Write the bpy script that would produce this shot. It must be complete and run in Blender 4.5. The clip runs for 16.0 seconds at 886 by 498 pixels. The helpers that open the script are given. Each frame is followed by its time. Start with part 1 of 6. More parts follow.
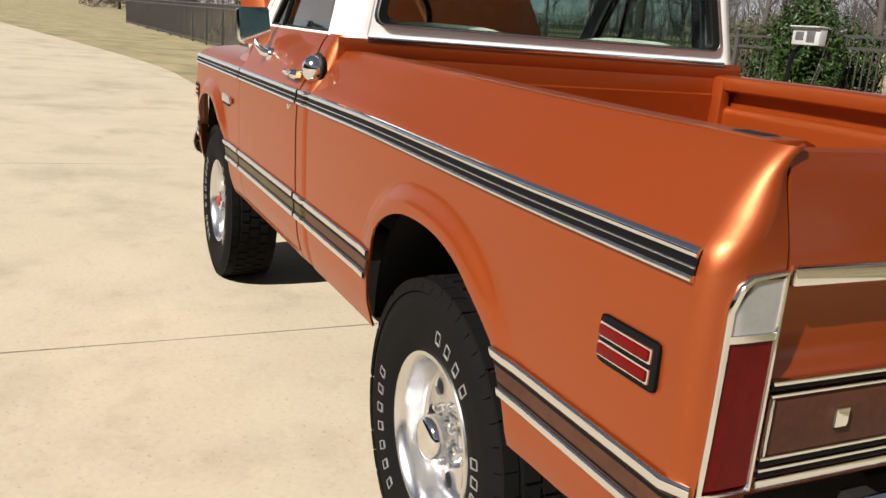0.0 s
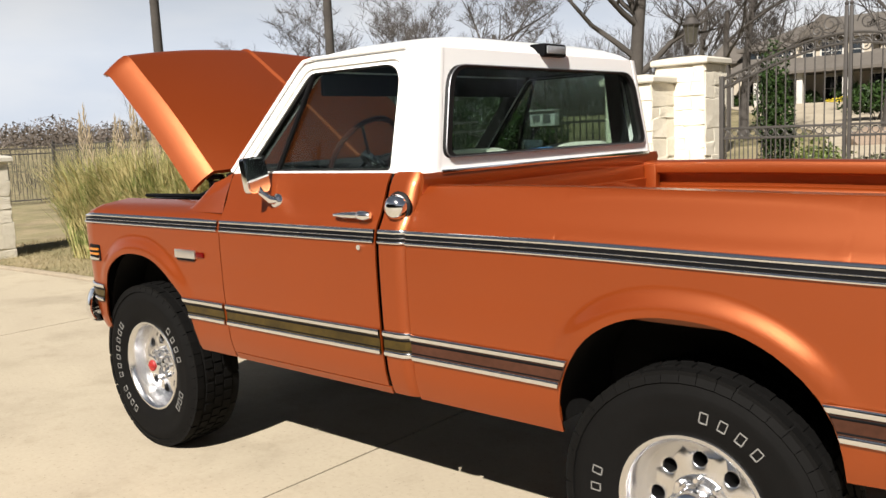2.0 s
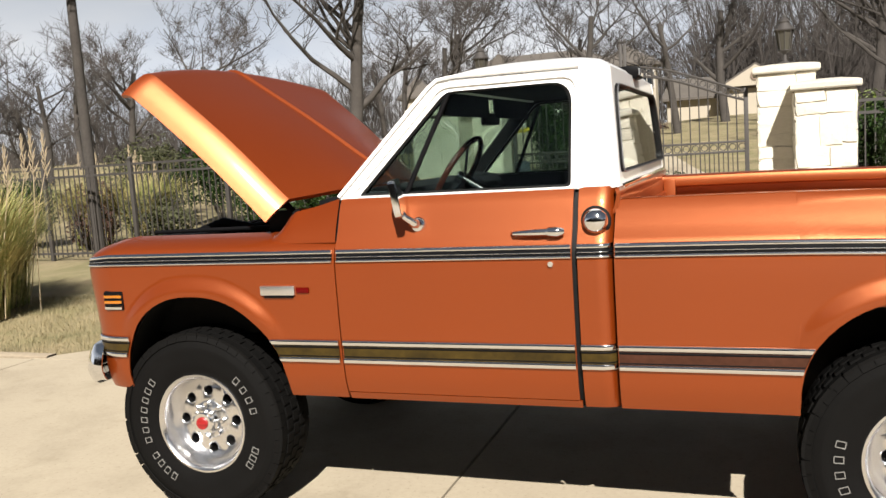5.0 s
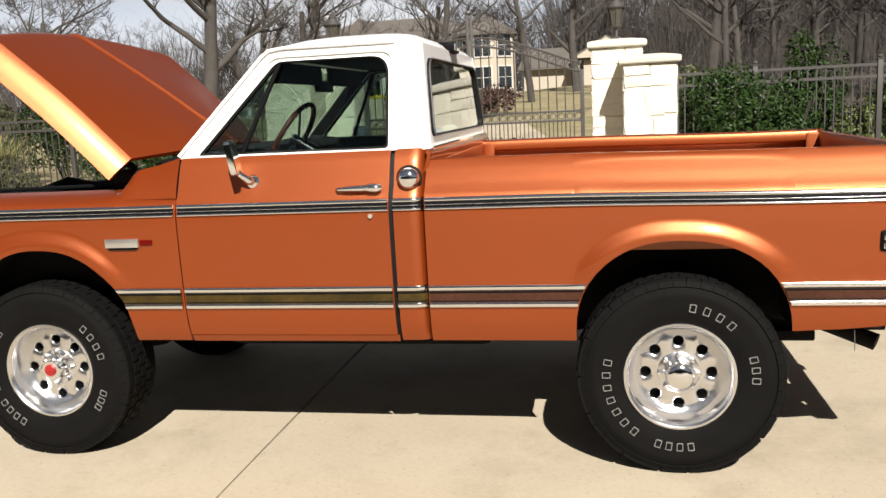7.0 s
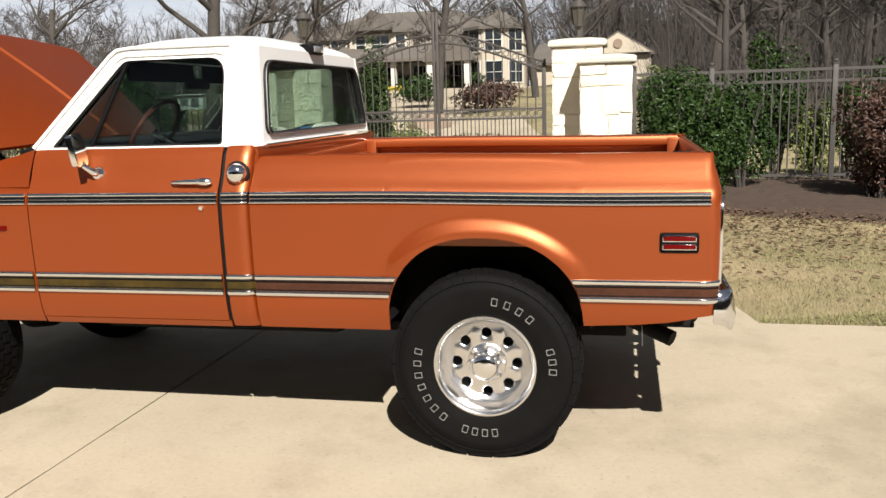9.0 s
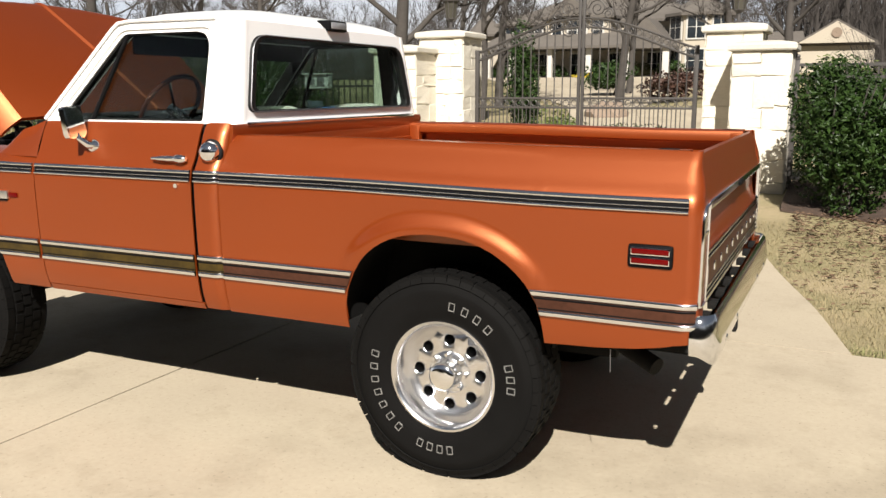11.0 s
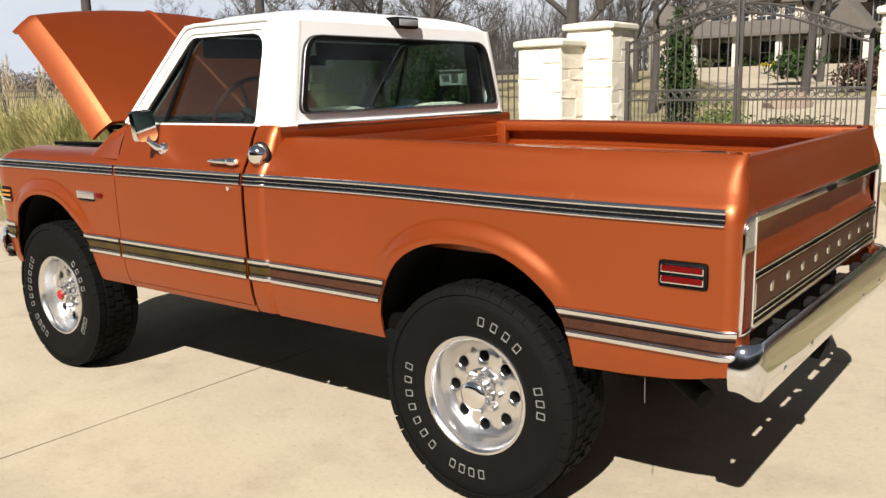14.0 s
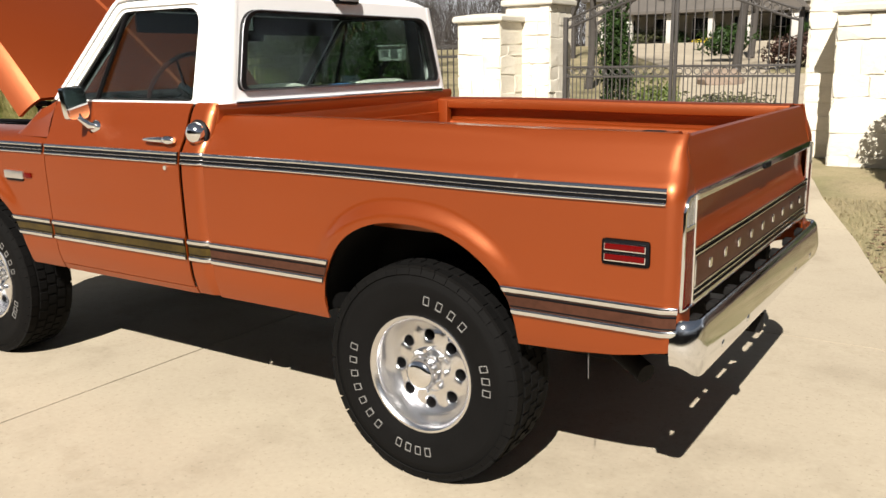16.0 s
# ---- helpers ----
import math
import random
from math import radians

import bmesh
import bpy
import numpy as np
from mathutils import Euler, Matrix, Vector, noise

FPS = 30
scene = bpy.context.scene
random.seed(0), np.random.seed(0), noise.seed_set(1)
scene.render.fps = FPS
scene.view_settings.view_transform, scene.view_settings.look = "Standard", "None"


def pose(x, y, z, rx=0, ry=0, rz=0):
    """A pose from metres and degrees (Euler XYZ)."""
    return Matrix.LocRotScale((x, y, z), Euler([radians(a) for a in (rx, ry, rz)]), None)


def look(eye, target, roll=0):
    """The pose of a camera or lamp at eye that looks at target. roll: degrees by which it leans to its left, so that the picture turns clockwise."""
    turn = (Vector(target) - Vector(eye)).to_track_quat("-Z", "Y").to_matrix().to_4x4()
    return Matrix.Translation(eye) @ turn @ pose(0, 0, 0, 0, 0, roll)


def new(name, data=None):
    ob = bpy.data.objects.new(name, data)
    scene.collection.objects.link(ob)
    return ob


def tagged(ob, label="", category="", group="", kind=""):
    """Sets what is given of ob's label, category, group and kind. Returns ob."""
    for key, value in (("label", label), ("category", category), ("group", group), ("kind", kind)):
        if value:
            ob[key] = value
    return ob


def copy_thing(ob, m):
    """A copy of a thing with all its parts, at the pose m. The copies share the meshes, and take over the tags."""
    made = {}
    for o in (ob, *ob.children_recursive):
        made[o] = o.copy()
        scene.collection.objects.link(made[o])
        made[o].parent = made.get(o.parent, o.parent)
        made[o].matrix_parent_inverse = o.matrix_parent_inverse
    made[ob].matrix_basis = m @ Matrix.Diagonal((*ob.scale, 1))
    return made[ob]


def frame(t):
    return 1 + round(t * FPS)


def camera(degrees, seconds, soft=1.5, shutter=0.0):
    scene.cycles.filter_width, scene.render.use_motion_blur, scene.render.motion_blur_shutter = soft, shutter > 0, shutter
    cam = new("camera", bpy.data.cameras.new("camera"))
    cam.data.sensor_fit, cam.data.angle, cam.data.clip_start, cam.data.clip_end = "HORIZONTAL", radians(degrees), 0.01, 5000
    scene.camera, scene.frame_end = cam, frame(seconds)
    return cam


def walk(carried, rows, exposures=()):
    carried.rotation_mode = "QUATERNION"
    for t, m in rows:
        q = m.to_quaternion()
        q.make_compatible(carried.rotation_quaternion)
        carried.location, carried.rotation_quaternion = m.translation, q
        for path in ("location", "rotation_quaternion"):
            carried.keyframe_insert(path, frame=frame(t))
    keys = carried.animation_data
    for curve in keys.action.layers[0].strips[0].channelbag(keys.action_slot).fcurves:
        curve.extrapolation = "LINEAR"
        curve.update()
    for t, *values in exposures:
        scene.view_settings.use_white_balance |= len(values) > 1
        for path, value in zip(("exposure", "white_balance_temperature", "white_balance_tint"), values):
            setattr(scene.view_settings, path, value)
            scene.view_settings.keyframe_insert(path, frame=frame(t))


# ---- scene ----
cam = camera(55.0, 16.0)
PATH = [
    (0, (1.823, -1.892, 1.461), (0.083, -1.045, 0.956), 4.7),
    (0.5, (1.597, -2.172, 1.481), (-0.018, -1.105, 0.975), 4.3),
    (1, (1.474, -2.512, 1.499), (-0.013, -1.244, 1.073), 3.4),
    (1.5, (1.319, -2.864, 1.525), (-0.068, -1.464, 1.185), 0.3),
    (2, (1.023, -3.217, 1.541), (-0.278, -1.723, 1.270), -2.5),
    (2.5, (0.771, -3.547, 1.557), (-0.447, -1.980, 1.307), -3.2),
    (3, (0.520, -3.750, 1.590), (-0.649, -2.142, 1.380), -4.0),
    (5.5, (-0.636, -4.242, 1.577), (-1.190, -2.338, 1.313), -3.2),
    (6, (-0.590, -4.398, 1.603), (-1.053, -2.477, 1.292), -2.9),
    (6.5, (-0.440, -4.478, 1.588), (-0.860, -2.550, 1.259), -2.8),
    (7, (-0.284, -4.507, 1.570), (-0.664, -2.571, 1.242), -2.9),
    (7.5, (-0.087, -4.618, 1.584), (-0.442, -2.679, 1.244), -2.4),
    (8, (0.156, -4.675, 1.578), (-0.173, -2.731, 1.238), -2.3),
    (10.5, (1.196, -4.093, 1.574), (0.462, -2.268, 1.215), -0.3),
    (11, (1.389, -3.932, 1.544), (0.549, -2.154, 1.177), -0.1),
    (11.5, (1.507, -3.797, 1.571), (0.583, -2.064, 1.192), -0.0),
    (12, (1.657, -3.633, 1.586), (0.629, -1.961, 1.204), -0.5),
    (12.5, (1.744, -3.518, 1.592), (0.640, -1.895, 1.211), -1.1),
    (13, (1.750, -3.476, 1.582), (0.603, -1.882, 1.206), -1.3),
    (13.5, (1.748, -3.456, 1.567), (0.564, -1.888, 1.194), -1.4),
    (14, (1.749, -3.456, 1.553), (0.555, -1.896, 1.178), -1.3),
    (14.5, (1.772, -3.444, 1.552), (0.589, -1.878, 1.167), -1.5),
    (15, (1.795, -3.416, 1.538), (0.628, -1.839, 1.149), -1.5),
    (15.5, (1.789, -3.426, 1.549), (0.661, -1.826, 1.140), -1.4),
    (16, (1.729, -3.458, 1.565), (0.656, -1.826, 1.131), -1.0),
]
walk(cam, [(t, look(eye, target, roll)) for t, eye, target, roll in PATH])

# ---- daylight ----
SUN_DIR = Vector((0.40, -1.08, 1.0)).normalized()
world = bpy.data.worlds.new("sky")
scene.world = world
world.use_nodes = True
wn = world.node_tree
bg = wn.nodes["Background"]
sky = wn.nodes.new("ShaderNodeTexSky")
sky.sky_type = "NISHITA"
sky.sun_disc = False
sky.sun_elevation = math.asin(SUN_DIR.z)
sky.sun_rotation = math.atan2(SUN_DIR.x, SUN_DIR.y)
sky.air_density = 1.0
sky.dust_density = 1.0
# a bright thin haze low over the horizon, all the way round
geo = wn.nodes.new("ShaderNodeTexCoord")
sep = wn.nodes.new("ShaderNodeSeparateXYZ")
wn.links.new(geo.outputs["Generated"], sep.inputs[0])
veil = wn.nodes.new("ShaderNodeMapRange")
veil.inputs["From Min"].default_value, veil.inputs["From Max"].default_value = 0.10, 0.34
veil.inputs["To Min"].default_value, veil.inputs["To Max"].default_value = 0.95, 0.10
wn.links.new(sep.outputs["Z"], veil.inputs["Value"])
hazy = wn.nodes.new("ShaderNodeMix")
hazy.data_type = "RGBA"
wn.links.new(veil.outputs[0], hazy.inputs["Factor"])
wn.links.new(sky.outputs[0], hazy.inputs[6])
# thin streaks of cloud in the haze
cloud, streak, band = wn.nodes.new("ShaderNodeTexNoise"), wn.nodes.new("ShaderNodeMapping"), wn.nodes.new("ShaderNodeMapRange")
streak.inputs["Scale"].default_value = (1.0, 1.0, 3.2)
wn.links.new(geo.outputs["Generated"], streak.inputs["Vector"])
wn.links.new(streak.outputs[0], cloud.inputs["Vector"])
cloud.inputs["Scale"].default_value, cloud.inputs["Detail"].default_value = 2.6, 6
band.inputs["From Min"].default_value, band.inputs["From Max"].default_value = 0.38, 0.66
wn.links.new(cloud.outputs["Fac"], band.inputs["Value"])
thin = wn.nodes.new("ShaderNodeMix")
thin.data_type = "RGBA"
wn.links.new(band.outputs[0], thin.inputs["Factor"])
thin.inputs[6].default_value = (38.0, 41.0, 46.0, 1)
thin.inputs[7].default_value = (48.0, 48.5, 49.5, 1)
wn.links.new(thin.outputs[2], hazy.inputs[7])
wn.links.new(hazy.outputs[2], bg.inputs[0])
bg.inputs[1].default_value = 0.0095
sun = new("sun", bpy.data.lights.new("sun", "SUN"))
sun.data.energy = 5.0
sun.data.angle = radians(0.5)
sun.data.color = (1.0, 0.945, 0.875)
sun.matrix_world = look(SUN_DIR * 50, (0, 0, 0))
scene.view_settings.exposure = 1.03


# ---- materials ----
def nodes_of(name):
    m = bpy.data.materials.new(name)
    m.use_nodes = True
    return m, m.node_tree.nodes, m.node_tree.links, m.node_tree.nodes["Principled BSDF"]


def mat(name, colour, rough=0.5, metal=0.0, vary=0.12, scale=6.0, fine=80.0, bump=0.0, coat=0.0, dark=None, spread=0.5, per_object=0.0, spec=0.5, coat_rough=0.05, distort=0.0):
    """Colour with a coarse and a fine variation, both in metres, and a fine relief."""
    m, n, l, b = nodes_of(name)
    geo = n.new("ShaderNodeTexCoord")
    big, small = n.new("ShaderNodeTexNoise"), n.new("ShaderNodeTexNoise")
    for t, s in ((big, scale), (small, fine)):
        l.new(geo.outputs["Object"], t.inputs["Vector"])
        t.inputs["Scale"].default_value, t.inputs["Detail"].default_value = s, 5
    big.inputs["Distortion"].default_value = distort
    mixv = n.new("ShaderNodeMath")
    mixv.operation = "MULTIPLY_ADD"
    l.new(small.outputs["Fac"], mixv.inputs[0])
    mixv.inputs[1].default_value = 0.45
    half = n.new("ShaderNodeMath")
    half.operation = "MULTIPLY"
    half.inputs[1].default_value = 0.55
    l.new(big.outputs["Fac"], half.inputs[0])
    l.new(half.outputs[0], mixv.inputs[2])
    last = mixv
    if per_object:
        info, add = n.new("ShaderNodeObjectInfo"), n.new("ShaderNodeMath")
        add.operation = "MULTIPLY_ADD"
        l.new(info.outputs["Random"], add.inputs[0])
        add.inputs[1].default_value = per_object
        l.new(mixv.outputs[0], add.inputs[2])
        last = add
    ramp = n.new("ShaderNodeValToRGB")
    lo = dark or tuple(c * (1 - vary) for c in colour)
    hi = tuple(min(1, c * (1 + (vary if dark is None else 0))) for c in colour)
    ramp.color_ramp.elements[0].color, ramp.color_ramp.elements[1].color = (*lo, 1), (*hi, 1)
    ramp.color_ramp.elements[0].position = 0.5 - spread / 2 + per_object * 0.4
    ramp.color_ramp.elements[1].position = 0.5 + spread / 2 + per_object * 0.5
    l.new(last.outputs[0], ramp.inputs[0])
    l.new(ramp.outputs[0], b.inputs["Base Color"])
    b.inputs["Roughness"].default_value, b.inputs["Metallic"].default_value = rough, metal
    b.inputs["Coat Weight"].default_value, b.inputs["Coat Roughness"].default_value = coat, coat_rough
    b.inputs["Specular IOR Level"].default_value = spec
    if bump:
        bp = n.new("ShaderNodeBump")
        bp.inputs["Strength"].default_value, bp.inputs["Distance"].default_value = 1.0, bump
        l.new(last.outputs[0], bp.inputs["Height"])
        l.new(bp.outputs[0], b.inputs["Normal"])
    return m


def glass(name, tint=(0.75, 0.85, 0.82), rough=0.0):
    m, n, l, b = nodes_of(name)
    b.inputs["Base Color"].default_value = (*tint, 1)
    b.inputs["Transmission Weight"].default_value = 1.0
    b.inputs["Roughness"].default_value = rough
    b.inputs["IOR"].default_value = 1.3
    return m


def flake_paint(name, colour, flake, share, rough, coat):
    """Solid colour with metal flakes under a thin clear coat."""
    m = mat(name, colour, 0.55, 0.0, 0.06, 2.0, 900, coat=coat, coat_rough=0.07, spec=0.1)
    n, l = m.node_tree.nodes, m.node_tree.links
    solid_, metal_, mix_ = n["Principled BSDF"], n.new("ShaderNodeBsdfPrincipled"), n.new("ShaderNodeMixShader")
    geo, cell, jit = n.new("ShaderNodeTexCoord"), n.new("ShaderNodeTexNoise"), n.new("ShaderNodeBump")
    l.new(geo.outputs["Object"], cell.inputs["Vector"])
    cell.inputs["Scale"].default_value = 700
    jit.inputs["Strength"].default_value, jit.inputs["Distance"].default_value = 0.25, 0.001
    l.new(cell.outputs["Fac"], jit.inputs["Height"])
    l.new(jit.outputs[0], metal_.inputs["Normal"])
    metal_.inputs["Base Color"].default_value = (*flake, 1)
    metal_.inputs["Metallic"].default_value, metal_.inputs["Roughness"].default_value = 1.0, rough
    mix_.inputs[0].default_value = share
    l.new(solid_.outputs[0], mix_.inputs[1])
    l.new(metal_.outputs[0], mix_.inputs[2])
    l.new(mix_.outputs[0], n["Material Output"].inputs[0])
    return m


PAINT = flake_paint("copper_paint", (0.148, 0.0200, 0.0001), (0.60, 0.210, 0.088), 0.26, 0.40, 0.6)
WHITE = mat("white_paint", (0.80, 0.80, 0.79), 0.3, 0.0, 0.02, 3, 60, coat=0.5)
CHROME = mat("chrome", (0.82, 0.83, 0.85), 0.09, 1.0, 0.03, 8, 200)
ALLOY = mat("polished_aluminium", (0.72, 0.72, 0.73), 0.24, 1.0, 0.05, 12, 160)
BLACK = mat("black_plastic", (0.004, 0.004, 0.0045), 0.5, 0, 0.3, 20, 200, spec=0.08)
DARK = mat("dark_underbody", (0.007, 0.0065, 0.006), 0.85, 0, 0.4, 8, 90, bump=0.002, spec=0.2)
RUBBER = mat("tyre_rubber", (0.0042, 0.0040, 0.0038), 0.75, 0, 0.25, 9, 120, bump=0.0012, spec=0.08)
SEAL = mat("rubber_seal", (0.006, 0.006, 0.006), 0.6, 0, 0.2, 30, 200, spec=0.2)
LETTER = mat("tyre_white", (0.17, 0.165, 0.155), 0.7, 0, 0.15, 30, 200)
WOOD = mat("woodgrain_inlay", (0.050, 0.020, 0.012), 0.38, 0.0, 0.45, 5, 60, spec=0.12)
# the same inlay with an olive-gold reflection and its streaks put into the colour
OLIVE_SHEEN = mat("olive_woodgrain", (0.062, 0.040, 0.009), 0.30, 0.0, 0.5, 4, 40, spec=0.15, dark=(0.014, 0.010, 0.004), distort=2.0)
RED = mat("red_lens", (0.085, 0.002, 0.002), 0.16, 0, 0.25, 40, 160, spec=0.12)
REDCAP = mat("red_hub_dial", (0.26, 0.012, 0.012), 0.4, 0, 0.1, 10, 120)
AMBER = mat("amber_lens", (0.36, 0.12, 0.010), 0.12, 0, 0.1, 10, 120, coat=1.0)
CLEAR = mat("clear_lens", (0.34, 0.35, 0.36), 0.12, 0.35, 0.15, 30, 90, coat=1.0)
CAR_GLASS = glass("car_glass", (0.44, 0.54, 0.49))
VINYL = mat("cabin_vinyl", (0.010, 0.011, 0.013), 0.85, 0, 0.2, 20, 150, spec=0.15)
SEATTOP = mat("pale_seat_vinyl", (0.52, 0.52, 0.46), 0.55, 0, 0.08, 12, 150)
WHEELWOOD = mat("wood_rim", (0.045, 0.014, 0.009), 0.25, 0, 0.25, 12, 120, coat=0.8)
BLUE = mat("blue_cloth", (0.05, 0.16, 0.40), 0.7, 0, 0.15, 20, 150)
SATIN = mat("satin_chrome", (0.78, 0.78, 0.79), 0.34, 1.0, 0.05, 20, 200)
STEEL = mat("grey_steel", (0.20, 0.20, 0.21), 0.45, 0.8, 0.2, 10, 120)
IRON = mat("painted_iron", (0.055, 0.050, 0.046), 0.5, 0.2, 0.25, 6, 90)


# ---- building helpers ----
def mesh_of(name, bm, material, smooth=40):
    me = bpy.data.meshes.new(name)
    bm.normal_update()
    bm.edges.index_update()
    rims = [e.index for e in bm.edges if len(e.link_faces) == 1]
    bm.to_mesh(me)
    bm.free()
    me.materials.append(material)
    if smooth:
        me.shade_smooth()
        me.set_sharp_from_angle(angle=radians(smooth))
        if rims:  # open borders stay crisp
            crisp = me.attributes.get("sharp_edge") or me.attributes.new("sharp_edge", "BOOLEAN", "EDGE")
            for i in rims:
                crisp.data[i].value = True
    return me


def part(name, bm, material, parent=None, label="", smooth=40):
    ob = new(name, mesh_of(name, bm, material, smooth))
    ob.parent = parent
    if label:
        ob["label"] = label
    return ob


def again(ob, m, parent):
    """Another part on the same mesh."""
    o = new(ob.name.split(".")[0], ob.data)
    o.parent, o.matrix_basis = parent, m
    if "label" in ob:
        o["label"] = ob["label"]
    return o


def thing(name, label, category, group="", kind="", m=None):
    ob = tagged(new(name), label, category, group, kind)
    if m is not None:
        ob.matrix_basis = m
    return ob


def box(bm, x0, x1, y0, y1, z0, z1, bevel=0.0, m=None, seg=2):
    r = bmesh.ops.create_cube(bm, size=1.0, matrix=Matrix.Translation(((x0 + x1) / 2, (y0 + y1) / 2, (z0 + z1) / 2)) @ Matrix.Diagonal((abs(x1 - x0), abs(y1 - y0), abs(z1 - z0), 1)))
    vs = r["verts"]
    if bevel:
        es = list({e for v in vs for e in v.link_edges})
        vs = list({v for f in bmesh.ops.bevel(bm, geom=es, offset=bevel, segments=seg, affect="EDGES", profile=0.6)["faces"] for v in f.verts} | {v for v in vs if v.is_valid})
    if m is not None:
        bmesh.ops.transform(bm, matrix=m, verts=vs)
    return vs


def boxed(*a, **k):
    bm = bmesh.new()
    box(bm, *a, **k)
    return bm


def grid(bm, rows, closed_u=False, closed_v=False, flip=False):
    """Faces between rows of points, all rows of one length."""
    vv = [[bm.verts.new(p) for p in row] for row in rows]
    nu, nv = len(vv), len(vv[0])
    for i in range(nu if closed_u else nu - 1):
        for j in range(nv if closed_v else nv - 1):
            q = [vv[i][j], vv[(i + 1) % nu][j], vv[(i + 1) % nu][(j + 1) % nv], vv[i][(j + 1) % nv]]
            if flip:
                q.reverse()
            try:
                bm.faces.new(q)
            except ValueError:
                pass
    return vv


def lathe(bm, profile, n=48, axis="y", centre=(0, 0, 0)):
    """Turns (radius, along) round an axis through the centre."""
    c = Vector(centre)
    rows = []
    for i in range(n):
        a = 2 * math.pi * i / n
        row = []
        for r, s in profile:
            u, v = r * math.cos(a), r * math.sin(a)
            row.append(c + Vector({"y": (u, s, v), "z": (u, v, s), "x": (s, u, v)}[axis]))
        rows.append(row)
    grid(bm, rows, closed_u=True)


def tube(bm, pts, radius, n=8, caps=True):
    """A pipe along points; radius is a number or one for each point."""
    pts = [Vector(p) for p in pts]
    rad = radius if isinstance(radius, (list, tuple)) else [radius] * len(pts)
    rows, side = [], None
    for i, p in enumerate(pts):
        d = (pts[min(i + 1, len(pts) - 1)] - pts[max(i - 1, 0)]).normalized()
        if side is None:
            side = d.orthogonal().normalized()
        side = (side - d * side.dot(d)).normalized()
        up = d.cross(side)
        rows.append([p + rad[i] * (math.cos(2 * math.pi * k / n) * side + math.sin(2 * math.pi * k / n) * up) for k in range(n)])
    vv = grid(bm, rows, closed_v=True, flip=True)
    if caps:
        bm.faces.new(vv[0])
        bm.faces.new(list(reversed(vv[-1])))


def solid(ob, t, offset=-1.0):
    md = ob.modifiers.new("thickness", "SOLIDIFY")
    md.thickness, md.offset = t, offset
    return ob


def face_out(bm, centre):
    """Turns all faces of an open shell away from a centre."""
    bmesh.ops.recalc_face_normals(bm, faces=bm.faces)
    bm.normal_update()
    c = Vector(centre)
    if sum(f.normal.dot(f.calc_center_median() - c) * f.calc_area() for f in bm.faces) < 0:
        bmesh.ops.reverse_faces(bm, faces=bm.faces)


def lerp_table(table, v):
    xs, ys = zip(*table)
    return float(np.interp(v, xs, ys))


def smooth01(v):
    v = max(0.0, min(1.0, v))
    return v * v * (3 - 2 * v)


# ---- the pickup ----
TRUCK_Y = -0.065
truck = thing("pickup_truck", "copper orange vintage pickup with white cab roof and raised hood", "pickup truck", m=pose(0, TRUCK_Y, 0))
WHEEL_R, WHEEL_Z = 0.425, 0.42
BED_W = [(0.55, 0.935), (0.60, 0.955), (0.66, 0.972), (0.75, 0.983), (0.90, 0.990), (1.06, 0.994), (1.15, 0.992), (1.185, 0.986), (1.205, 0.972), (1.225, 0.955), (1.27, 0.925), (1.315, 0.893), (1.33, 0.885), (1.337, 0.872)]
CAB_W = [(0.55, 0.93), (0.60, 0.955), (0.66, 0.972), (0.75, 0.983), (0.90, 0.990), (1.06, 0.994), (1.15, 0.992), (1.19, 0.984), (1.215, 0.968), (1.25, 0.950), (1.30, 0.930), (1.34, 0.915), (1.375, 0.897), (1.39, 0.883)]
FEN_W = [(0.55, 0.93), (0.60, 0.955), (0.66, 0.972), (0.75, 0.983), (0.90, 0.990), (1.06, 0.994), (1.15, 0.992), (1.185, 0.984), (1.205, 0.965), (1.222, 0.930), (1.236, 0.880), (1.245, 0.82), (1.248, 0.77)]
ARCHES = ((0.005, 0.425, 0.60, 1.0, 2.3), (-2.865, 0.428, 0.58, 1.005, 2.25))


def arch_z(x, grow=0.0):
    best = 0.0
    for c, h, z0, z1, p in ARCHES:
        u = abs(x - c) / (h + grow)
        if u < 1:
            best = max(best, z0 + (z1 + grow - z0) * (1 - u**p) ** (1 / p))
    return best


def flare(x, z):
    """How far the lip round a wheel opening stands out."""
    for c, h, z0, z1, p in ARCHES:
        u = abs(x - c) / h
        w = (max(z, z0 - 0.2) - z0) / (z1 - z0)
        d = ((u**p + max(w, 0) ** p) ** (1 / p) - 1) * h
        if -0.05 < d < 0.11:
            fade = smooth01((z - 0.79) / 0.15) * 0.92 + 0.08
            return 0.024 * (1 - smooth01((d - 0.018) / 0.07)) * fade
    return 0.0


def skin_rows(x0, x1, z0, z1, table, side=-1, shape=None, top=None, dx=0.035, nz=30):
    rows = []
    xs = list(np.linspace(x0, x1, max(12, int(abs(x1 - x0) / dx) + 1)))
    for c, h, *_ in ARCHES:
        for s in (-1, 1):
            for e in (0.0, 0.0015, 0.006, 0.015, 0.03):
                x = c + s * (h - e)
                if x0 < x < x1:
                    xs.append(x)
                x = c + s * (h + e + 0.001)
                if x0 < x < x1:
                    xs.append(x)
    if x1 > 0.9:
        xs += list(np.linspace(0.88, 0.965, 22))
    for x in sorted(set(xs)):
        lo = max(z0(x) if callable(z0) else z0, arch_z(x))
        hi = top(x) if top else z1
        ks = np.linspace(0, 1, nz)
        row = []
        for k in ks:
            z = lo + (hi - lo) * k
            w = lerp_table(table, z) + flare(x, z)
            p = [x, side * w, z]
            if shape:
                p = shape(*p, side)
            row.append(p)
        rows.append(row)
    return rows


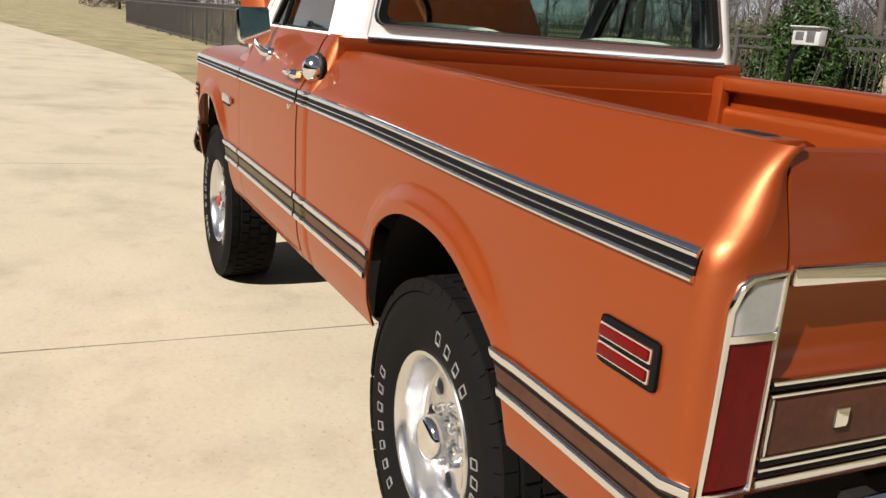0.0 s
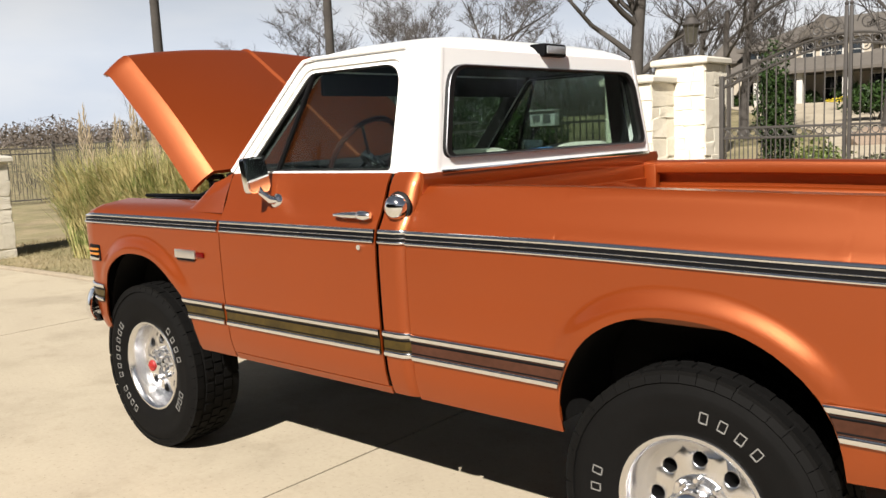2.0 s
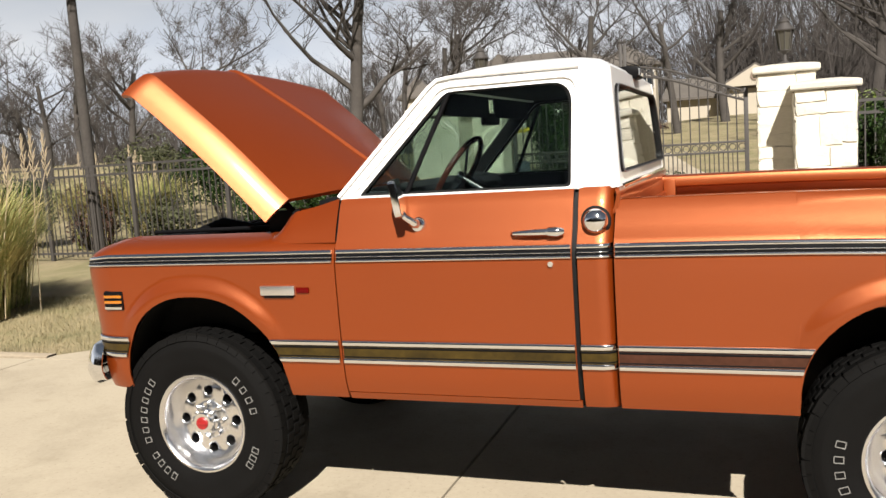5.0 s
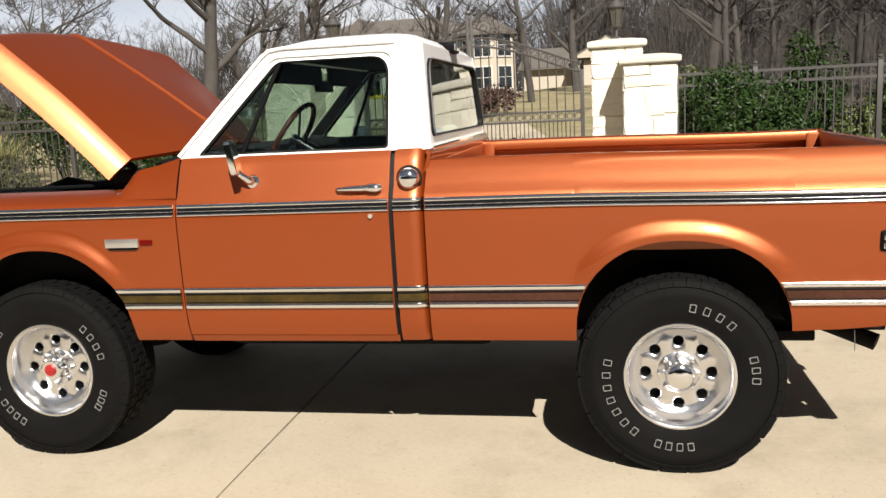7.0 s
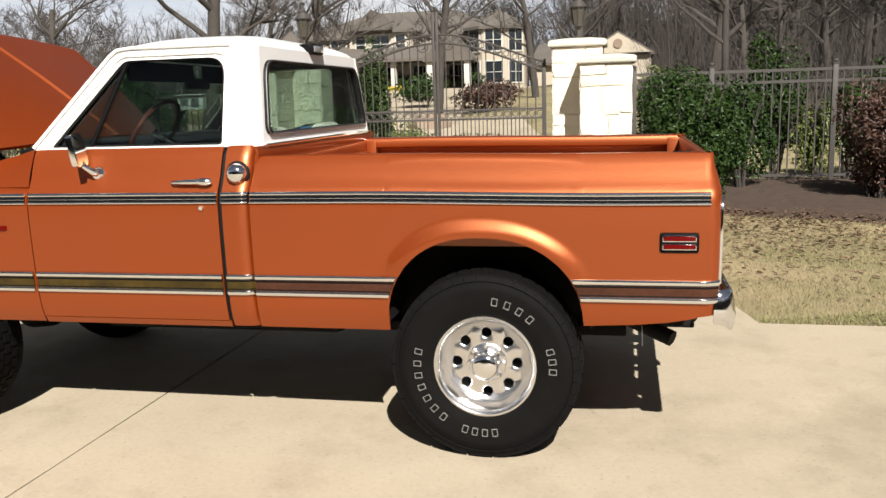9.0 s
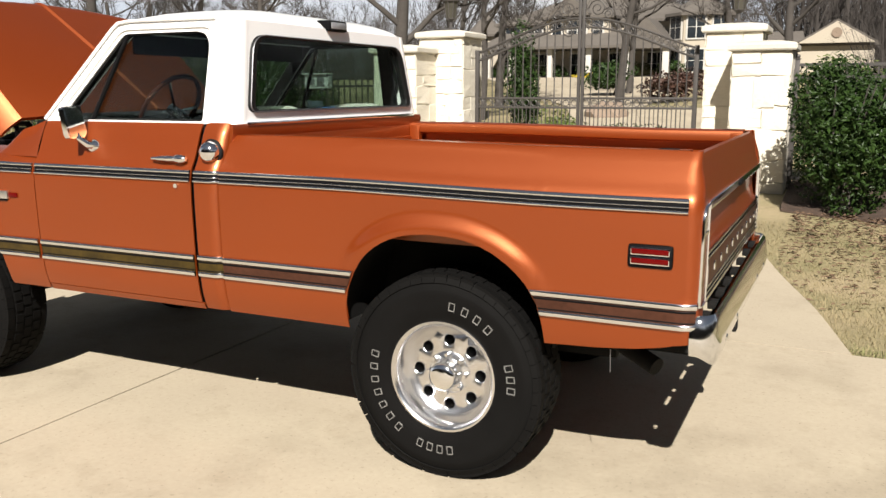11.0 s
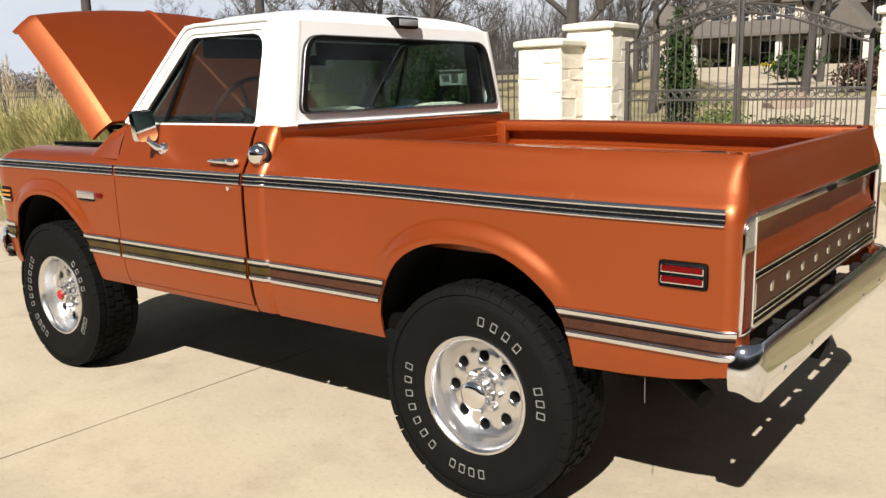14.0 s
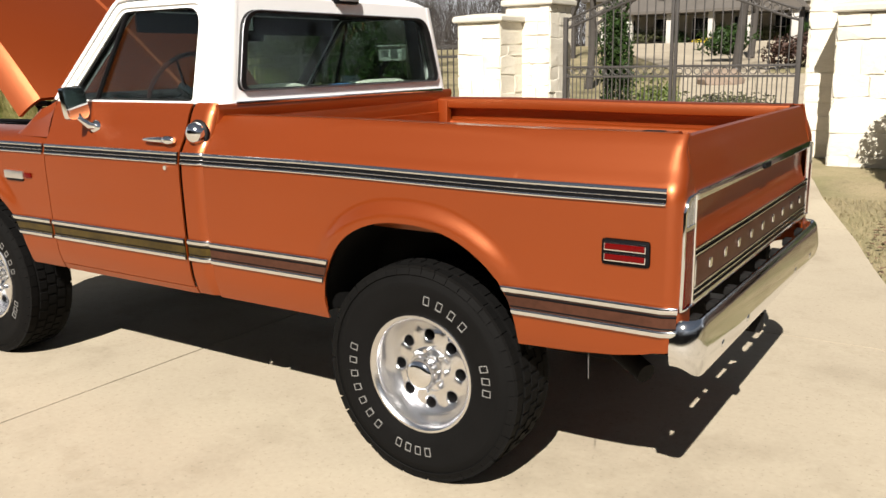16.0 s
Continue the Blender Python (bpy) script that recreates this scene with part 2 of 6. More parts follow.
def skin(name, x0, x1, z0, z1, table, parent, material=None, shape=None, top=None, label="", nz=30):
    obs = []
    for side in (-1, 1):
        bm = bmesh.new()
        grid(bm, skin_rows(x0, x1, z0, z1, table, side, shape, top, nz=nz), flip=side > 0)
        obs.append(solid(part(name, bm, material or PAINT, parent, label, smooth=50), 0.007))
    return obs


def bed_end(x, y, z, side):
    """Rounds the rear corner of the box side."""
    e = (x - 0.880) / 0.085
    if e > 0:
        e = min(e, 1)
        w = lerp_table(BED_W, z)
        out = abs(y) - w
        rx = 0.05 + 0.035 * smooth01((z - 1.15) / 0.12)
        ry = min(0.05, max(0.036, w - 0.870))
        run = 0.085 - rx
        arc, flat = (rx + ry) * 0.785, max(0.0, w - ry - 0.868)
        s = e * (run + arc + flat)
        a = min(1.0, max(0.0, (s - run) / arc)) * math.pi / 2
        x = 0.880 + min(s, run) + rx * math.sin(a) - 0.055 * smooth01((z - 1.16) / 0.17) * e + out * math.sin(a)
        y = side * (w - ry * (1 - math.cos(a)) - max(0.0, s - run - arc) + out * math.cos(a))
    return [x, y, z]


def cab_round(x, y, z, side):
    """Rounds the rear corner of the cab."""
    e = (x + 1.128) / 0.046
    if e > 0:
        w = lerp_table(CAB_W, z)
        a, out = min(e, 1) * math.pi / 2, abs(y) - w
        x = -1.128 + 0.052 * math.sin(a) + out * math.sin(a)
        y = side * (w - 0.045 * (1 - math.cos(a)) + out * math.cos(a))
    return [x, y, z]


def fender_nose(x, y, z, side):
    e = (-3.33 - x) / 0.14
    if e > 0:
        e = min(e, 1)
        y = side * (abs(y) - 0.06 * (1 - math.cos(e * math.pi / 2)) - 0.02 * e)
        x = -3.33 - 0.14 * math.sin(e * math.pi / 2) - 0.03 * e * math.exp(-((z - 1.12) / 0.16) ** 2)
        z -= 0.03 * e * smooth01((z - 1.1) / 0.12)
    return [x, y, z]


BED_LOW = [(0.0, 0.578), (0.4, 0.622), (0.62, 0.632), (0.755, 0.646), (0.85, 0.664), (0.91, 0.684), (0.965, 0.715)]
bed_sides = skin("bed_side", -1.068, 0.965, lambda x: lerp_table(BED_LOW, x), 1.337, BED_W, truck, shape=bed_end, nz=36)
fenders = skin("fender", -3.47, -2.184, 0.575, 1.248, FEN_W, truck, shape=fender_nose, nz=36)
doors = skin("door", -2.179, -1.222, 0.605, 1.39, CAB_W, truck, nz=34)
corners = skin("cab_corner", -1.202, -1.082, 0.578, 1.39, CAB_W, truck, shape=cab_round, nz=34)
skin("rocker_panel", -2.176, -1.214, 0.572, 0.601, CAB_W, truck, nz=3)

# dark bands behind the shut lines
for s in (-1, 1):
    for xa, za, zb in ((-2.182, 0.6, 1.38), (-1.209, 0.6, 1.38)):
        bm = bmesh.new()
        ks = np.linspace(za, zb, 20)
        grid(bm, [[(x, s * (lerp_table(CAB_W, z) - 0.026), z) for z in ks] for x in (xa - 0.03, xa + 0.03)], flip=s > 0)
        solid(part("shut_line_seal", bm, SEAL, truck), 0.01)


def arch_clear(x, z, gap=0.006):
    """Moves a point out of a wheel opening, sideways."""
    for c, h, z0, z1, p in ARCHES:
        w = max(0.0, (z - z0) / (z1 - z0))
        if w < 1:
            edge = h * (1 - w**p) ** (1 / p) + gap
            if abs(x - c) < edge:
                return c + math.copysign(edge, x - c)
    return x


def strip(name, x0, x1, z0, z1, off, thick, material, parent, table=CAB_W, side=-1, shape=None, label="", inset=0.0):
    """A moulding that follows the body side, with rounded edges."""
    bm = bmesh.new()
    n = max(14, int((x1 - x0) / 0.02))
    rows = []
    for x in np.linspace(x0, x1, n):
        row = []
        for k, o in ((0, 0), (0.06, 0.75), (0.2, 1), (0.5, 1.12), (0.8, 1), (0.94, 0.75), (1, 0)):
            z = z0 + (z1 - z0) * k
            xx = arch_clear(x, z)
            p = [xx, side * (lerp_table(table, z) + off + thick * o + flare(xx, z)), z]
            row.append(shape(*p, side) if shape else p)
        rows.append(row)
    vv = grid(bm, rows, flip=side > 0)
    for row in (vv[0], list(reversed(vv[-1]))):
        bm.faces.new(row if side > 0 else list(reversed(row)))
    return part(name, bm, material, parent, label, smooth=60)


def upper_trim(x0, x1, parent, side, table, shape=None):
    base = strip("side_moulding", x0, x1, 1.139, 1.187, -0.002, 0.006, BLACK, parent, table, side, shape, "black and chrome side moulding")
    strip("chrome_edge", x0, x1, 1.172, 1.189, 0.001, 0.008, CHROME, parent, table, side, shape, "chrome edge")
    strip("chrome_edge", x0, x1, 1.137, 1.148, 0.001, 0.008, CHROME, parent, table, side, shape, "chrome edge")
    strip("chrome_line", x0, x1, 1.157, 1.161, 0.003, 0.004, CHROME, parent, table, side, shape)


def lower_trim(x0, x1, parent, side, table, shape=None):
    # forward of the bed the inlay carries the painted olive reflection
    base = strip("lower_moulding", x0, x1, 0.735, 0.828, 0.002, 0.004, OLIVE_SHEEN if x1 < -1.08 else WOOD, parent, table, side, shape, "woodgrain inlay with chrome edges")
    for za, zb in ((0.806, 0.830), (0.732, 0.755)):
        strip("chrome_edge", x0, x1, za, zb, 0.004, 0.008, CHROME, parent, table, side, shape, "chrome edge")
    for za, zb in ((0.795, 0.803), (0.758, 0.763)):
        strip("black_line", x0, x1, za, zb, 0.005, 0.003, BLACK, parent, table, side, shape)


for k, s in enumerate((-1, 1)):
    upper_trim(-1.064, 0.896, bed_sides[k], s, BED_W, bed_end)
    upper_trim(-1.202, -1.086, corners[k], s, CAB_W, cab_round)
    upper_trim(-2.172, -1.225, doors[k], s, CAB_W)
    upper_trim(-3.455, -2.192, fenders[k], s, FEN_W, fender_nose)
    lower_trim(-1.064, -0.35, bed_sides[k], s, BED_W)
    lower_trim(0.36, 0.916, bed_sides[k], s, BED_W, bed_end)
    lower_trim(-1.202, -1.086, corners[k], s, CAB_W, cab_round)
    lower_trim(-2.172, -1.225, doors[k], s, CAB_W)
    lower_trim(-2.50, -2.192, fenders[k], s, FEN_W)
    lower_trim(-3.458, -3.25, fenders[k], s, FEN_W, fender_nose)

# load box: floor, inner walls, rails, front wall
bm = bmesh.new()
for xa, xb, yw in ((-1.06, -0.47, 0.80), (-0.47, 0.48, 0.575), (0.48, 0.90, 0.80)):
    box(bm, xa, xb, -yw, yw, 0.90, 0.93)
floor = part("bed_floor", bm, PAINT, truck)
for i in range(7):
    y = -0.54 + i * 0.18
    part("floor_rib", boxed(-1.04, 0.88, y - 0.03, y + 0.03, 0.93, 0.942, 0.004), PAINT, floor)
for s in (-1, 1):
    bm = bmesh.new()
    prof = [(0.93, 0.79), (1.02, 0.795), (1.18, 0.79), (1.198, 0.793), (1.204, 0.800), (1.206, 0.832), (1.27, 0.838), (1.282, 0.830), (1.285, 0.785), (1.290, 0.776), (1.312, 0.774), (1.323, 0.779), (1.327, 0.792), (1.328, 0.868)]
    grid(bm, [[(x, s * y, z) for z, y in prof] for x in np.linspace(-1.06, 0.868, 12)], flip=s < 0)
    solid(part("bed_inner_wall", bm, PAINT, truck), 0.012, 1.0 if s > 0 else 1.0)
    # no opening is cut: a dark block gives the shade inside the hole
    part("stake_hole", boxed(0.775, 0.835, s * 0.822 - 0.020, s * 0.822 + 0.020, 1.30, 1.3415, 0.006), SEAL, truck, "dark block for the shaded stake hole in the rail")
    for x in (-1.02, 0.85):
        part("stake_pocket", boxed(x - 0.035, x + 0.035, s * 0.755, s * 0.805, 0.94, 1.325, 0.012), PAINT, truck)
    bm = bmesh.new()
    box(bm, -0.46, 0.47, s * 0.57, s * 0.80, 1.045, 1.12, 0.02)
    box(bm, -0.46, 0.47, s * 0.565, s * 0.585, 0.90, 1.10, 0.005)
    part("wheel_housing", bm, PAINT, truck)
bm = bmesh.new()
prof = [(0.93, -1.045), (1.05, -1.052), (1.2, -1.045), (1.255, -1.04), (1.26, -1.055), (1.318, -1.055), (1.33, -1.058), (1.334, -1.068), (1.30, -1.072), (0.9, -1.072)]
grid(bm, [[(x, y, z) for z, x in prof] for y in np.linspace(-0.868, 0.868, 8)])
part("bed_front_wall", bm, PAINT, truck)

# tailgate
gate = part("tailgate", bmesh.new(), PAINT, truck)
bm = bmesh.new()
prof = [(0.90, 0.885), (1.31, 0.875), (1.328, 0.880), (1.333, 0.892), (1.328, 0.905), (1.30, 0.917), (1.22, 0.945), (1.165, 0.966), (1.150, 0.968), (1.140, 0.955), (1.125, 0.940), (1.06, 0.938), (1.005, 0.950), (0.99, 0.962), (0.83, 0.968), (0.80, 0.962), (0.79, 0.93), (0.79, 0.885)]
vv = grid(bm, [[(x, y, z) for z, x in prof] for y in np.linspace(-0.862, 0.862, 10)], flip=True, closed_v=True)
bm.faces.new(vv[0])
bm.faces.new(list(reversed(vv[-1])))
bmesh.ops.recalc_face_normals(bm, faces=bm.faces)
gate.data = mesh_of("tailgate", bm, PAINT)


def rear_strip(name, z0, z1, x, t, material, y0=-0.858, y1=0.858, label=""):
    return part(name, boxed(x - 0.004, x + t, y0, y1, z0, z1, min(0.004, (z1 - z0) * 0.3)), material, gate, label)


rear_strip("chrome_trim", 1.140, 1.170, 0.966, 0.010, CHROME, label="chrome trim strip")
rear_strip("inlay_panel", 0.868, 0.965, 0.966, 0.006, WOOD, label="dark woodgrain inlay panel")
for z, h, m_ in ((0.985, 0.008, CHROME), (0.976, 0.010, BLACK), (0.966, 0.006, CHROME), (0.862, 0.006, CHROME), (0.851, 0.011, BLACK), (0.843, 0.006, CHROME), (0.833, 0.009, BLACK), (0.812, 0.018, CHROME)):
    rear_strip("trim_line", z, z + h, 0.967, 0.009 if m_ is CHROME else 0.006, m_)
for y in (-0.855, 0.849):
    rear_strip("trim_line", 0.868, 0.965, 0.967, 0.009, CHROME, y, y + 0.006)
part("tailgate_handle", boxed(0.962, 0.985, -0.05, 0.05, 1.142, 1.163, 0.006), BLACK, gate, "black tailgate release")
for i in range(9):  # nine bright letter blanks
    y = -0.70 + i * 0.175
    part("chrome_badge", boxed(0.970, 0.980, y - 0.015, y + 0.015, 0.900, 0.934, 0.004), CHROME, gate, "raised chrome badge block")

# tail lamps
for s in (-1, 1):
    lamp = part("tail_lamp", bmesh.new(), CHROME, truck, "vertical red tail lamp in chrome bezel")
    bm = bmesh.new()

    def lamp_at(y, z, out):
        w = lerp_table(BED_W, min(z, 1.15))
        a = math.acos(min(1.0, max(0.0, (y - w + 0.05) / 0.05)))
        return (0.915 + (0.05 + out) * math.sin(a), s * (y + out * math.cos(a)), z)

    def lamp_loop(ins, out):
        ya, yb, za, zb = 0.866 + ins, 0.963 - ins, 0.812 + ins, 1.165 - ins
        loop = [(ya, za), (ya, 0.9), (ya, 1.0), (ya, 1.1), (ya, zb), (ya + 0.015, zb - 0.001), (yb - 0.025, zb - 0.006), (yb - 0.010, zb - 0.020), (yb, zb - 0.05), (yb, 1.0), (yb, 0.9), (yb, za), (yb - 0.015, za), (ya + 0.015, za)]
        return [lamp_at(y, z, out) for y, z in loop]

    vv = grid(bm, [lamp_loop(0, -0.006), lamp_loop(0.0, 0.006), lamp_loop(0.002, 0.010), lamp_loop(0.007, 0.010), lamp_loop(0.009, 0.002)], closed_v=True, flip=s < 0)
    bmesh.ops.recalc_face_normals(bm, faces=bm.faces)
    lamp.data = mesh_of("tail_lamp", bm, CHROME)
    for nm, za, zb, m_, lb in (("red_lens", 0.824, 1.06, RED, "red lens"), ("reverse_lens", 1.07, 1.152, CLEAR, "clear reversing lens")):
        bm = bmesh.new()
        rows = []
        for z in np.linspace(za, zb, 7):
            yo = 0.955 - 0.03 * smooth01((z - 1.10) / 0.06)
            rows.append([lamp_at(y, z, 0.006) for y in np.linspace(0.873, yo, 10)])
        grid(bm, rows, flip=s > 0)
        bmesh.ops.recalc_face_normals(bm, faces=bm.faces)
        solid(part(nm, bm, m_, lamp, lb), 0.01, -1)
    bm = bmesh.new()
    rows = [[lamp_at(y, z, o_) for y in np.linspace(0.872, 0.957, 8)] for z, o_ in ((1.058, 0.003), (1.060, 0.009), (1.071, 0.009), (1.073, 0.003))]
    grid(bm, rows)
    bmesh.ops.recalc_face_normals(bm, faces=bm.faces)
    solid(part("lens_divider", bm, CHROME, lamp), 0.004)


# ---- wheels ----
def wheel_parts(root, front):
    """A wheel round y, its outer face towards -y, the tread 0.30 wide."""
    R = WHEEL_R
    tyre = part("tyre", bmesh.new(), RUBBER, root, "black all-terrain tyre with white raised marks")
    bm = bmesh.new()
    slim = lambda y: -0.157 + (y + 0.157) * 0.84
    prof = [(0.212, -0.118), (0.222, -0.132), (0.240, -0.138), (0.262, -0.150), (0.300, -0.157), (0.335, -0.156), (0.352, -0.160), (0.360, -0.157), (0.378, -0.150), (0.398, -0.140), (R - 0.011, -0.126),
            (R - 0.006, -0.06), (R - 0.006, 0.06), (R - 0.009, 0.136), (0.398, 0.146), (0.36, 0.156), (0.30, 0.157), (0.24, 0.138), (0.212, 0.118)]
    lathe(bm, [(r_, slim(y_)) for r_, y_ in prof], 72)
    tyre.data = mesh_of("tyre", bm, RUBBER, 50)
    bm = bmesh.new()
    rnd = random.Random(4)
    n = 46
    for i in range(n):
        a = 2 * math.pi * i / n
        for k, (y0, y1, ph, ln) in enumerate(((-0.143, -0.098, 0, 0.054), (-0.086, -0.036, 0.5, 0.040), (-0.026, 0.026, 0.1, 0.042), (0.036, 0.086, 0.6, 0.040), (0.098, 0.143, 0.3, 0.054))):
            lift = -0.006 if k in (0, 4) else -0.001
            m = Matrix.Rotation(a + ph * 2 * math.pi / n, 4, "Y")
            sk = rnd.uniform(-0.006, 0.006)
            vs = box(bm, -ln / 2 + sk, ln / 2 + sk, y0, y1, R - 0.018 + lift, R + lift)
            bmesh.ops.transform(bm, matrix=m, verts=vs)
        # shoulder lugs that wrap on to the side wall
        for s in (-1, 1):
            m = Matrix.Rotation(a + (0 if s < 0 else 0.3) * 2 * math.pi / n, 4, "Y") @ Matrix.Translation((0, s * 0.146, R - 0.024)) @ Matrix.Rotation(s * radians(-62), 4, "X")
            vs = box(bm, -0.0272 if i % 2 else -0.0245, 0.0272 if i % 2 else 0.0245, -0.017, 0.017, -0.0045, 0.0005)
            bmesh.ops.transform(bm, matrix=m, verts=vs)
    for v_ in bm.verts:
        v_.co.y = slim(v_.co.y)
    part("tread", bm, RUBBER, root, "chunky block tread", smooth=0)
    # raised white marks on the side wall, plain outlined strokes
    bm = bmesh.new()
    w, h, t = 0.026, 0.034, 0.0030
    for x0, x1, za, zb in ((-w / 2, -w / 2 + t, -h / 2, h / 2), (w / 2 - t, w / 2, -h / 2, h / 2), (-w / 2, w / 2, h / 2 - t, h / 2), (-w / 2, w / 2, -h / 2, -h / 2 + t)):
        box(bm, x0, x1, -0.1586, -0.150, za, zb)
    bar = mesh_of("sidewall_mark", bm, LETTER, 0)
    marks = ((0.80, 4, 0.17), (1.92, 3, 0.13), (3.72, 4, 0.145), (4.42, 7, 0.16)) if front else ((0.17, 4, 0.19), (1.30, 3, 0.15), (3.0, 4, 0.15), (3.82, 7, 0.185))
    k = 0
    for a0, count, step in marks:
        for i in range(count):
            o = new("sidewall_mark", bar)
            o["label"] = "raised white sidewall mark"
            o.parent, o.matrix_basis = root, Matrix.Rotation(a0 + i * step, 4, "Y") @ pose(0, 0, 0.300)
            k += 1

    rim = part("rim", bmesh.new(), ALLOY, root, "polished aluminium eight-hole rim")
    bm = bmesh.new()
    lathe(bm, [(0.196, 0.12), (0.196, -0.05), (0.200, -0.106), (0.214, -0.120), (0.226, -0.130), (0.231, -0.137), (0.228, -0.143), (0.219, -0.144), (0.209, -0.136), (0.204, -0.124), (0.199, -0.108), (0.193, -0.072), (0.189, -0.058), (0.184, -0.052)], 64)
    # disc with eight round holes
    hole_r, hole_c, n = 0.0235, 0.136, 64
    ring_o = [(0.186 * math.cos(2 * math.pi * i / n), 0.186 * math.sin(2 * math.pi * i / n)) for i in range(n)]
    for h in range(8):
        a0 = 2 * math.pi * h / 8 + math.pi / 2
        hc = Vector((hole_c * math.cos(a0), hole_c * math.sin(a0)))
        seg = 16
        # patch between the sector's border and the hole
        border = []
        half = math.pi / 8
        for i in range(5):
            a = a0 - half + half * 2 * i / 4
            border.append(Vector((0.187 * math.cos(a), 0.187 * math.sin(a))))
        for i in range(1, 4):
            r = 0.187 + (0.088 - 0.187) * i / 4
            a = a0 + half
            border.append(Vector((r * math.cos(a), r * math.sin(a))))
        for i in range(5):
            a = a0 + half - half * 2 * i / 4
            border.append(Vector((0.088 * math.cos(a), 0.088 * math.sin(a))))
        for i in range(1, 4):
            r = 0.088 + (0.187 - 0.088) * i / 4
            a = a0 - half
            border.append(Vector((r * math.cos(a), r * math.sin(a))))
        depth = lambda p: -0.052 - 0.018 * smooth01((0.187 - p.length) / 0.03)
        rows = [[], [], [], []]
        for b_ in border:
            d = (b_ - hc).normalized()
            e1 = hc + d * (hole_r + 0.005)
            e2 = hc + d * hole_r
            rows[0].append((b_.x, depth(b_), b_.y))
            rows[1].append((e1.x, depth(e1), e1.y))
            rows[2].append((e2.x, depth(e2) + 0.004, e2.y))
            rows[3].append((e2.x, -0.02, e2.y))
        grid(bm, rows, closed_v=True)
    lathe(bm, [(0.088, -0.070), (0.084, -0.073), (0.066, -0.074), (0.060, -0.078)], 48)
    bmesh.ops.remove_doubles(bm, verts=bm.verts, dist=0.0004)
    bmesh.ops.recalc_face_normals(bm, faces=bm.faces)
    rim.data = mesh_of("rim", bm, ALLOY, 45)
    bm = bmesh.new()
    lathe(bm, [(0.0, 0.0), (0.185, 0.0), (0.19, 0.1), (0.0, 0.1)], 32)
    part("brake_drum", bm, DARK, root)
    hub = part("hub_cap", bmesh.new(), CHROME, root, "chrome hub cap" if not front else "chrome locking hub with red dial")
    bm = bmesh.new()
    if front:
        lathe(bm, [(0.062, -0.07), (0.060, -0.10), (0.052, -0.106), (0.050, -0.128), (0.044, -0.134), (0.0, -0.134)], 32)
        flute = part("hub_flute", boxed(-0.008, 0.008, -0.130, -0.08, 0.044, 0.060, 0.003), CHROME, root)
        for i in range(1, 8):
            again(flute, Matrix.Rotation(i * math.pi / 4, 4, "Y"), root)
    else:
        lathe(bm, [(0.060, -0.07), (0.060, -0.120), (0.057, -0.142), (0.050, -0.150), (0.034, -0.156), (0.0, -0.158)], 40)
    hub.data = mesh_of("hub_cap", bm, CHROME, 35)
    if front:
        bm = bmesh.new()
        lathe(bm, [(0.029, -0.130), (0.029, -0.138), (0.026, -0.141), (0.0, -0.141)], 24)
        box(bm, -0.024, 0.024, -0.146, -0.139, -0.005, 0.005, 0.002)
        part("red_dial", bm, REDCAP, root, "red locking dial")
    bm = bmesh.new()
    lathe(bm, [(0.0, -0.102), (0.007, -0.102), (0.0095, -0.098), (0.0105, -0.09), (0.0115, -0.070)], 10)
    nut = part("lug_nut", bm, CHROME, root)
    nut.matrix_basis = pose(0.079, 0, 0)
    for i in range(1, 8):
        a = 2 * math.pi * i / 8
        again(nut, pose(0.079 * math.cos(a), 0, 0.079 * math.sin(a)), root)


wheel_y = 0.80
for front in (True, False):
    x = -2.92 if front else 0.0
    w = new("wheel")
    w.parent = truck
    w.matrix_basis = pose(x, -wheel_y, WHEEL_Z)
    tagged(w, "front wheel with red locking hub" if front else "rear wheel with chrome hub cap")
    wheel_parts(w, front)
    o = copy_thing(w, pose(x, wheel_y, WHEEL_Z, 0, 0, 180))
    o.parent = truck

# splash panels ahead of the front wheels
for s in (-1, 1):
    part("splash_panel", boxed(-3.36, -3.32, s * 0.45, s * 0.925, 0.56, 1.10, 0.01), DARK, truck)
# underbody
bm = bmesh.new()
for s in (-1, 1):
    box(bm, -3.3, 0.90, s * 0.42, s * 0.50, 0.50, 0.74, 0.01)
    for xa in (-2.92, 0.0):
        box(bm, xa - 0.6, xa + 0.6, s * 0.50, s * 0.57, 0.47, 0.52, 0.01)
part("chassis_rail", bm, DARK, truck)
for xa in (-2.92, 0.0):
    bm = bmesh.new()
    lathe(bm, [(0.0, -0.68), (0.05, -0.68), (0.05, -0.2), (0.13, -0.14), (0.16, 0), (0.13, 0.14), (0.05, 0.2), (0.05, 0.68), (0.0, 0.68)], 20, centre=(xa, 0.05, WHEEL_Z))
    part("axle", bm, DARK, truck)
bm = bmesh.new()
box(bm, -2.2, -1.1, -0.86, 0.86, 0.585, 0.70, 0.01)
box(bm, -1.05, -0.50, -0.80, 0.80, 0.80, 0.90, 0.01)
box(bm, -2.3, -0.9, -0.30, 0.30, 0.36, 0.62, 0.05)
part("floor_pan", bm, DARK, truck)
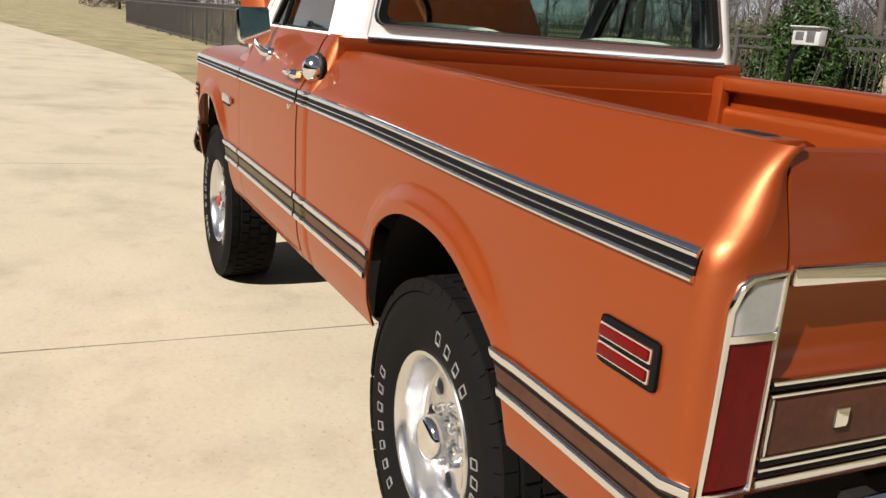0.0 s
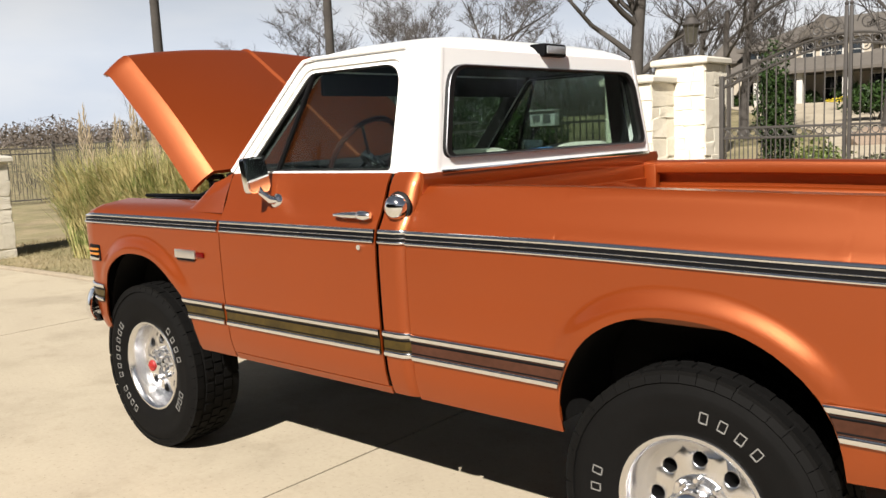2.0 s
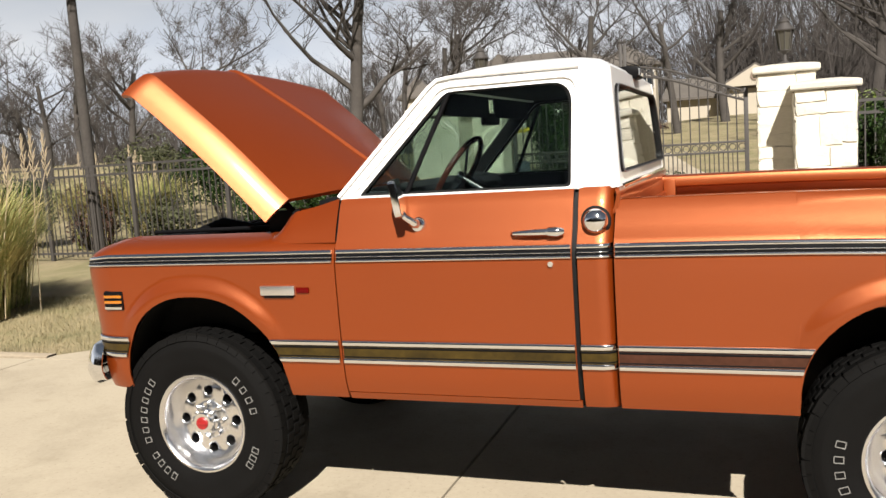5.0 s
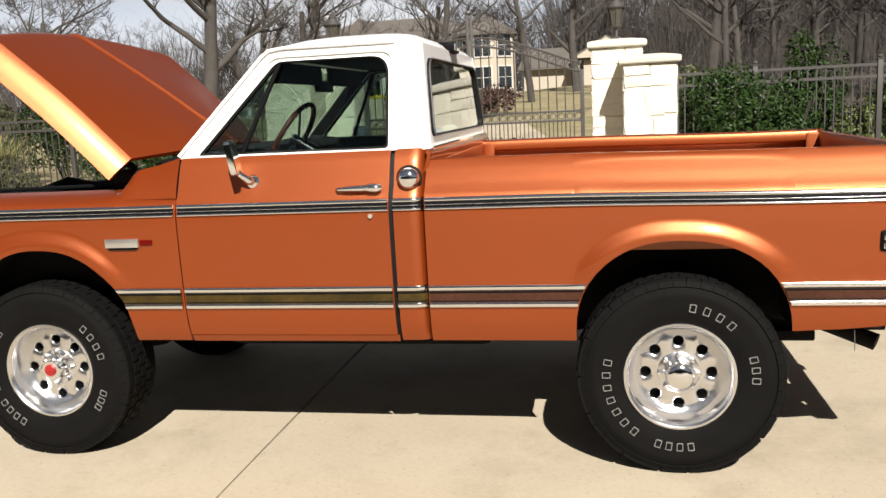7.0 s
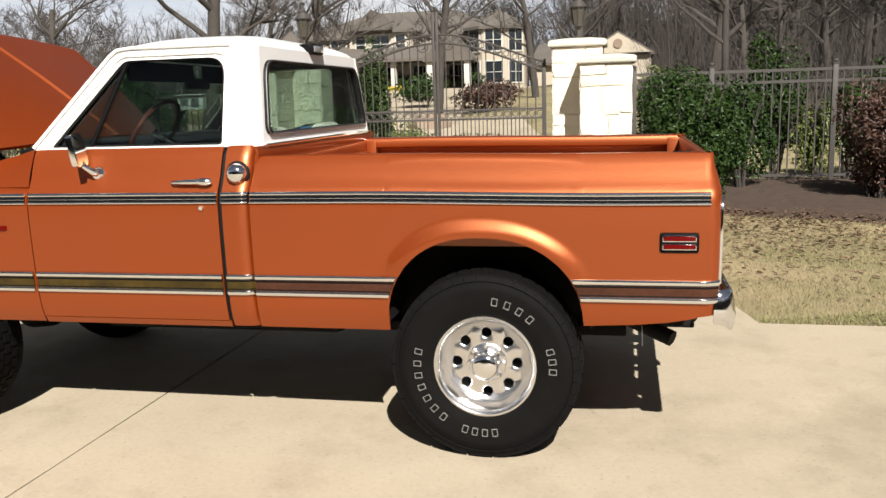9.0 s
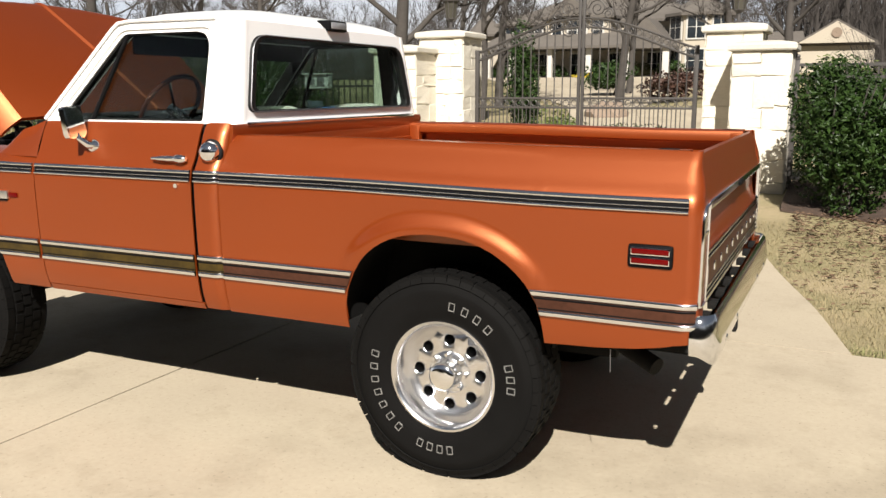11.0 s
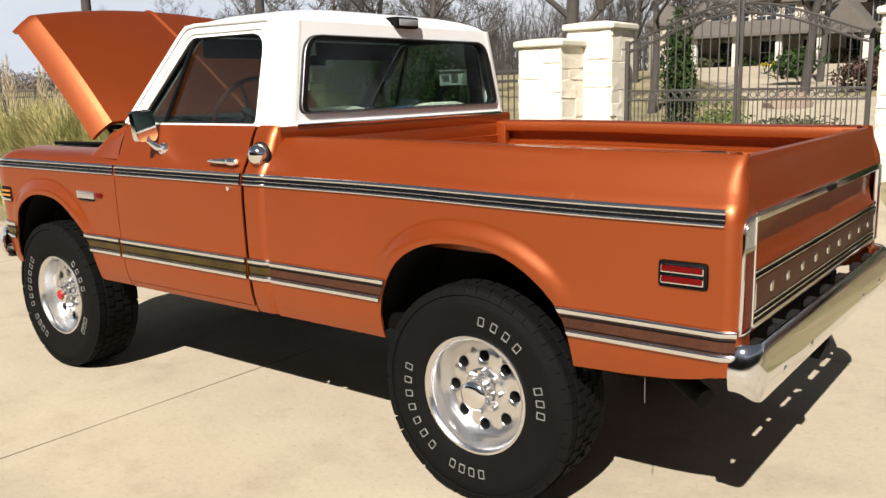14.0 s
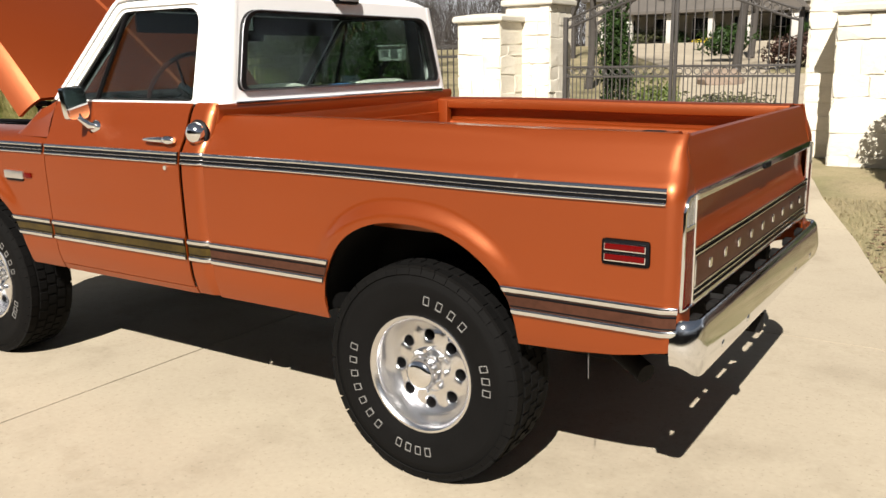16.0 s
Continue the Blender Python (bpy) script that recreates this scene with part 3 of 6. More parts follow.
for s in (-1, 1):
    for (c, h, z0, z1, p), depth in zip(ARCHES, (0.605, 0.45)):
        bm = bmesh.new()
        rows = []
        for y in (0.935, depth):
            row = []
            for k in np.linspace(-1, 1, 25):
                a = k * math.pi / 2
                u, v = math.sin(a), math.cos(a)
                row.append((c + (h + 0.03) * math.copysign(abs(u) ** (2 / p), u), s * y, z0 + (z1 + 0.03 - z0) * abs(v) ** (2 / p)))
            rows.append(row)
        rows.append([(c, s * depth, z0)] * 25)
        grid(bm, rows, flip=s > 0)
        bmesh.ops.remove_doubles(bm, verts=bm.verts, dist=0.0005)
        solid(part("wheel_well", bm, DARK, truck), 0.008, 1)
bm = bmesh.new()
tube(bm, [(-0.6, -0.30, 0.55), (0.3, -0.45, 0.62), (0.55, -0.62, 0.60), (0.79, -0.75, 0.518)], 0.036, 12)
part("tailpipe", bm, DARK, truck, "dark exhaust tailpipe")
bm = bmesh.new()
box(bm, 0.80, 1.0, -0.035, 0.035, 0.49, 0.56, 0.006)
tube(bm, [(0.9, -0.35, 0.52), (0.9, 0.35, 0.52)], 0.03, 10)
part("tow_hitch", bm, DARK, truck, "black tow hitch")
bm = bmesh.new()
tube(bm, [(0.66, -0.93, 0.62), (0.662, -0.932, 0.535)], 0.0016, 6)
part("drain_wire", bm, STEEL, truck)

# bumpers
def bumper(name, x, out, y_half, z0, z1, depth, radius, label):
    """A chrome bumper bar that turns round at its ends; out is +1 for the rear."""
    bm = bmesh.new()
    h = z1 - z0
    # how far in from the outer face, and the height
    prof = [(1.0, z1 - 0.022), (0.66, z1 - 0.005), (0.46, z1), (0.29, z1 - 0.010), (0.18, z1 - h * 0.17), (0.085, z1 - h * 0.34), (0.02, z1 - h * 0.52), (0.0, z1 - h * 0.62), (0.02, z1 - h * 0.72), (0.12, z1 - h * 0.90), (0.25, z0)]
    path = []
    for k in np.linspace(0, 1, 25):
        y = (y_half - radius) * k
        path.append((y, 0.0, 0.0, depth))
    for a in np.linspace(0, math.pi / 2, 10)[1:]:
        path.append((y_half - radius + radius * math.sin(a), radius * (1 - math.cos(a)), a, depth + (radius * 0.8 - depth) * math.sin(a)))
    path.append((y_half, radius + 0.02, math.pi / 2, radius * 0.8))
    path = [(-y, bk, -a, d) for y, bk, a, d in reversed(path[1:])] + path
    rows = []
    for y, bk, a, d in path:
        rows.append([(x + out * (depth - bk - d * i * math.cos(a)), y - d * i * math.sin(a), z) for i, z in [(i, z + (z1 - z) * 0.20 * abs(math.sin(a)) ** 3) for i, z in prof]])
    grid(bm, rows, flip=out > 0)
    ob = part(name, bm, CHROME, truck, label, smooth=35)
    solid(ob, 0.006, -1)
    bmesh_bolts = bmesh.new()
    lathe(bmesh_bolts, [(0.0, 0.008), (0.012, 0.007), (0.017, 0.001), (0.018, -0.004)], 16, "x")
    bolt = part("bumper_bolt", bmesh_bolts, CHROME, ob)
    ys = (-0.72, -0.40, 0.40, 0.72)
    bolt.matrix_basis = pose(x + out * depth * 0.90, ys[0], z0 + h * 0.28, 0, 0, 0 if out > 0 else 180)
    for y in ys[1:]:
        again(bolt, pose(x + out * depth * 0.90, y, z0 + h * 0.28, 0, 0, 0 if out > 0 else 180), ob)
    return ob


rear_bar = bumper("rear_bumper", 0.985, 1, 0.985, 0.608, 0.786, 0.058, 0.085, "chrome rear bumper")
part("plate_lamp_recess", boxed(1.018, 1.034, -0.16, 0.16, 0.63, 0.72, 0.01), BLACK, rear_bar)
for y in (-0.80, -0.60, -0.39, -0.17, 0.06, 0.30, 0.55, 0.80):
    part("bumper_bracket", boxed(0.945, 1.0, y - 0.030, y + 0.030, 0.732, 0.762, 0.004), DARK, rear_bar)
bumper("front_bumper", -3.42, -1, 1.0, 0.575, 0.785, 0.165, 0.14, "chrome front bumper")

# nose
bm = bmesh.new()
box(bm, -3.44, -3.40, -0.90, 0.90, 0.62, 1.19, 0.01)
nose = part("grille_panel", bm, CHROME, truck, "chrome grille surround")
for i in range(6):
    part("grille_bar", boxed(-3.455, -3.43, -0.60, 0.60, 0.84 + i * 0.05, 0.852 + i * 0.05, 0.003), BLACK, nose)
for s in (-1, 1):
    bm = bmesh.new()
    lathe(bm, [(0.0, -3.475), (0.05, -3.473), (0.085, -3.462), (0.095, -3.455), (0.10, -3.44)], 32, "x", (0, s * 0.74, 0.98))
    part("headlamp", bm, CLEAR, nose, "round clear headlamp")

# engine bay
bay = part("engine_bay", bmesh.new(), DARK, truck, "dark open engine bay")
bm = bmesh.new()
box(bm, -3.40, -2.30, -0.70, 0.70, 0.75, 0.80)
for s in (-1, 1):
    box(bm, -3.40, -2.35, s * 0.69, s * 0.76, 0.80, 1.235, 0.01)
box(bm, -3.42, -3.36, -0.78, 0.78, 0.80, 1.215, 0.01)
box(bm, -2.34, -2.28, -0.80, 0.80, 0.80, 1.29, 0.01)
bay.data = mesh_of("engine_bay", bm, DARK)
bm = bmesh.new()
lathe(bm, [(0, 1.25), (0.17, 1.25), (0.185, 1.235), (0.185, 1.19), (0.17, 1.18), (0, 1.18)], 32, "z", (-2.75, 0.0, 0))
box(bm, -3.05, -2.45, -0.22, 0.22, 0.85, 1.15, 0.04)
for s in (-1, 1):
    box(bm, -3.0, -2.5, s * 0.22, s * 0.36, 1.02, 1.14, 0.03)
part("engine_block", bm, BLACK, bay, "black engine with round air cleaner")
part("battery", boxed(-3.30, -3.06, -0.66, -0.48, 1.02, 1.24, 0.012), BLACK, bay, "black battery")
bm = bmesh.new()
tube(bm, [(-3.36, -0.3, 1.2), (-3.15, -0.32, 1.26), (-2.95, -0.22, 1.20)], 0.03, 10)
tube(bm, [(-2.36, -0.66, 1.27), (-2.7, -0.68, 1.262), (-3.3, -0.68, 1.255)], 0.010, 8)
tube(bm, [(-2.40, -0.6, 1.24), (-2.62, -0.45, 1.29), (-2.9, -0.40, 1.25)], 0.013, 8)
part("hose", bm, BLACK, bay)
for s in (-1, 1):
    bm = bmesh.new()
    tube(bm, [(-2.40, s * 0.70, 1.22), (-2.52, s * 0.71, 1.36), (-2.62, s * 0.72, 1.36)], 0.016, 8)
    tube(bm, [(-2.52, s * 0.70, 1.22), (-2.60, s * 0.71, 1.33), (-2.74, s * 0.72, 1.46)], 0.014, 8)
    box(bm, -2.62, -2.46, s * 0.69, s * 0.72, 1.20, 1.34, 0.01)
    part("hood_hinge", bm, BLACK, bay, "black hood hinge")


# ---- raised hood ----
def hood_point(u, v):
    """u from the cowl to the nose, v across from -1 to 1."""
    a = abs(v)
    c = 1 - min(a, 0.80) ** 2 / 0.80**2
    rear = Vector((-2.465 + 0.165 * c, 0, 1.392 + 0.03 * c))
    nose_ = Vector((-3.135 - 0.105 * c, 0, 2.010 + 0.070 * c))
    p = rear.lerp(nose_, u)
    n = Vector((0.65, 0, 0.76))
    p += n * (0.020 * math.sin(u * math.pi))
    p += n * 0.012 * max(0.0, 1 - abs(v) / 0.015)
    width = 0.790 + 0.03 * u
    y = v / 0.80 * width if a < 0.80 else math.copysign(width + (a - 0.80) / 0.20 * 0.080, v)
    if a > 0.80:
        e = (a - 0.80) / 0.20
        p -= n * (0.070 * e + 0.050 * e * e)
    if u > 0.93:
        p -= n * 0.03 * ((u - 0.93) / 0.07) ** 2
    return (p.x, y, p.z)


bm = bmesh.new()
vs_ = sorted(set(list(np.linspace(-1, 1, 29)) + [-0.05, -0.015, 0, 0.015, 0.05, -0.785, 0.785, -0.80, 0.80, -0.815, 0.815, -0.84, 0.84, -0.87, 0.87, -0.90, 0.90, -0.95, 0.95, -0.965, 0.965]))
grid(bm, [[hood_point(u, v) for v in vs_] for u in list(np.linspace(0, 0.9, 12)) + [0.93, 0.955, 0.98, 1.0]], flip=True)
face_out(bm, (-2.9, 0, 0.9))
hood = solid(part("hood", bm, PAINT, truck, "raised copper orange hood", smooth=20), 0.022, -1)
bm = bmesh.new()
for v in (-0.6, 0.0, 0.6):
    pts = [Vector(hood_point(u, v)) - Vector((0.65, 0, 0.76)) * 0.045 for u in np.linspace(0.05, 0.92, 10)]
    tube(bm, pts, 0.022, 8)
part("hood_brace", bm, PAINT, hood)

# cowl between hood and windscreen
bm = bmesh.new()
rows = []
for k in np.linspace(-1, 1, 21):
    c = 1 - k * k
    y = k * 0.86
    rows.append([(-2.52 + 0.16 * c, y * 0.93, 1.245), (-2.40 + 0.10 * c, y * 0.96, 1.30 + 0.03 * c), (-2.28, y * 0.985, 1.345 + 0.035 * c), (-2.17 - 0.09 * c, y, 1.375 + 0.03 * c)])
grid(bm, rows, flip=False)
face_out(bm, (-2.3, 0, 0.8))
cowl = part("cowl_panel", bm, PAINT, truck)
for s in (-1, 1):
    bm = bmesh.new()
    rows = []
    for x in np.linspace(-2.53, -2.188, 28):
        k = (x + 2.53) / 0.342
        zt = lerp_table([(0, 1.247), (0.10, 1.256), (0.24, 1.318), (0.34, 1.338), (0.65, 1.358), (1, 1.389)], k)
        yb, yt = 0.93 + 0.03 * k, 0.80 + 0.085 * k
        rows.append([(x, s * (yb + (yt - yb) * j), 1.215 + (zt - 1.215) * j ** 0.8) for j in np.linspace(0, 1, 7)])
    grid(bm, rows, flip=s > 0)
    bmesh.ops.recalc_face_normals(bm, faces=bm.faces)
    part("cowl_side", bm, PAINT, truck)


# ---- cab upper ----
def rounded(poly, r, n=6):
    """A polygon of (a, b) with rounded corners, the same count of points for each corner."""
    out = []
    for i, p in enumerate(poly):
        p = Vector(p)
        a, b = Vector(poly[i - 1]), Vector(poly[(i + 1) % len(poly)])
        rr = r[i] if isinstance(r, (list, tuple)) else r
        da, db = (a - p).normalized(), (b - p).normalized()
        for k in range(n + 1):
            t = k / n
            q0, q1 = p + da * rr * (1 - t), p + db * rr * t
            w = (p + da * rr) * (1 - t) ** 2 + p * 2 * t * (1 - t) + (p + db * rr) * t * t
            out.append(w)
    return out


def side_y(z):
    return 0.884 - 0.090 * ((z - 1.383) / 0.455)


SIDE_OUT = [(-2.20, 1.383), (-1.775, 1.838), (-1.185, 1.838), (-1.185, 1.383)]
SIDE_IN = [(-2.105, 1.394), (-1.735, 1.79), (-1.228, 1.79), (-1.235, 1.394)]
for s in (-1, 1):
    o_ = rounded(SIDE_OUT, [0.01, 0.05, 0.01, 0.01])
    i_ = rounded(SIDE_IN, [0.012, 0.035, 0.085, 0.02])
    mid = [a.lerp(b, 0.45) for a, b in zip(o_, i_)]
    bm = bmesh.new()
    put = lambda q, d: (q.x, s * (side_y(q.y) + d), q.y)
    grid(bm, [[put(q, -0.07) for q in o_], [put(q, 0.0) for q in o_], [put(q, 0.006) for q in mid], [put(q, 0.004) for q in [m_.lerp(b, 0.35) for m_, b in zip(mid, i_)]], [put(q, -0.008) for q in [m_.lerp(b, 0.4) for m_, b in zip(mid, i_)]], [put(q, -0.004) for q in i_], [put(q, -0.07) for q in i_]], closed_v=True, flip=s > 0)
    bmesh.ops.recalc_face_normals(bm, faces=bm.faces)
    part("side_frame", bm, WHITE, truck, "white cab side frame", smooth=35)
    # black inner lining and window channel
    bm = bmesh.new()
    in2 = [a.lerp(Vector((-1.6, 1.6)), 0.035) for a in i_]
    grid(bm, [[put(q, -0.012) for q in i_], [put(q, -0.016) for q in in2], [put(q, -0.05) for q in in2], [put(q, -0.075) for q in o_]], closed_v=True, flip=s > 0)
    bmesh.ops.recalc_face_normals(bm, faces=bm.faces)
    part("window_channel", bm, SEAL, truck)
    bm = bmesh.new()
    o2 = [a.lerp(Vector((-1.6, 1.6)), 0.03) for a in o_]
    grid(bm, [[put(q, -0.0755) for q in o_], [put(q, -0.0755) for q in o2], [put(q, -0.010) for q in o2]], closed_v=True)
    part("pillar_lining", bm, SEAL, truck)
    bm = bmesh.new()
    bm.faces.new([bm.verts.new(put(q, -0.03)) for q in i_])
    g = solid(part("door_glass", bm, CAR_GLASS, truck, "clear door window", smooth=0), 0.004)
    g.visible_shadow = False
    bm = bmesh.new()
    tube(bm, [(-1.900, s * (side_y(1.396) - 0.015), 1.396), (-1.722, s * (side_y(1.787) - 0.015), 1.787)], 0.011, 8)
    part("vent_post", bm, BLACK, truck, "dark vent window post")
    # rain gutter
    bm = bmesh.new()
    tube(bm, [(-2.19, s * (side_y(1.39) + 0.008), 1.395), (-1.80, s * (side_y(1.82) + 0.012), 1.812), (-1.765, s * (side_y(1.84) + 0.012), 1.838), (-1.70, s * (side_y(1.845) + 0.012), 1.846), (-1.20, s * (side_y(1.845) + 0.010), 1.844)], 0.008, 6)
    part("rain_gutter", bm, WHITE, truck)
    # rear corner post, a quarter round between side and back
    bm = bmesh.new()
    rows = []
    for z in np.linspace(1.383, 1.838, 12):
        xr = -1.058 - 0.035 * ((z - 1.383) / 0.455)
        yo = side_y(z)
        row = [(-1.185, s * yo, z), (-1.165, s * yo, z)]
        for a in np.linspace(0, math.pi / 2, 12):
            row.append((xr - 0.0785 + 0.08 * math.sin(a), s * (yo - 0.07 + 0.07 * math.cos(a)), z))
        row.append((xr + 0.0015, s * (yo - 0.076), z))
        row.append((xr + 0.0015, s * (yo - 0.084), z))
        rows.append(row)
    grid(bm, rows, flip=s < 0)
    face_out(bm, (-1.5, 0, 1.6))
    solid(part("corner_post", bm, WHITE, truck), 0.02)

# back panel with the rear window
def back_x(z):
    return -1.058 - 0.035 * ((z - 1.383) / 0.455)


BACK_OUT = [(-0.812, 1.383), (-0.722, 1.838), (0.722, 1.838), (0.812, 1.383)]
BACK_IN = [(-0.782, 1.432), (-0.703, 1.778), (0.703, 1.778), (0.782, 1.432)]
put = lambda q, d: (back_x(q.y) + d, q.x, q.y)
o_ = rounded(BACK_OUT, 0.008)
i_ = rounded(BACK_IN, [0.05, 0.095, 0.095, 0.05])
bm = bmesh.new()
grid(bm, [[put(q, -0.05) for q in o_], [put(q, 0) for q in o_], [put(q, 0.0) for q in i_], [put(q, -0.05) for q in i_]], closed_v=True)
bmesh.ops.recalc_face_normals(bm, faces=bm.faces)
back = part("back_panel", bm, WHITE, truck, "white cab back panel", smooth=35)
in2 = [a.lerp(Vector((0, 1.6)), 0.055) for a in i_]
bm = bmesh.new()
grid(bm, [[put(q, -0.034) for q in in2], [put(q, -0.056) for q in i_], [put(q, -0.056) for q in o_]], closed_v=True)
bmesh.ops.recalc_face_normals(bm, faces=bm.faces)
part("back_lining", bm, VINYL, truck)
for s in (-1, 1):
    bm = bmesh.new()
    grid(bm, [[(-1.255, s * (side_y(z) - 0.078), z), (-1.19, s * (side_y(z) - 0.08), z), (-1.15, s * (side_y(z) - 0.10), z), (back_x(z) - 0.058, s * (side_y(z) - 0.14), z)] for z in np.linspace(1.383, 1.83, 6)])
    solid(part("corner_lining", bm, VINYL, truck), 0.006)
bm = bmesh.new()
grid(bm, [[put(q, 0.0) for q in i_], [put(q, 0.014) for q in [a.lerp(b, 0.3) for a, b in zip(i_, in2)]], [put(q, 0.010) for q in in2], [put(q, -0.03) for q in in2], [put(q, -0.03) for q in i_]], closed_v=True, closed_u=True)
bmesh.ops.recalc_face_normals(bm, faces=bm.faces)
part("window_seal", bm, SEAL, back, "black rubber window seal")
bm = bmesh.new()
lo = [a.lerp(Vector((0, 1.6)), 0.012) for a in i_]
tube(bm, [put(q, 0.012) for q in lo] + [put(lo[0], 0.012)], 0.003, 6, caps=False)
part("seal_bead", bm, STEEL, back)
bm = bmesh.new()
bm.faces.new([bm.verts.new(put(q, -0.008)) for q in in2])
g = solid(part("rear_glass", bm, CAR_GLASS, back, "clear rear window", smooth=0), 0.004)
g.visible_shadow = False
bm = bmesh.new()
box(bm, -1.058, -1.046, -0.80, 0.80, 1.376, 1.392, 0.003)
part("waist_trim", bm, CHROME, back, "chrome waist trim")

# lower back wall of the cab, copper
bm = bmesh.new()
prof = [(1.384, -1.055), (1.36, -1.048), (1.30, -1.062), (1.285, -1.078), (1.24, -1.082), (0.95, -1.086)]
grid(bm, [[(x, y, z) for z, x in prof] for y in np.linspace(-0.90, 0.90, 9)], flip=True)
face_out(bm, (-1.5, 0, 1.2))
solid(part("cab_back_wall", bm, PAINT, truck), 0.015)
# roof, a dome over a rounded rectangle
def roof_loop(z, gx0, gx1, gy, r, n=10):
    pts = []
    for cx, cy, a0 in ((gx1 - r, gy - r, 0), (gx0 + r, gy - r, 90), (gx0 + r, -gy + r, 180), (gx1 - r, -gy + r, 270)):
        for k in range(n + 1):
            a = radians(a0 + 90 * k / n)
            pts.append((cx + r * math.cos(a), cy + r * math.sin(a), z))
    return pts


bm = bmesh.new()
loops = [roof_loop(1.795, -1.765, -1.105, 0.765, 0.07), roof_loop(1.818, -1.80, -1.098, 0.796, 0.09), roof_loop(1.830, -1.802, -1.096, 0.801, 0.10), roof_loop(1.842, -1.788, -1.104, 0.790, 0.11), roof_loop(1.862, -1.755, -1.122, 0.758, 0.13),
         roof_loop(1.884, -1.705, -1.158, 0.68, 0.16), roof_loop(1.901, -1.645, -1.212, 0.56, 0.16), roof_loop(1.913, -1.56, -1.29, 0.38, 0.11), roof_loop(1.918, -1.48, -1.38, 0.13, 0.035)]
vv = grid(bm, loops, closed_v=True)
bm.faces.new(vv[-1])
face_out(bm, (-1.45, 0, 1.6))
roof = part("roof", bm, WHITE, truck, "white painted cab roof", smooth=60)
solid(roof, 0.015)
part("headliner", boxed(-1.74, -1.16, -0.72, 0.72, 1.80, 1.812, 0.004), VINYL, truck)
lamp = part("brake_lamp", boxed(-1.150, -1.066, -0.085, 0.085, 1.826, 1.882, 0.012), BLACK, truck, "black high-mounted brake lamp")
part("lamp_lens", boxed(-1.071, -1.061, -0.070, 0.070, 1.838, 1.872, 0.004), CLEAR, lamp, "clear lens")

# windscreen
bm = bmesh.new()
rows = []
for z, xc in ((1.395, -2.20), (1.5, -2.10), (1.62, -1.985), (1.72, -1.885), (1.815, -1.79)):
    w = side_y(z) - 0.035
    rows.append([(xc - 0.085 * (1 - k * k), w * k, z) for k in np.linspace(-1, 1, 13)])
grid(bm, rows)
ws = solid(part("windscreen", bm, CAR_GLASS, truck, "clear windscreen"), 0.005)
ws.visible_shadow = False
bm = bmesh.new()
tube(bm, [Vector(p) for p in rows[0]], 0.012, 6)
tube(bm, [Vector(p) for p in rows[-1]], 0.014, 6)
part("windscreen_seal", bm, SEAL, truck)

# cabin
bm = bmesh.new()
grid(bm, [[(-2.30, y, 1.36), (-2.12, y, 1.40), (-2.02, y, 1.385), (-1.98, y, 1.33), (-2.0, y, 1.10), (-2.1, y, 0.9)] for y in np.linspace(-0.84, 0.84, 6)])
solid(part("dashboard", bm, VINYL, truck, "dark padded dashboard"), 0.02)
seat = part("bench_seat", boxed(-1.72, -1.15, -0.80, 0.80, 0.85, 1.06, 0.05), VINYL, truck, "dark bench seat with pale top")
bm = bmesh.new()
box(bm, -1.30, -1.14, -0.80, 0.80, 1.02, 1.40, 0.05)
part("seat_back", bm, VINYL, seat)
for y in (-0.42, 0.42):
    bm = bmesh.new()
    rows = []
    for k in np.linspace(-1, 1, 13):
        h = math.sqrt(max(0, 1 - k**4)) * 0.05
        rows.append([(-1.29, y + k * 0.26, 1.38), (-1.28, y + k * 0.26, 1.40 + h), (-1.20, y + k * 0.26, 1.405 + h), (-1.15, y + k * 0.26, 1.38)])
    grid(bm, rows)
    bmesh.ops.recalc_face_normals(bm, faces=bm.faces)
    part("seat_top", bm, SEATTOP, seat, "pale vinyl seat top")
part("door_lining", boxed(-2.15, -1.22, -0.885, -0.85, 0.9, 1.385, 0.01), VINYL, truck)
part("door_lining", boxed(-2.15, -1.22, 0.85, 0.885, 0.9, 1.385, 0.01), VINYL, truck)
wheel_m = pose(-1.83, -0.42, 1.44, 0, -58, 0)
bm = bmesh.new()
tube(bm, [wheel_m @ Vector((0.19 * math.cos(a), 0.19 * math.sin(a), 0)) for a in np.linspace(0, 2 * math.pi, 41)], 0.013, 8, caps=False)
steer = part("steering_wheel", bm, WHEELWOOD, truck, "wood-rimmed steering wheel")
bm = bmesh.new()
for a in (90, 210, 330):
    tube(bm, [wheel_m @ Vector((0.03 * math.cos(radians(a)), 0.03 * math.sin(radians(a)), -0.03)), wheel_m @ Vector((0.19 * math.cos(radians(a)), 0.19 * math.sin(radians(a)), 0))], 0.007, 6)
tube(bm, [wheel_m @ Vector((0, 0, 0)), wheel_m @ Vector((0, 0, -0.35))], 0.028, 10)
part("spokes", bm, CHROME, steer, "chrome spokes and column")
bm = bmesh.new()
box(bm, -1.80, -1.775, -0.13, 0.13, 1.665, 1.725, 0.012)
tube(bm, [(-1.80, 0, 1.72), (-1.83, 0, 1.81)], 0.008, 6)
part("cabin_mirror", bm, BLACK, truck, "black cabin mirror")
part("blue_cloth", boxed(-1.26, -1.18, 0.03, 0.16, 1.40, 1.44, 0.015), BLUE, seat, "blue cloth on the seat")

# sun visors along the windscreen header
for y0, y1 in ((-0.70, -0.06), (0.06, 0.70)):
    part("sun_visor", boxed(-1.79, -1.772, y0, y1, 1.70, 1.812, 0.008, m=None), VINYL, truck, "dark padded sun visor")

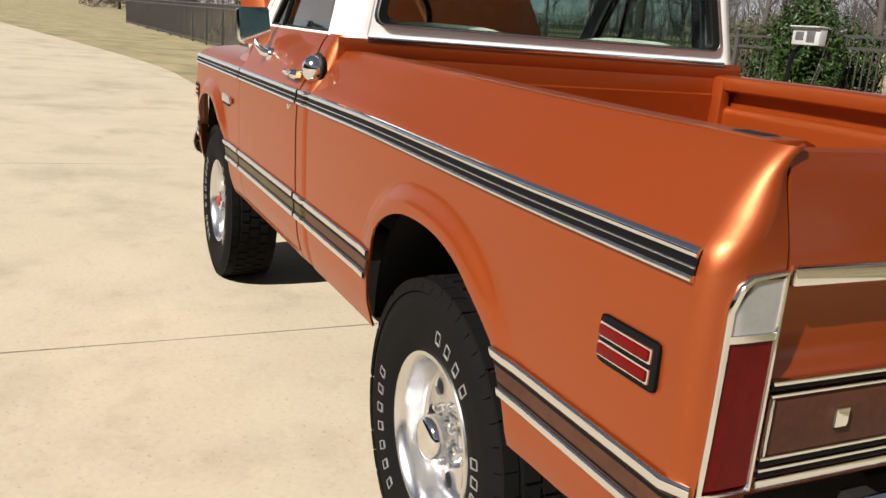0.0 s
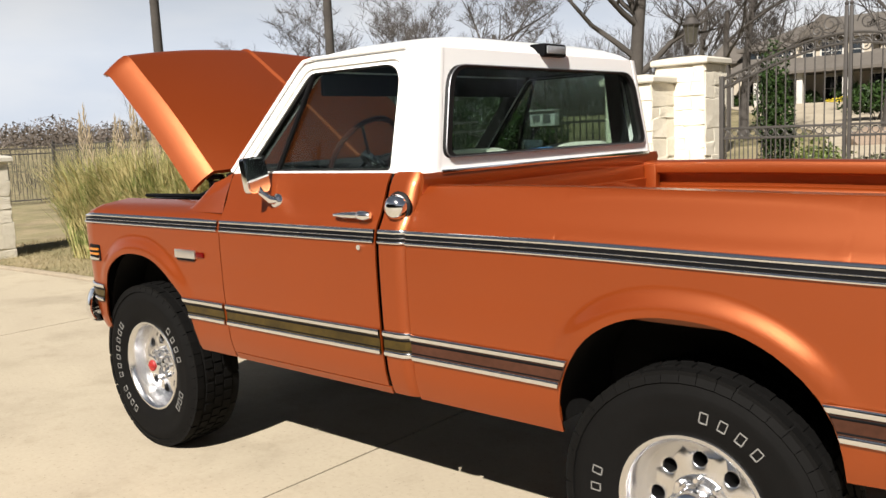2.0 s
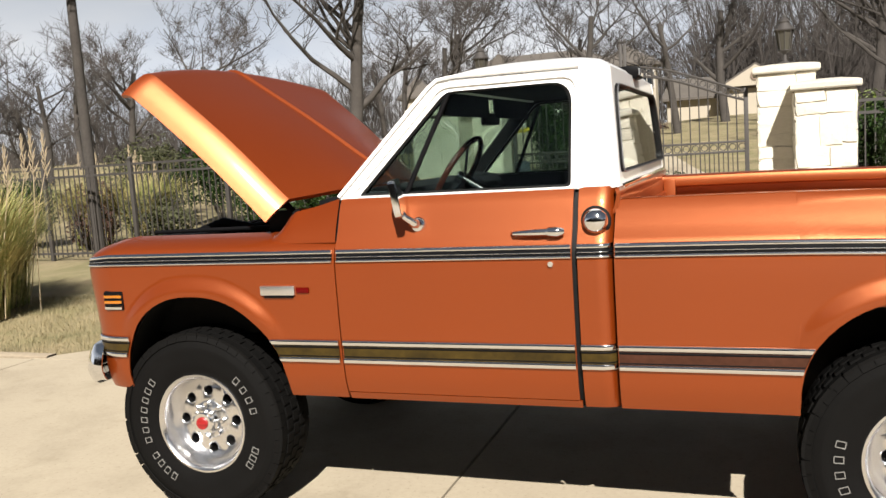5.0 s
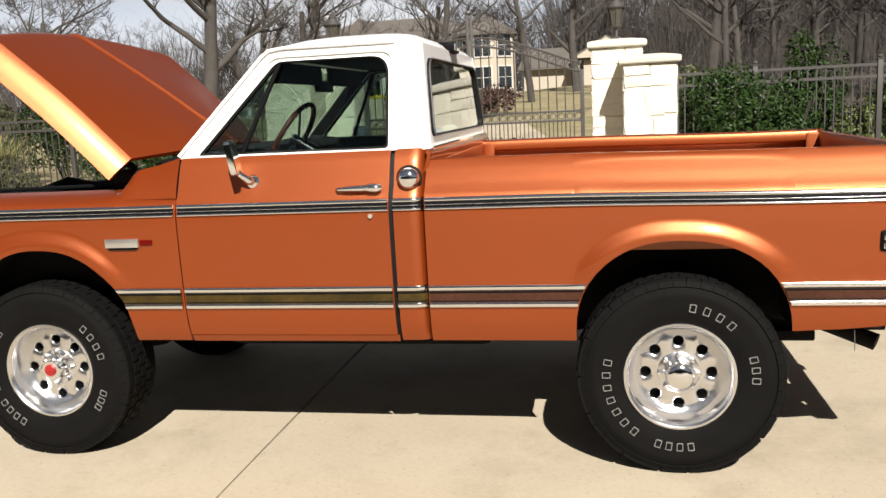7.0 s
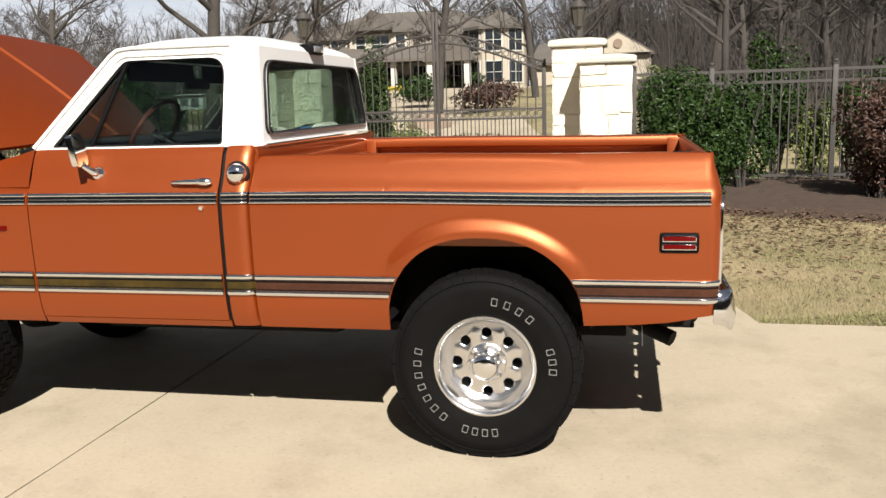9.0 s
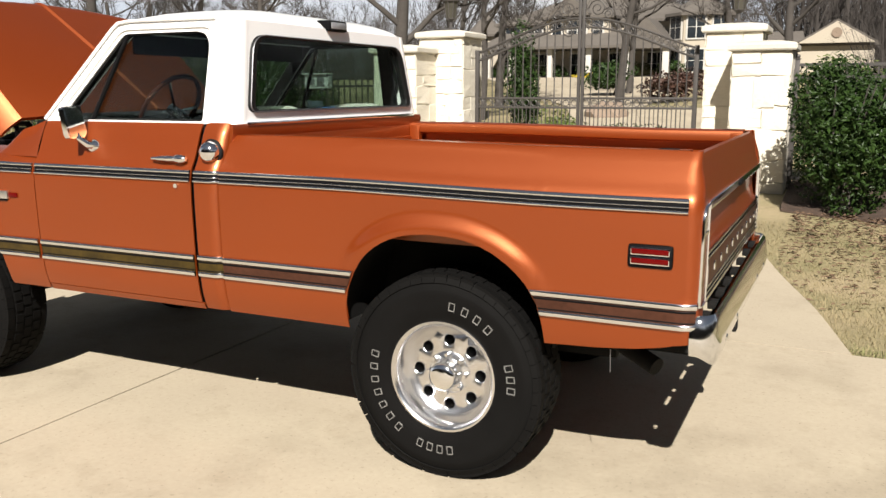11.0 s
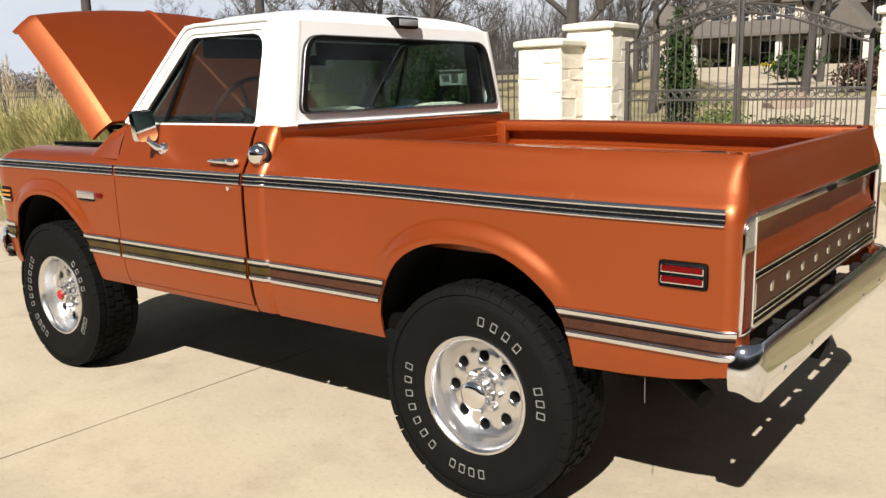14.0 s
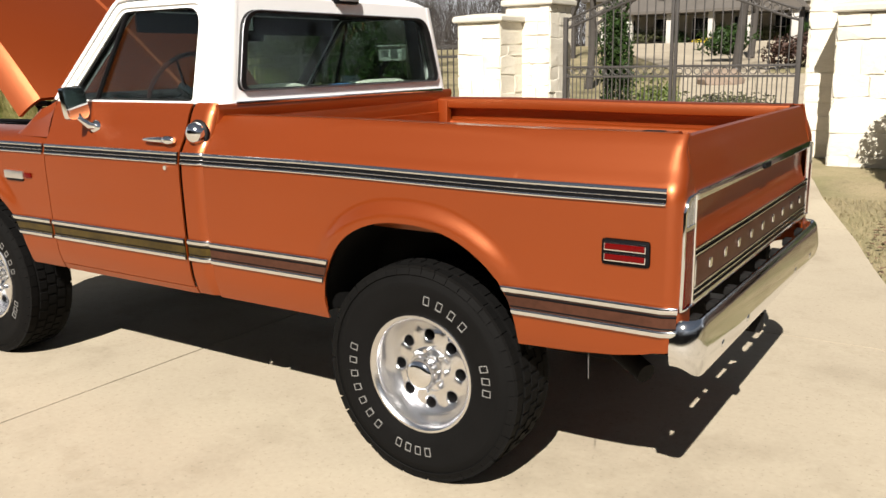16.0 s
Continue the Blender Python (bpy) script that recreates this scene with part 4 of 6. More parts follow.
# outside hardware
MIRROR = mat("mirror_glass", (0.62, 0.68, 0.70), 0.10, 1.0, 0.06)
bm = bmesh.new()
lathe(bm, [(0.054, -0.935), (0.056, -0.945), (0.052, -0.950), (0.044, -0.950)], 32, "y", (-1.135, 0, 1.268))
ring = part("filler_ring", bm, SEAL, corners[0])
bm = bmesh.new()
lathe(bm, [(0.047, -0.940), (0.048, -0.958), (0.046, -0.970), (0.040, -0.982), (0.030, -0.991), (0.016, -0.996), (0.0, -0.997)], 32, "y", (-1.135, 0, 1.268))
part("fuel_cap", bm, CHROME, corners[0], "round chrome fuel cap")


def mirror_head(s, x0, x1, grow):
    """A flat head with its lower corners cut away."""
    bm = bmesh.new()
    out = rounded([(0.072, -0.062), (0.072, 0.072), (-0.066, 0.080), (-0.074, -0.050), (-0.050, -0.074), (0.052, -0.076)], 0.012, 4)
    rows = [[(x, s * y * grow * g, z * grow * g) for y, z in out] for x, g in ((x0, 0.93), (x0 + 0.001, 0.98), (x0 + (x1 - x0) * 0.5, 1.0), (x1, 0.985))]
    vv = grid(bm, rows, closed_v=True)
    bm.faces.new(vv[0])
    bm.faces.new(vv[-1])
    bmesh.ops.recalc_face_normals(bm, faces=bm.faces)
    return bm


for k, s in enumerate((-1, 1)):
    bm = bmesh.new()
    tube(bm, [(-1.448, s * 0.966, 1.232), (-1.435, s * 0.984, 1.233), (-1.39, s * 0.990, 1.235), (-1.34, s * 0.990, 1.236), (-1.305, s * 0.986, 1.236)], [0.006, 0.009, 0.011, 0.013, 0.013], 12)
    tube(bm, [(-1.312, s * 0.978, 1.236), (-1.300, s * 0.986, 1.236), (-1.268, s * 0.988, 1.236), (-1.250, s * 0.980, 1.236)], [0.014, 0.019, 0.019, 0.012], 14)
    tube(bm, [(-1.438, s * 0.945, 1.226), (-1.430, s * 0.975, 1.230)], 0.009, 8)
    tube(bm, [(-1.285, s * 0.945, 1.236), (-1.285, s * 0.985, 1.236)], 0.015, 10)
    part("door_handle", bm, CHROME, doors[k], "chrome door handle")
    bm = bmesh.new()
    lathe(bm, [(0, 0), (0.010, 0.0), (0.011, -0.004), (0.011, -0.014)], 14, "y", (-1.30, 0, 0))
    bmesh.ops.transform(bm, matrix=Matrix.Translation((0, s * 1.003, 1.118)) @ (Matrix.Identity(4) if s > 0 else Matrix.Diagonal((1, -1, 1, 1))), verts=bm.verts)
    part("door_lock", bm, CHROME, doors[k], "chrome key lock")
    # badge: a bright bar with a red tail
    badge = part("fender_badge", boxed(-2.515, -2.36, s * 0.990, s * 1.004, 1.008, 1.045, 0.004), SATIN, truck, "chrome badge bar with red tail")
    part("badge_tail", boxed(-2.355, -2.30, s * 0.990, s * 1.001, 1.016, 1.038, 0.004), RED, badge)
    part("badge_foot", boxed(-2.50, -2.37, s * 0.990, s * 1.002, 0.998, 1.006, 0.002), BLACK, badge)
    # side markers
    mk = part("side_marker", boxed(0.722, 0.872, s * 0.985, s * 1.000, 0.945, 1.027, 0.012), BLACK, truck, "red side marker in black and chrome")
    for z in (0.957, 0.990):
        part("chrome_rim", boxed(0.732, 0.862, s * 0.998, s * 1.006, z, z + 0.027, 0.003), CHROME, mk)
        part("red_lens", boxed(0.735, 0.859, s * 1.002, s * 1.010, z + 0.0042, z + 0.0228, 0.003), RED, mk, "red lens")
    mk = part("side_marker", boxed(-3.372, -3.262, s * 0.980, s * 0.998, 0.945, 1.027, 0.01), BLACK, truck, "amber side marker in black frame")
    for z in (0.975, 0.998):
        part("amber_lens", boxed(-3.365, -3.269, s * 0.996, s * 1.004, z, z + 0.012, 0.003), AMBER, mk, "amber lens")
    part("chrome_rim", boxed(-3.365, -3.269, s * 0.996, s * 1.003, 0.950, 0.966, 0.003), CHROME, mk)
    # mirror on a short arm
    mir = part("door_mirror", mirror_head(s, -0.016, 0.010, 1.0), CHROME, truck, "chrome door mirror")
    mir.matrix_basis = pose(-1.885, s * 0.998, 1.385, 0, -9, -s * 14)
    part("mirror_glass", mirror_head(s, 0.0102, 0.0125, 0.90), MIRROR, mir, "dull silvered mirror glass")
    bm = bmesh.new()
    tube(bm, [(-1.83, s * 0.935, 1.275), (-1.838, s * 0.970, 1.284), (-1.865, s * 0.99, 1.312), (-1.882, s * 0.997, 1.345)], [0.020, 0.018, 0.013, 0.011], 10)
    lathe(bm, [(0.034, 0.0), (0.033, s * 0.008), (0.022, s * 0.02), (0, s * 0.022)], 20, "y", (-1.83, s * 0.935, 1.272))
    part("mirror_arm", bm, CHROME, truck)


# ---- the stance of the body on its wheels ----
DRAW = [(-3.6, 0.030), (-3.3, 0.032), (-2.95, 0.010), (-2.5, 0.003), (-2.18, 0.024), (-1.24, 0.035), (-1.05, 0.035), (-0.9, 0.028), (-0.4, 0.0), (0.4, 0.0), (0.72, 0.014), (0.90, 0.018), (0.965, 0.012), (1.05, 0.004)]


def settle(p):
    """From the drawn body to its true length and height."""
    upright = 0.016 * smooth01((p.z - 1.16) / 0.17) * smooth01((p.x - 0.75) / 0.12)
    tall = 0.015 * smooth01((p.z - 0.85) / 0.25) * (1 - smooth01((p.x + 0.6) / 1.2))
    return Vector((p.x + lerp_table(DRAW, p.x) + upright, p.y, p.z + tall))


settled = set()
for ob in [o for o in truck.children_recursive if o.type == "MESH"]:
    chain, up = {ob.name.split(".")[0]}, ob.parent
    while up is not truck:
        chain.add(up.name.split(".")[0])
        up = up.parent
    if chain & {"wheel", "axle"}:
        continue
    place = ob.matrix_basis.copy()
    if place != Matrix.Identity(4):  # a part on its own pose moves as one
        place.translation = settle(place.translation)
        ob.matrix_basis = place
    elif ob.data.name not in settled:
        settled.add(ob.data.name)
        for v_ in ob.data.vertices:
            v_.co = settle(v_.co)


# ---- outdoor materials ----
LAWN = mat("dry_lawn", (0.30, 0.235, 0.140), 0.95, 0, 0.4, 0.9, 60, bump=0.012, dark=(0.135, 0.130, 0.050), spread=0.30, distort=0.8)
CONCRETE = mat("concrete", (0.40, 0.345, 0.252), 0.88, 0, 0.10, 0.9, 38, bump=0.0012, dark=(0.315, 0.265, 0.195), spread=0.55, per_object=0.12, distort=1.5)


def weather(m, amount, coarse, specks):
    """Broad worn stains and small dark specks over a material's own colour."""
    n, l = m.node_tree.nodes, m.node_tree.links
    b = n["Principled BSDF"]
    src = b.inputs["Base Color"].links[0].from_socket
    geo = n.new("ShaderNodeTexCoord")
    last = src
    for scale_, detail, lo, hi, dark in ((coarse, 8, 0.50, 0.68, 1 - amount), (coarse * 5, 6, 0.55, 0.75, 1 - amount * 0.6), (specks, 3, 0.60, 0.70, 0.74)):
        t, k, mx = n.new("ShaderNodeTexNoise"), n.new("ShaderNodeMapRange"), n.new("ShaderNodeMix")
        l.new(geo.outputs["Object"], t.inputs["Vector"])
        t.inputs["Scale"].default_value, t.inputs["Detail"].default_value, t.inputs["Roughness"].default_value = scale_, detail, 0.65
        k.inputs["From Min"].default_value, k.inputs["From Max"].default_value = lo, hi
        l.new(t.outputs["Fac"], k.inputs["Value"])
        mx.data_type, mx.blend_type = "RGBA", "MULTIPLY"
        l.new(k.outputs[0], mx.inputs["Factor"])
        l.new(last, mx.inputs[6])
        mx.inputs[7].default_value = (dark, dark * 0.985, dark * 0.96, 1)
        last = mx.outputs[2]
    l.new(last, b.inputs["Base Color"])


weather(CONCRETE, 0.24, 0.8, 46)
weather(LAWN, 0.40, 0.5, 16)
JOINT = mat("joint_dirt", (0.035, 0.028, 0.022), 0.95, 0, 0.3, 6, 60)
STONE = mat("limestone", (0.70, 0.655, 0.555), 0.9, 0, 0.15, 6, 30, bump=0.012, dark=(0.55, 0.505, 0.41), per_object=0.20)
CAP = mat("cut_limestone", (0.592, 0.56, 0.48), 0.85, 0, 0.1, 3, 50, bump=0.003, dark=(0.416, 0.384, 0.32))
MORTAR = mat("mortar", (0.60, 0.56, 0.47), 0.95, 0, 0.15, 8, 60, bump=0.004)
BARK = mat("oak_bark", (0.0663, 0.0578, 0.0501), 0.95, 0, 0.35, 3, 25, bump=0.02, dark=(0.0289, 0.0247, 0.0213), per_object=0.2)
TWIG = mat("bare_twigs", (0.0704, 0.0612, 0.0551), 0.95, 0, 0.3, 1, 9, dark=(0.0367, 0.0318, 0.0287), per_object=0.3)
LEAF = mat("holly_leaf", (0.030, 0.058, 0.011), 0.45, 0, 0.4, 5, 60, dark=(0.006, 0.016, 0.003), spread=0.35, spec=0.2)
LEAF_Y = mat("yellow_green_leaf", (0.123, 0.154, 0.027), 0.5, 0, 0.4, 5, 60, dark=(0.0462, 0.0693, 0.0115), spread=0.3)
LEAF_R = mat("russet_leaf", (0.0748, 0.0325, 0.0195), 0.6, 0, 0.4, 5, 60, dark=(0.0292, 0.0143, 0.0091), spread=0.3)
LEAF_J = mat("olive_leaf", (0.0693, 0.0732, 0.0231), 0.7, 0, 0.4, 5, 60, dark=(0.027, 0.0308, 0.0108), spread=0.3)
BLADE = mat("pampas_blade", (0.52, 0.43, 0.20), 0.8, 0, 0.3, 3, 16, dark=(0.17, 0.20, 0.05), spread=0.16)
PLUME = mat("pampas_plume", (0.4, 0.323, 0.216), 0.95, 0, 0.2, 6, 60)
GRASSB = mat("straw_grass", (0.33, 0.265, 0.155), 0.9, 0, 0.3, 1.2, 12, dark=(0.165, 0.140, 0.062), spread=0.4)
GRASSG = mat("pale_green_grass", (0.235, 0.225, 0.095), 0.9, 0, 0.3, 1.2, 12, dark=(0.115, 0.130, 0.045), spread=0.4)
MULCH = mat("bark_mulch", (0.0655, 0.04, 0.0262), 0.98, 0, 0.4, 9, 60, bump=0.03, dark=(0.027, 0.0169, 0.0115), spread=0.35)
FOREST = mat("leaf_floor", (0.0553, 0.0429, 0.0312), 0.98, 0, 0.4, 0.8, 14, dark=(0.0292, 0.0221, 0.0163), spread=0.4)
SCRUB = mat("brown_scrub", (0.155, 0.128, 0.108), 1.0, 0, 0.35, 0.1, 1.0, dark=(0.085, 0.070, 0.058))
LITTER = mat("fallen_leaf", (0.17, 0.105, 0.06), 0.9, 0, 0.4, 5, 60, dark=(0.09, 0.055, 0.035))
EDGING = mat("weathered_edging", (0.262, 0.216, 0.154), 0.95, 0, 0.3, 3, 30, bump=0.004)
STUCCO = mat("cream_stucco", (0.36, 0.318, 0.252), 0.9, 0, 0.06, 0.6, 10)
ROOFING = mat("grey_shingle", (0.108, 0.0952, 0.0819), 0.9, 0, 0.2, 0.5, 3, dark=(0.072, 0.0622, 0.0524))
HTRIM = mat("white_trim", (0.432, 0.414, 0.378), 0.6, 0, 0.04, 2, 20)
PANE = mat("dark_pane", (0.0154, 0.0193, 0.0231), 0.08, 0, 0.2, 1, 8, spec=0.8)
FLOWER = mat("yellow_flowers", (0.501, 0.385, 0.0231), 0.7, 0, 0.2, 3, 20)
ROCK = mat("tan_rock", (0.20, 0.15, 0.11), 0.9, 0, 0.2, 2, 14, bump=0.02)
LAMPGLASS = mat("lantern_glass", (0.0554, 0.0518, 0.0406), 0.2, 0, 0.2, 6, 40)
FARWOOD = mat("far_woods", (0.0497, 0.0427, 0.0374), 1.0, 0, 0.35, 0.25, 2.0, dark=(0.0292, 0.0246, 0.0217))
PINE = mat("far_pine", (0.0347, 0.0462, 0.0216), 0.95, 0, 0.4, 0.6, 5)
CALLBOX = mat("weathered_box_paint", (0.36, 0.37, 0.36), 0.6, 0.2, 0.12, 6, 80)
RAIL = mat("white_rail", (0.524, 0.508, 0.477), 0.7, 0, 0.05, 2, 20)


# ---- ground and concrete ----
def gz(x, y):
    """Height of the land: level at the road, rising past the gate to the house."""
    right = smooth01((x + 8) / 5)
    return (0.28 * smooth01((y - 3.2) / 5.2)) * right + 2.6 * smooth01((y - 11) / 62)


EDGE = [(-60, -6.2), (-39, -2.4), (-30, -0.8), (-23, 0.35), (-19, 0.85), (-14, 0.85), (-12.4, 0.98), (-11, 1.35), (-9.3, 1.45), (-7, 1.47), (40, 1.47)]
LEFT_X = [(1.47, -6.5), (2.3, -5.6), (3.3, -5.0), (5, -4.5), (7.5, -4.15), (9.4, -4.05), (16, -4.6), (30, -9)]
RIGHT_X = [(1.47, 1.51), (2.55, 1.28), (3.6, 0.98), (4.25, 0.80), (5.8, 0.26), (6.6, 0.03), (7.8, -0.38), (9.4, -0.55), (16, -0.9), (30, -3.5)]
bm = bmesh.new()
xs = [-900, -300, -120, -80, -60] + list(np.linspace(-48, 24, 49)) + [32, 50, 80, 160, 300, 900]
ys = [-900, -300, -100, -40, -20] + list(np.linspace(-12, 1.4, 8)) + list(np.linspace(2, 30, 29)) + list(np.linspace(33, 84, 18)) + [110, 160, 300, 900]
grid(bm, [[(x, y, gz(x, y) - 0.035) for y in ys] for x in xs], flip=True)
bmesh.ops.recalc_face_normals(bm, faces=bm.faces)
ground = part("ground", bm, LAWN, None, smooth=60)
if ground.data.polygons[0].normal.z < 0:
    ground.data.flip_normals()
tagged(ground, "dry straw-coloured winter lawn", "ground", kind="structure")

road = tagged(new("road"), "pale concrete driveway slabs with narrow dark joints", "road", kind="structure")
bm = bmesh.new()
grid(bm, [[(x, -15, -0.02), (x, lerp_table(EDGE, x) - 0.02, -0.02)] for x in np.linspace(-60, 40, 120)], flip=True)
grid(bm, [[(lerp_table(LEFT_X, y) + 0.02, y, gz(-1, y) - 0.018), (lerp_table(RIGHT_X, y) - 0.02, y, gz(-1, y) - 0.018)] for y in np.linspace(1.4, 30, 60)])
bmesh.ops.recalc_face_normals(bm, faces=bm.faces)
part("joint_bed", bm, JOINT, road, smooth=60)


def slab(rows):
    """A slab with a little bevel and skirts, from rows of top points."""
    bm = bmesh.new()
    n, m_ = len(rows), len(rows[0])
    top = [[Vector(p) for p in r] for r in rows]
    vv = grid(bm, top)
    rim = [vv[0][j] for j in range(m_)] + [vv[i][-1] for i in range(1, n)] + [vv[-1][j] for j in range(m_ - 2, -1, -1)] + [vv[i][0] for i in range(n - 2, 0, -1)]
    low = [bm.verts.new(v.co + Vector((0, 0, -0.05))) for v in rim]
    for i in range(len(rim)):
        j = (i + 1) % len(rim)
        bm.faces.new((rim[i], low[i], low[j], rim[j]))
    bmesh.ops.recalc_face_normals(bm, faces=bm.faces)
    return part("slab", bm, CONCRETE, road, smooth=30)


G = 0.0065
jx = [-60, -50, -42, -36, -30, -25, -20.1, -15.54, -10.98, -6.46, -1.92, 2.65, 7.25, 11.8, 18, 26, 40]
jy = [-15, -10.0, -4.2, 1.47]
rnd = random.Random(7)
for xa, xb in zip(jx, jx[1:]):
    for ya, yb in zip(jy, jy[1:]):
        last = yb == 1.47
        n = 25 if -7 < xa < 3 else 6
        wob = [0.004 * math.sin(k * 1.7) + rnd.uniform(-0.004, 0.004) for k in range(9)]
        rows = []
        for i, x in enumerate(np.linspace(xa + G, xb - G, max(3, n // 3))):
            top_y = min(yb, lerp_table(EDGE, x)) if last else yb
            rows.append([(x, ya + G + (top_y - G - ya - G) * j / 8, 0.0) for j in range(9)])
        # the joint is not quite straight
        for j in range(9):
            p = rows[-1][j]
            rows[-1][j] = (p[0] + wob[j], p[1], p[2])
        slab(rows)
ay = [1.47, 4.6, 7.6, 10.6, 14, 18, 24, 30]
for ya, yb in zip(ay, ay[1:]):
    for half in (0, 1):
        rows = []
        for y in np.linspace(ya + G, yb - G, 9):
            l_, r_ = lerp_table(LEFT_X, y), lerp_table(RIGHT_X, y)
            mid_ = (l_ + r_) / 2
            a_, b_ = (l_, mid_ - G) if half == 0 else (mid_ + G, r_)
            rows.append([(a_ + (b_ - a_) * j / 5, y, gz(-1, y) + 0.001) for j in range(6)])
        slab(rows)
# the drive beyond the gate widens into a forecourt
bm = bmesh.new()
grid(bm, [[(-4 - (y - 28) * 0.55 - 3, y, gz(-10, y) + 0.012), (1 + (y - 28) * 0.02 - 2, y, gz(-10, y) + 0.012)] for y in np.linspace(27, 68, 22)])
bmesh.ops.recalc_face_normals(bm, faces=bm.faces)
tagged(part("forecourt", bm, CONCRETE, None, smooth=60), "pale concrete forecourt in front of the house", "driveway", kind="structure")
# edging along the lawn
bm = bmesh.new()
rows = []
for x in np.linspace(-14, -6.35, 40):
    y = lerp_table(EDGE, x) + 0.02
    rows.append([(x, y, -0.04), (x, y, 0.012), (x, y + 0.012, 0.02), (x, y + 0.11, 0.02), (x, y + 0.125, -0.04)])
grid(bm, rows)
bmesh.ops.recalc_face_normals(bm, faces=bm.faces)
tagged(part("edging", bm, EDGING, None), "low stone edging between lawn and concrete", "edging", kind="structure")
# mulch bed
bm = bmesh.new()
rows = []
for x in np.linspace(0.75, 14, 80):
    y0 = lerp_table([(0.75, 6.55), (1.87, 6.05), (2.3, 5.9), (2.8, 5.75), (3.4, 5.6), (6, 5.7), (14, 5.8)], x) + 0.05 * math.sin(x * 5)
    rows.append([(x, y0, gz(x, y0) - 0.03), (x, y0 + 0.12, gz(x, y0) + 0.035)] + [(x, y, gz(x, y) + 0.04 + 0.02 * noise.noise((x * 2, y * 2, 0))) for y in np.linspace(y0 + 0.5, 8.6, 6)])
grid(bm, rows)
bmesh.ops.recalc_face_normals(bm, faces=bm.faces)
tagged(part("mulch_bed", bm, MULCH, None), "brown bark mulch bed along the fence", "mulch bed", kind="structure")


# ---- stone pillars ----
STONES = []
for k in range(8):
    bm = bmesh.new()
    rnd = random.Random(50 + k)
    ring = []
    for (u, v) in ((-0.5, -0.5), (0, -0.5), (0.5, -0.5), (0.5, 0), (0.5, 0.5), (0, 0.5), (-0.5, 0.5), (-0.5, 0)):
        ring.append((u + rnd.uniform(-0.05, 0.03), v + rnd.uniform(-0.09, 0.09)))
    back_ = [bm.verts.new((u, 0.0, v)) for u, v in ring]
    mid_ = [bm.verts.new((u, -0.6 - rnd.uniform(0, 0.15), v)) for u, v in ring]
    front_ = [bm.verts.new((u * 0.965, -1.0 + rnd.uniform(-0.35, 0.2), v * 0.94)) for u, v in ring]
    c_ = bm.verts.new((rnd.uniform(-0.1, 0.1), -1.05 + rnd.uniform(-0.2, 0.15), rnd.uniform(-0.1, 0.1)))
    for i in range(8):
        j = (i + 1) % 8
        bm.faces.new((back_[i], back_[j], mid_[j], mid_[i]))
        bm.faces.new((mid_[i], mid_[j], front_[j], front_[i]))
        bm.faces.new((front_[i], front_[j], c_))
    bmesh.ops.recalc_face_normals(bm, faces=bm.faces)
    STONES.append(mesh_of("stone", bm, STONE, 30))


def stone_faces(parent, x, y, w, z0, z1, seed, skip=()):
    """Uneven ashlar on the four faces of a square shaft."""
    rnd = random.Random(seed)
    for face in range(4):
        if face in skip:
            continue
        turn = Matrix.Translation((x, y, 0)) @ Matrix.Rotation(face * math.pi / 2, 4, "Z")
        z = z0
        while z < z1 - 0.02:
            h = min(rnd.choice((0.16, 0.22, 0.28, 0.34, 0.4)), z1 - z)
            if z1 - z - h < 0.1:
                h = z1 - z
            u = -w / 2
            while u < w / 2 - 0.01:
                l_ = min(rnd.uniform(0.2, 0.62), w / 2 - u)
                if w / 2 - u - l_ < 0.12:
                    l_ = w / 2 - u
                parts_ = [(z, h)] if h < 0.3 or rnd.random() < 0.55 else [(z, h * 0.5), (z + h * 0.5, h * 0.5)]
                for zz, hh in parts_:
                    d = rnd.uniform(0.004, 0.013)
                    o = new("stone", rnd.choice(STONES))
                    o.parent = parent
                    o.matrix_basis = turn @ Matrix.Translation((u + l_ / 2, -w / 2 + 0.012, zz + hh / 2)) @ Matrix.Diagonal((l_ * 0.998, d + 0.012, hh * 0.995, 1))
                u += l_
            z += h


def cap_mesh(bm, x, y, w, z, t):
    rows = []
    for dz, k in ((0, w / 2 - 0.05), (0.0, w / 2 - 0.012), (0.018, w / 2), (t * 0.55, w / 2), (t * 0.7, w / 2 - 0.02), (t * 0.78, w / 2 - 0.06), (t, w / 2 * 0.45)):
        loop = []
        for a, b in ((-1, -1), (0, -1), (1, -1), (1, 0), (1, 1), (0, 1), (-1, 1), (-1, 0)):
            loop.append((x + a * k, y + b * k, z + dz))
        rows.append(loop)
    vv = grid(bm, rows, closed_v=True)
    bm.faces.new(vv[-1])
    bm.faces.new(list(reversed(vv[0])))
    bmesh.ops.recalc_face_normals(bm, faces=bm.faces)


def pillar(x, y, w, top, label, seed, lantern=False, name="gate_pillar"):
    p = thing(name, label, "pillar", "gate pillars" if name == "gate_pillar" else "")
    z0 = gz(x, y) - 0.08
    core = part("core", boxed(x - w / 2 + 0.005, x + w / 2 - 0.005, y - w / 2 + 0.005, y + w / 2 - 0.005, z0, top - 0.12), MORTAR, p)
    bm = bmesh.new()
    cap_mesh(bm, x, y, w + 0.13, top - 0.12, 0.13)
    part("capstone", bm, CAP, p, "cut limestone capstone", smooth=30)
    return p, z0


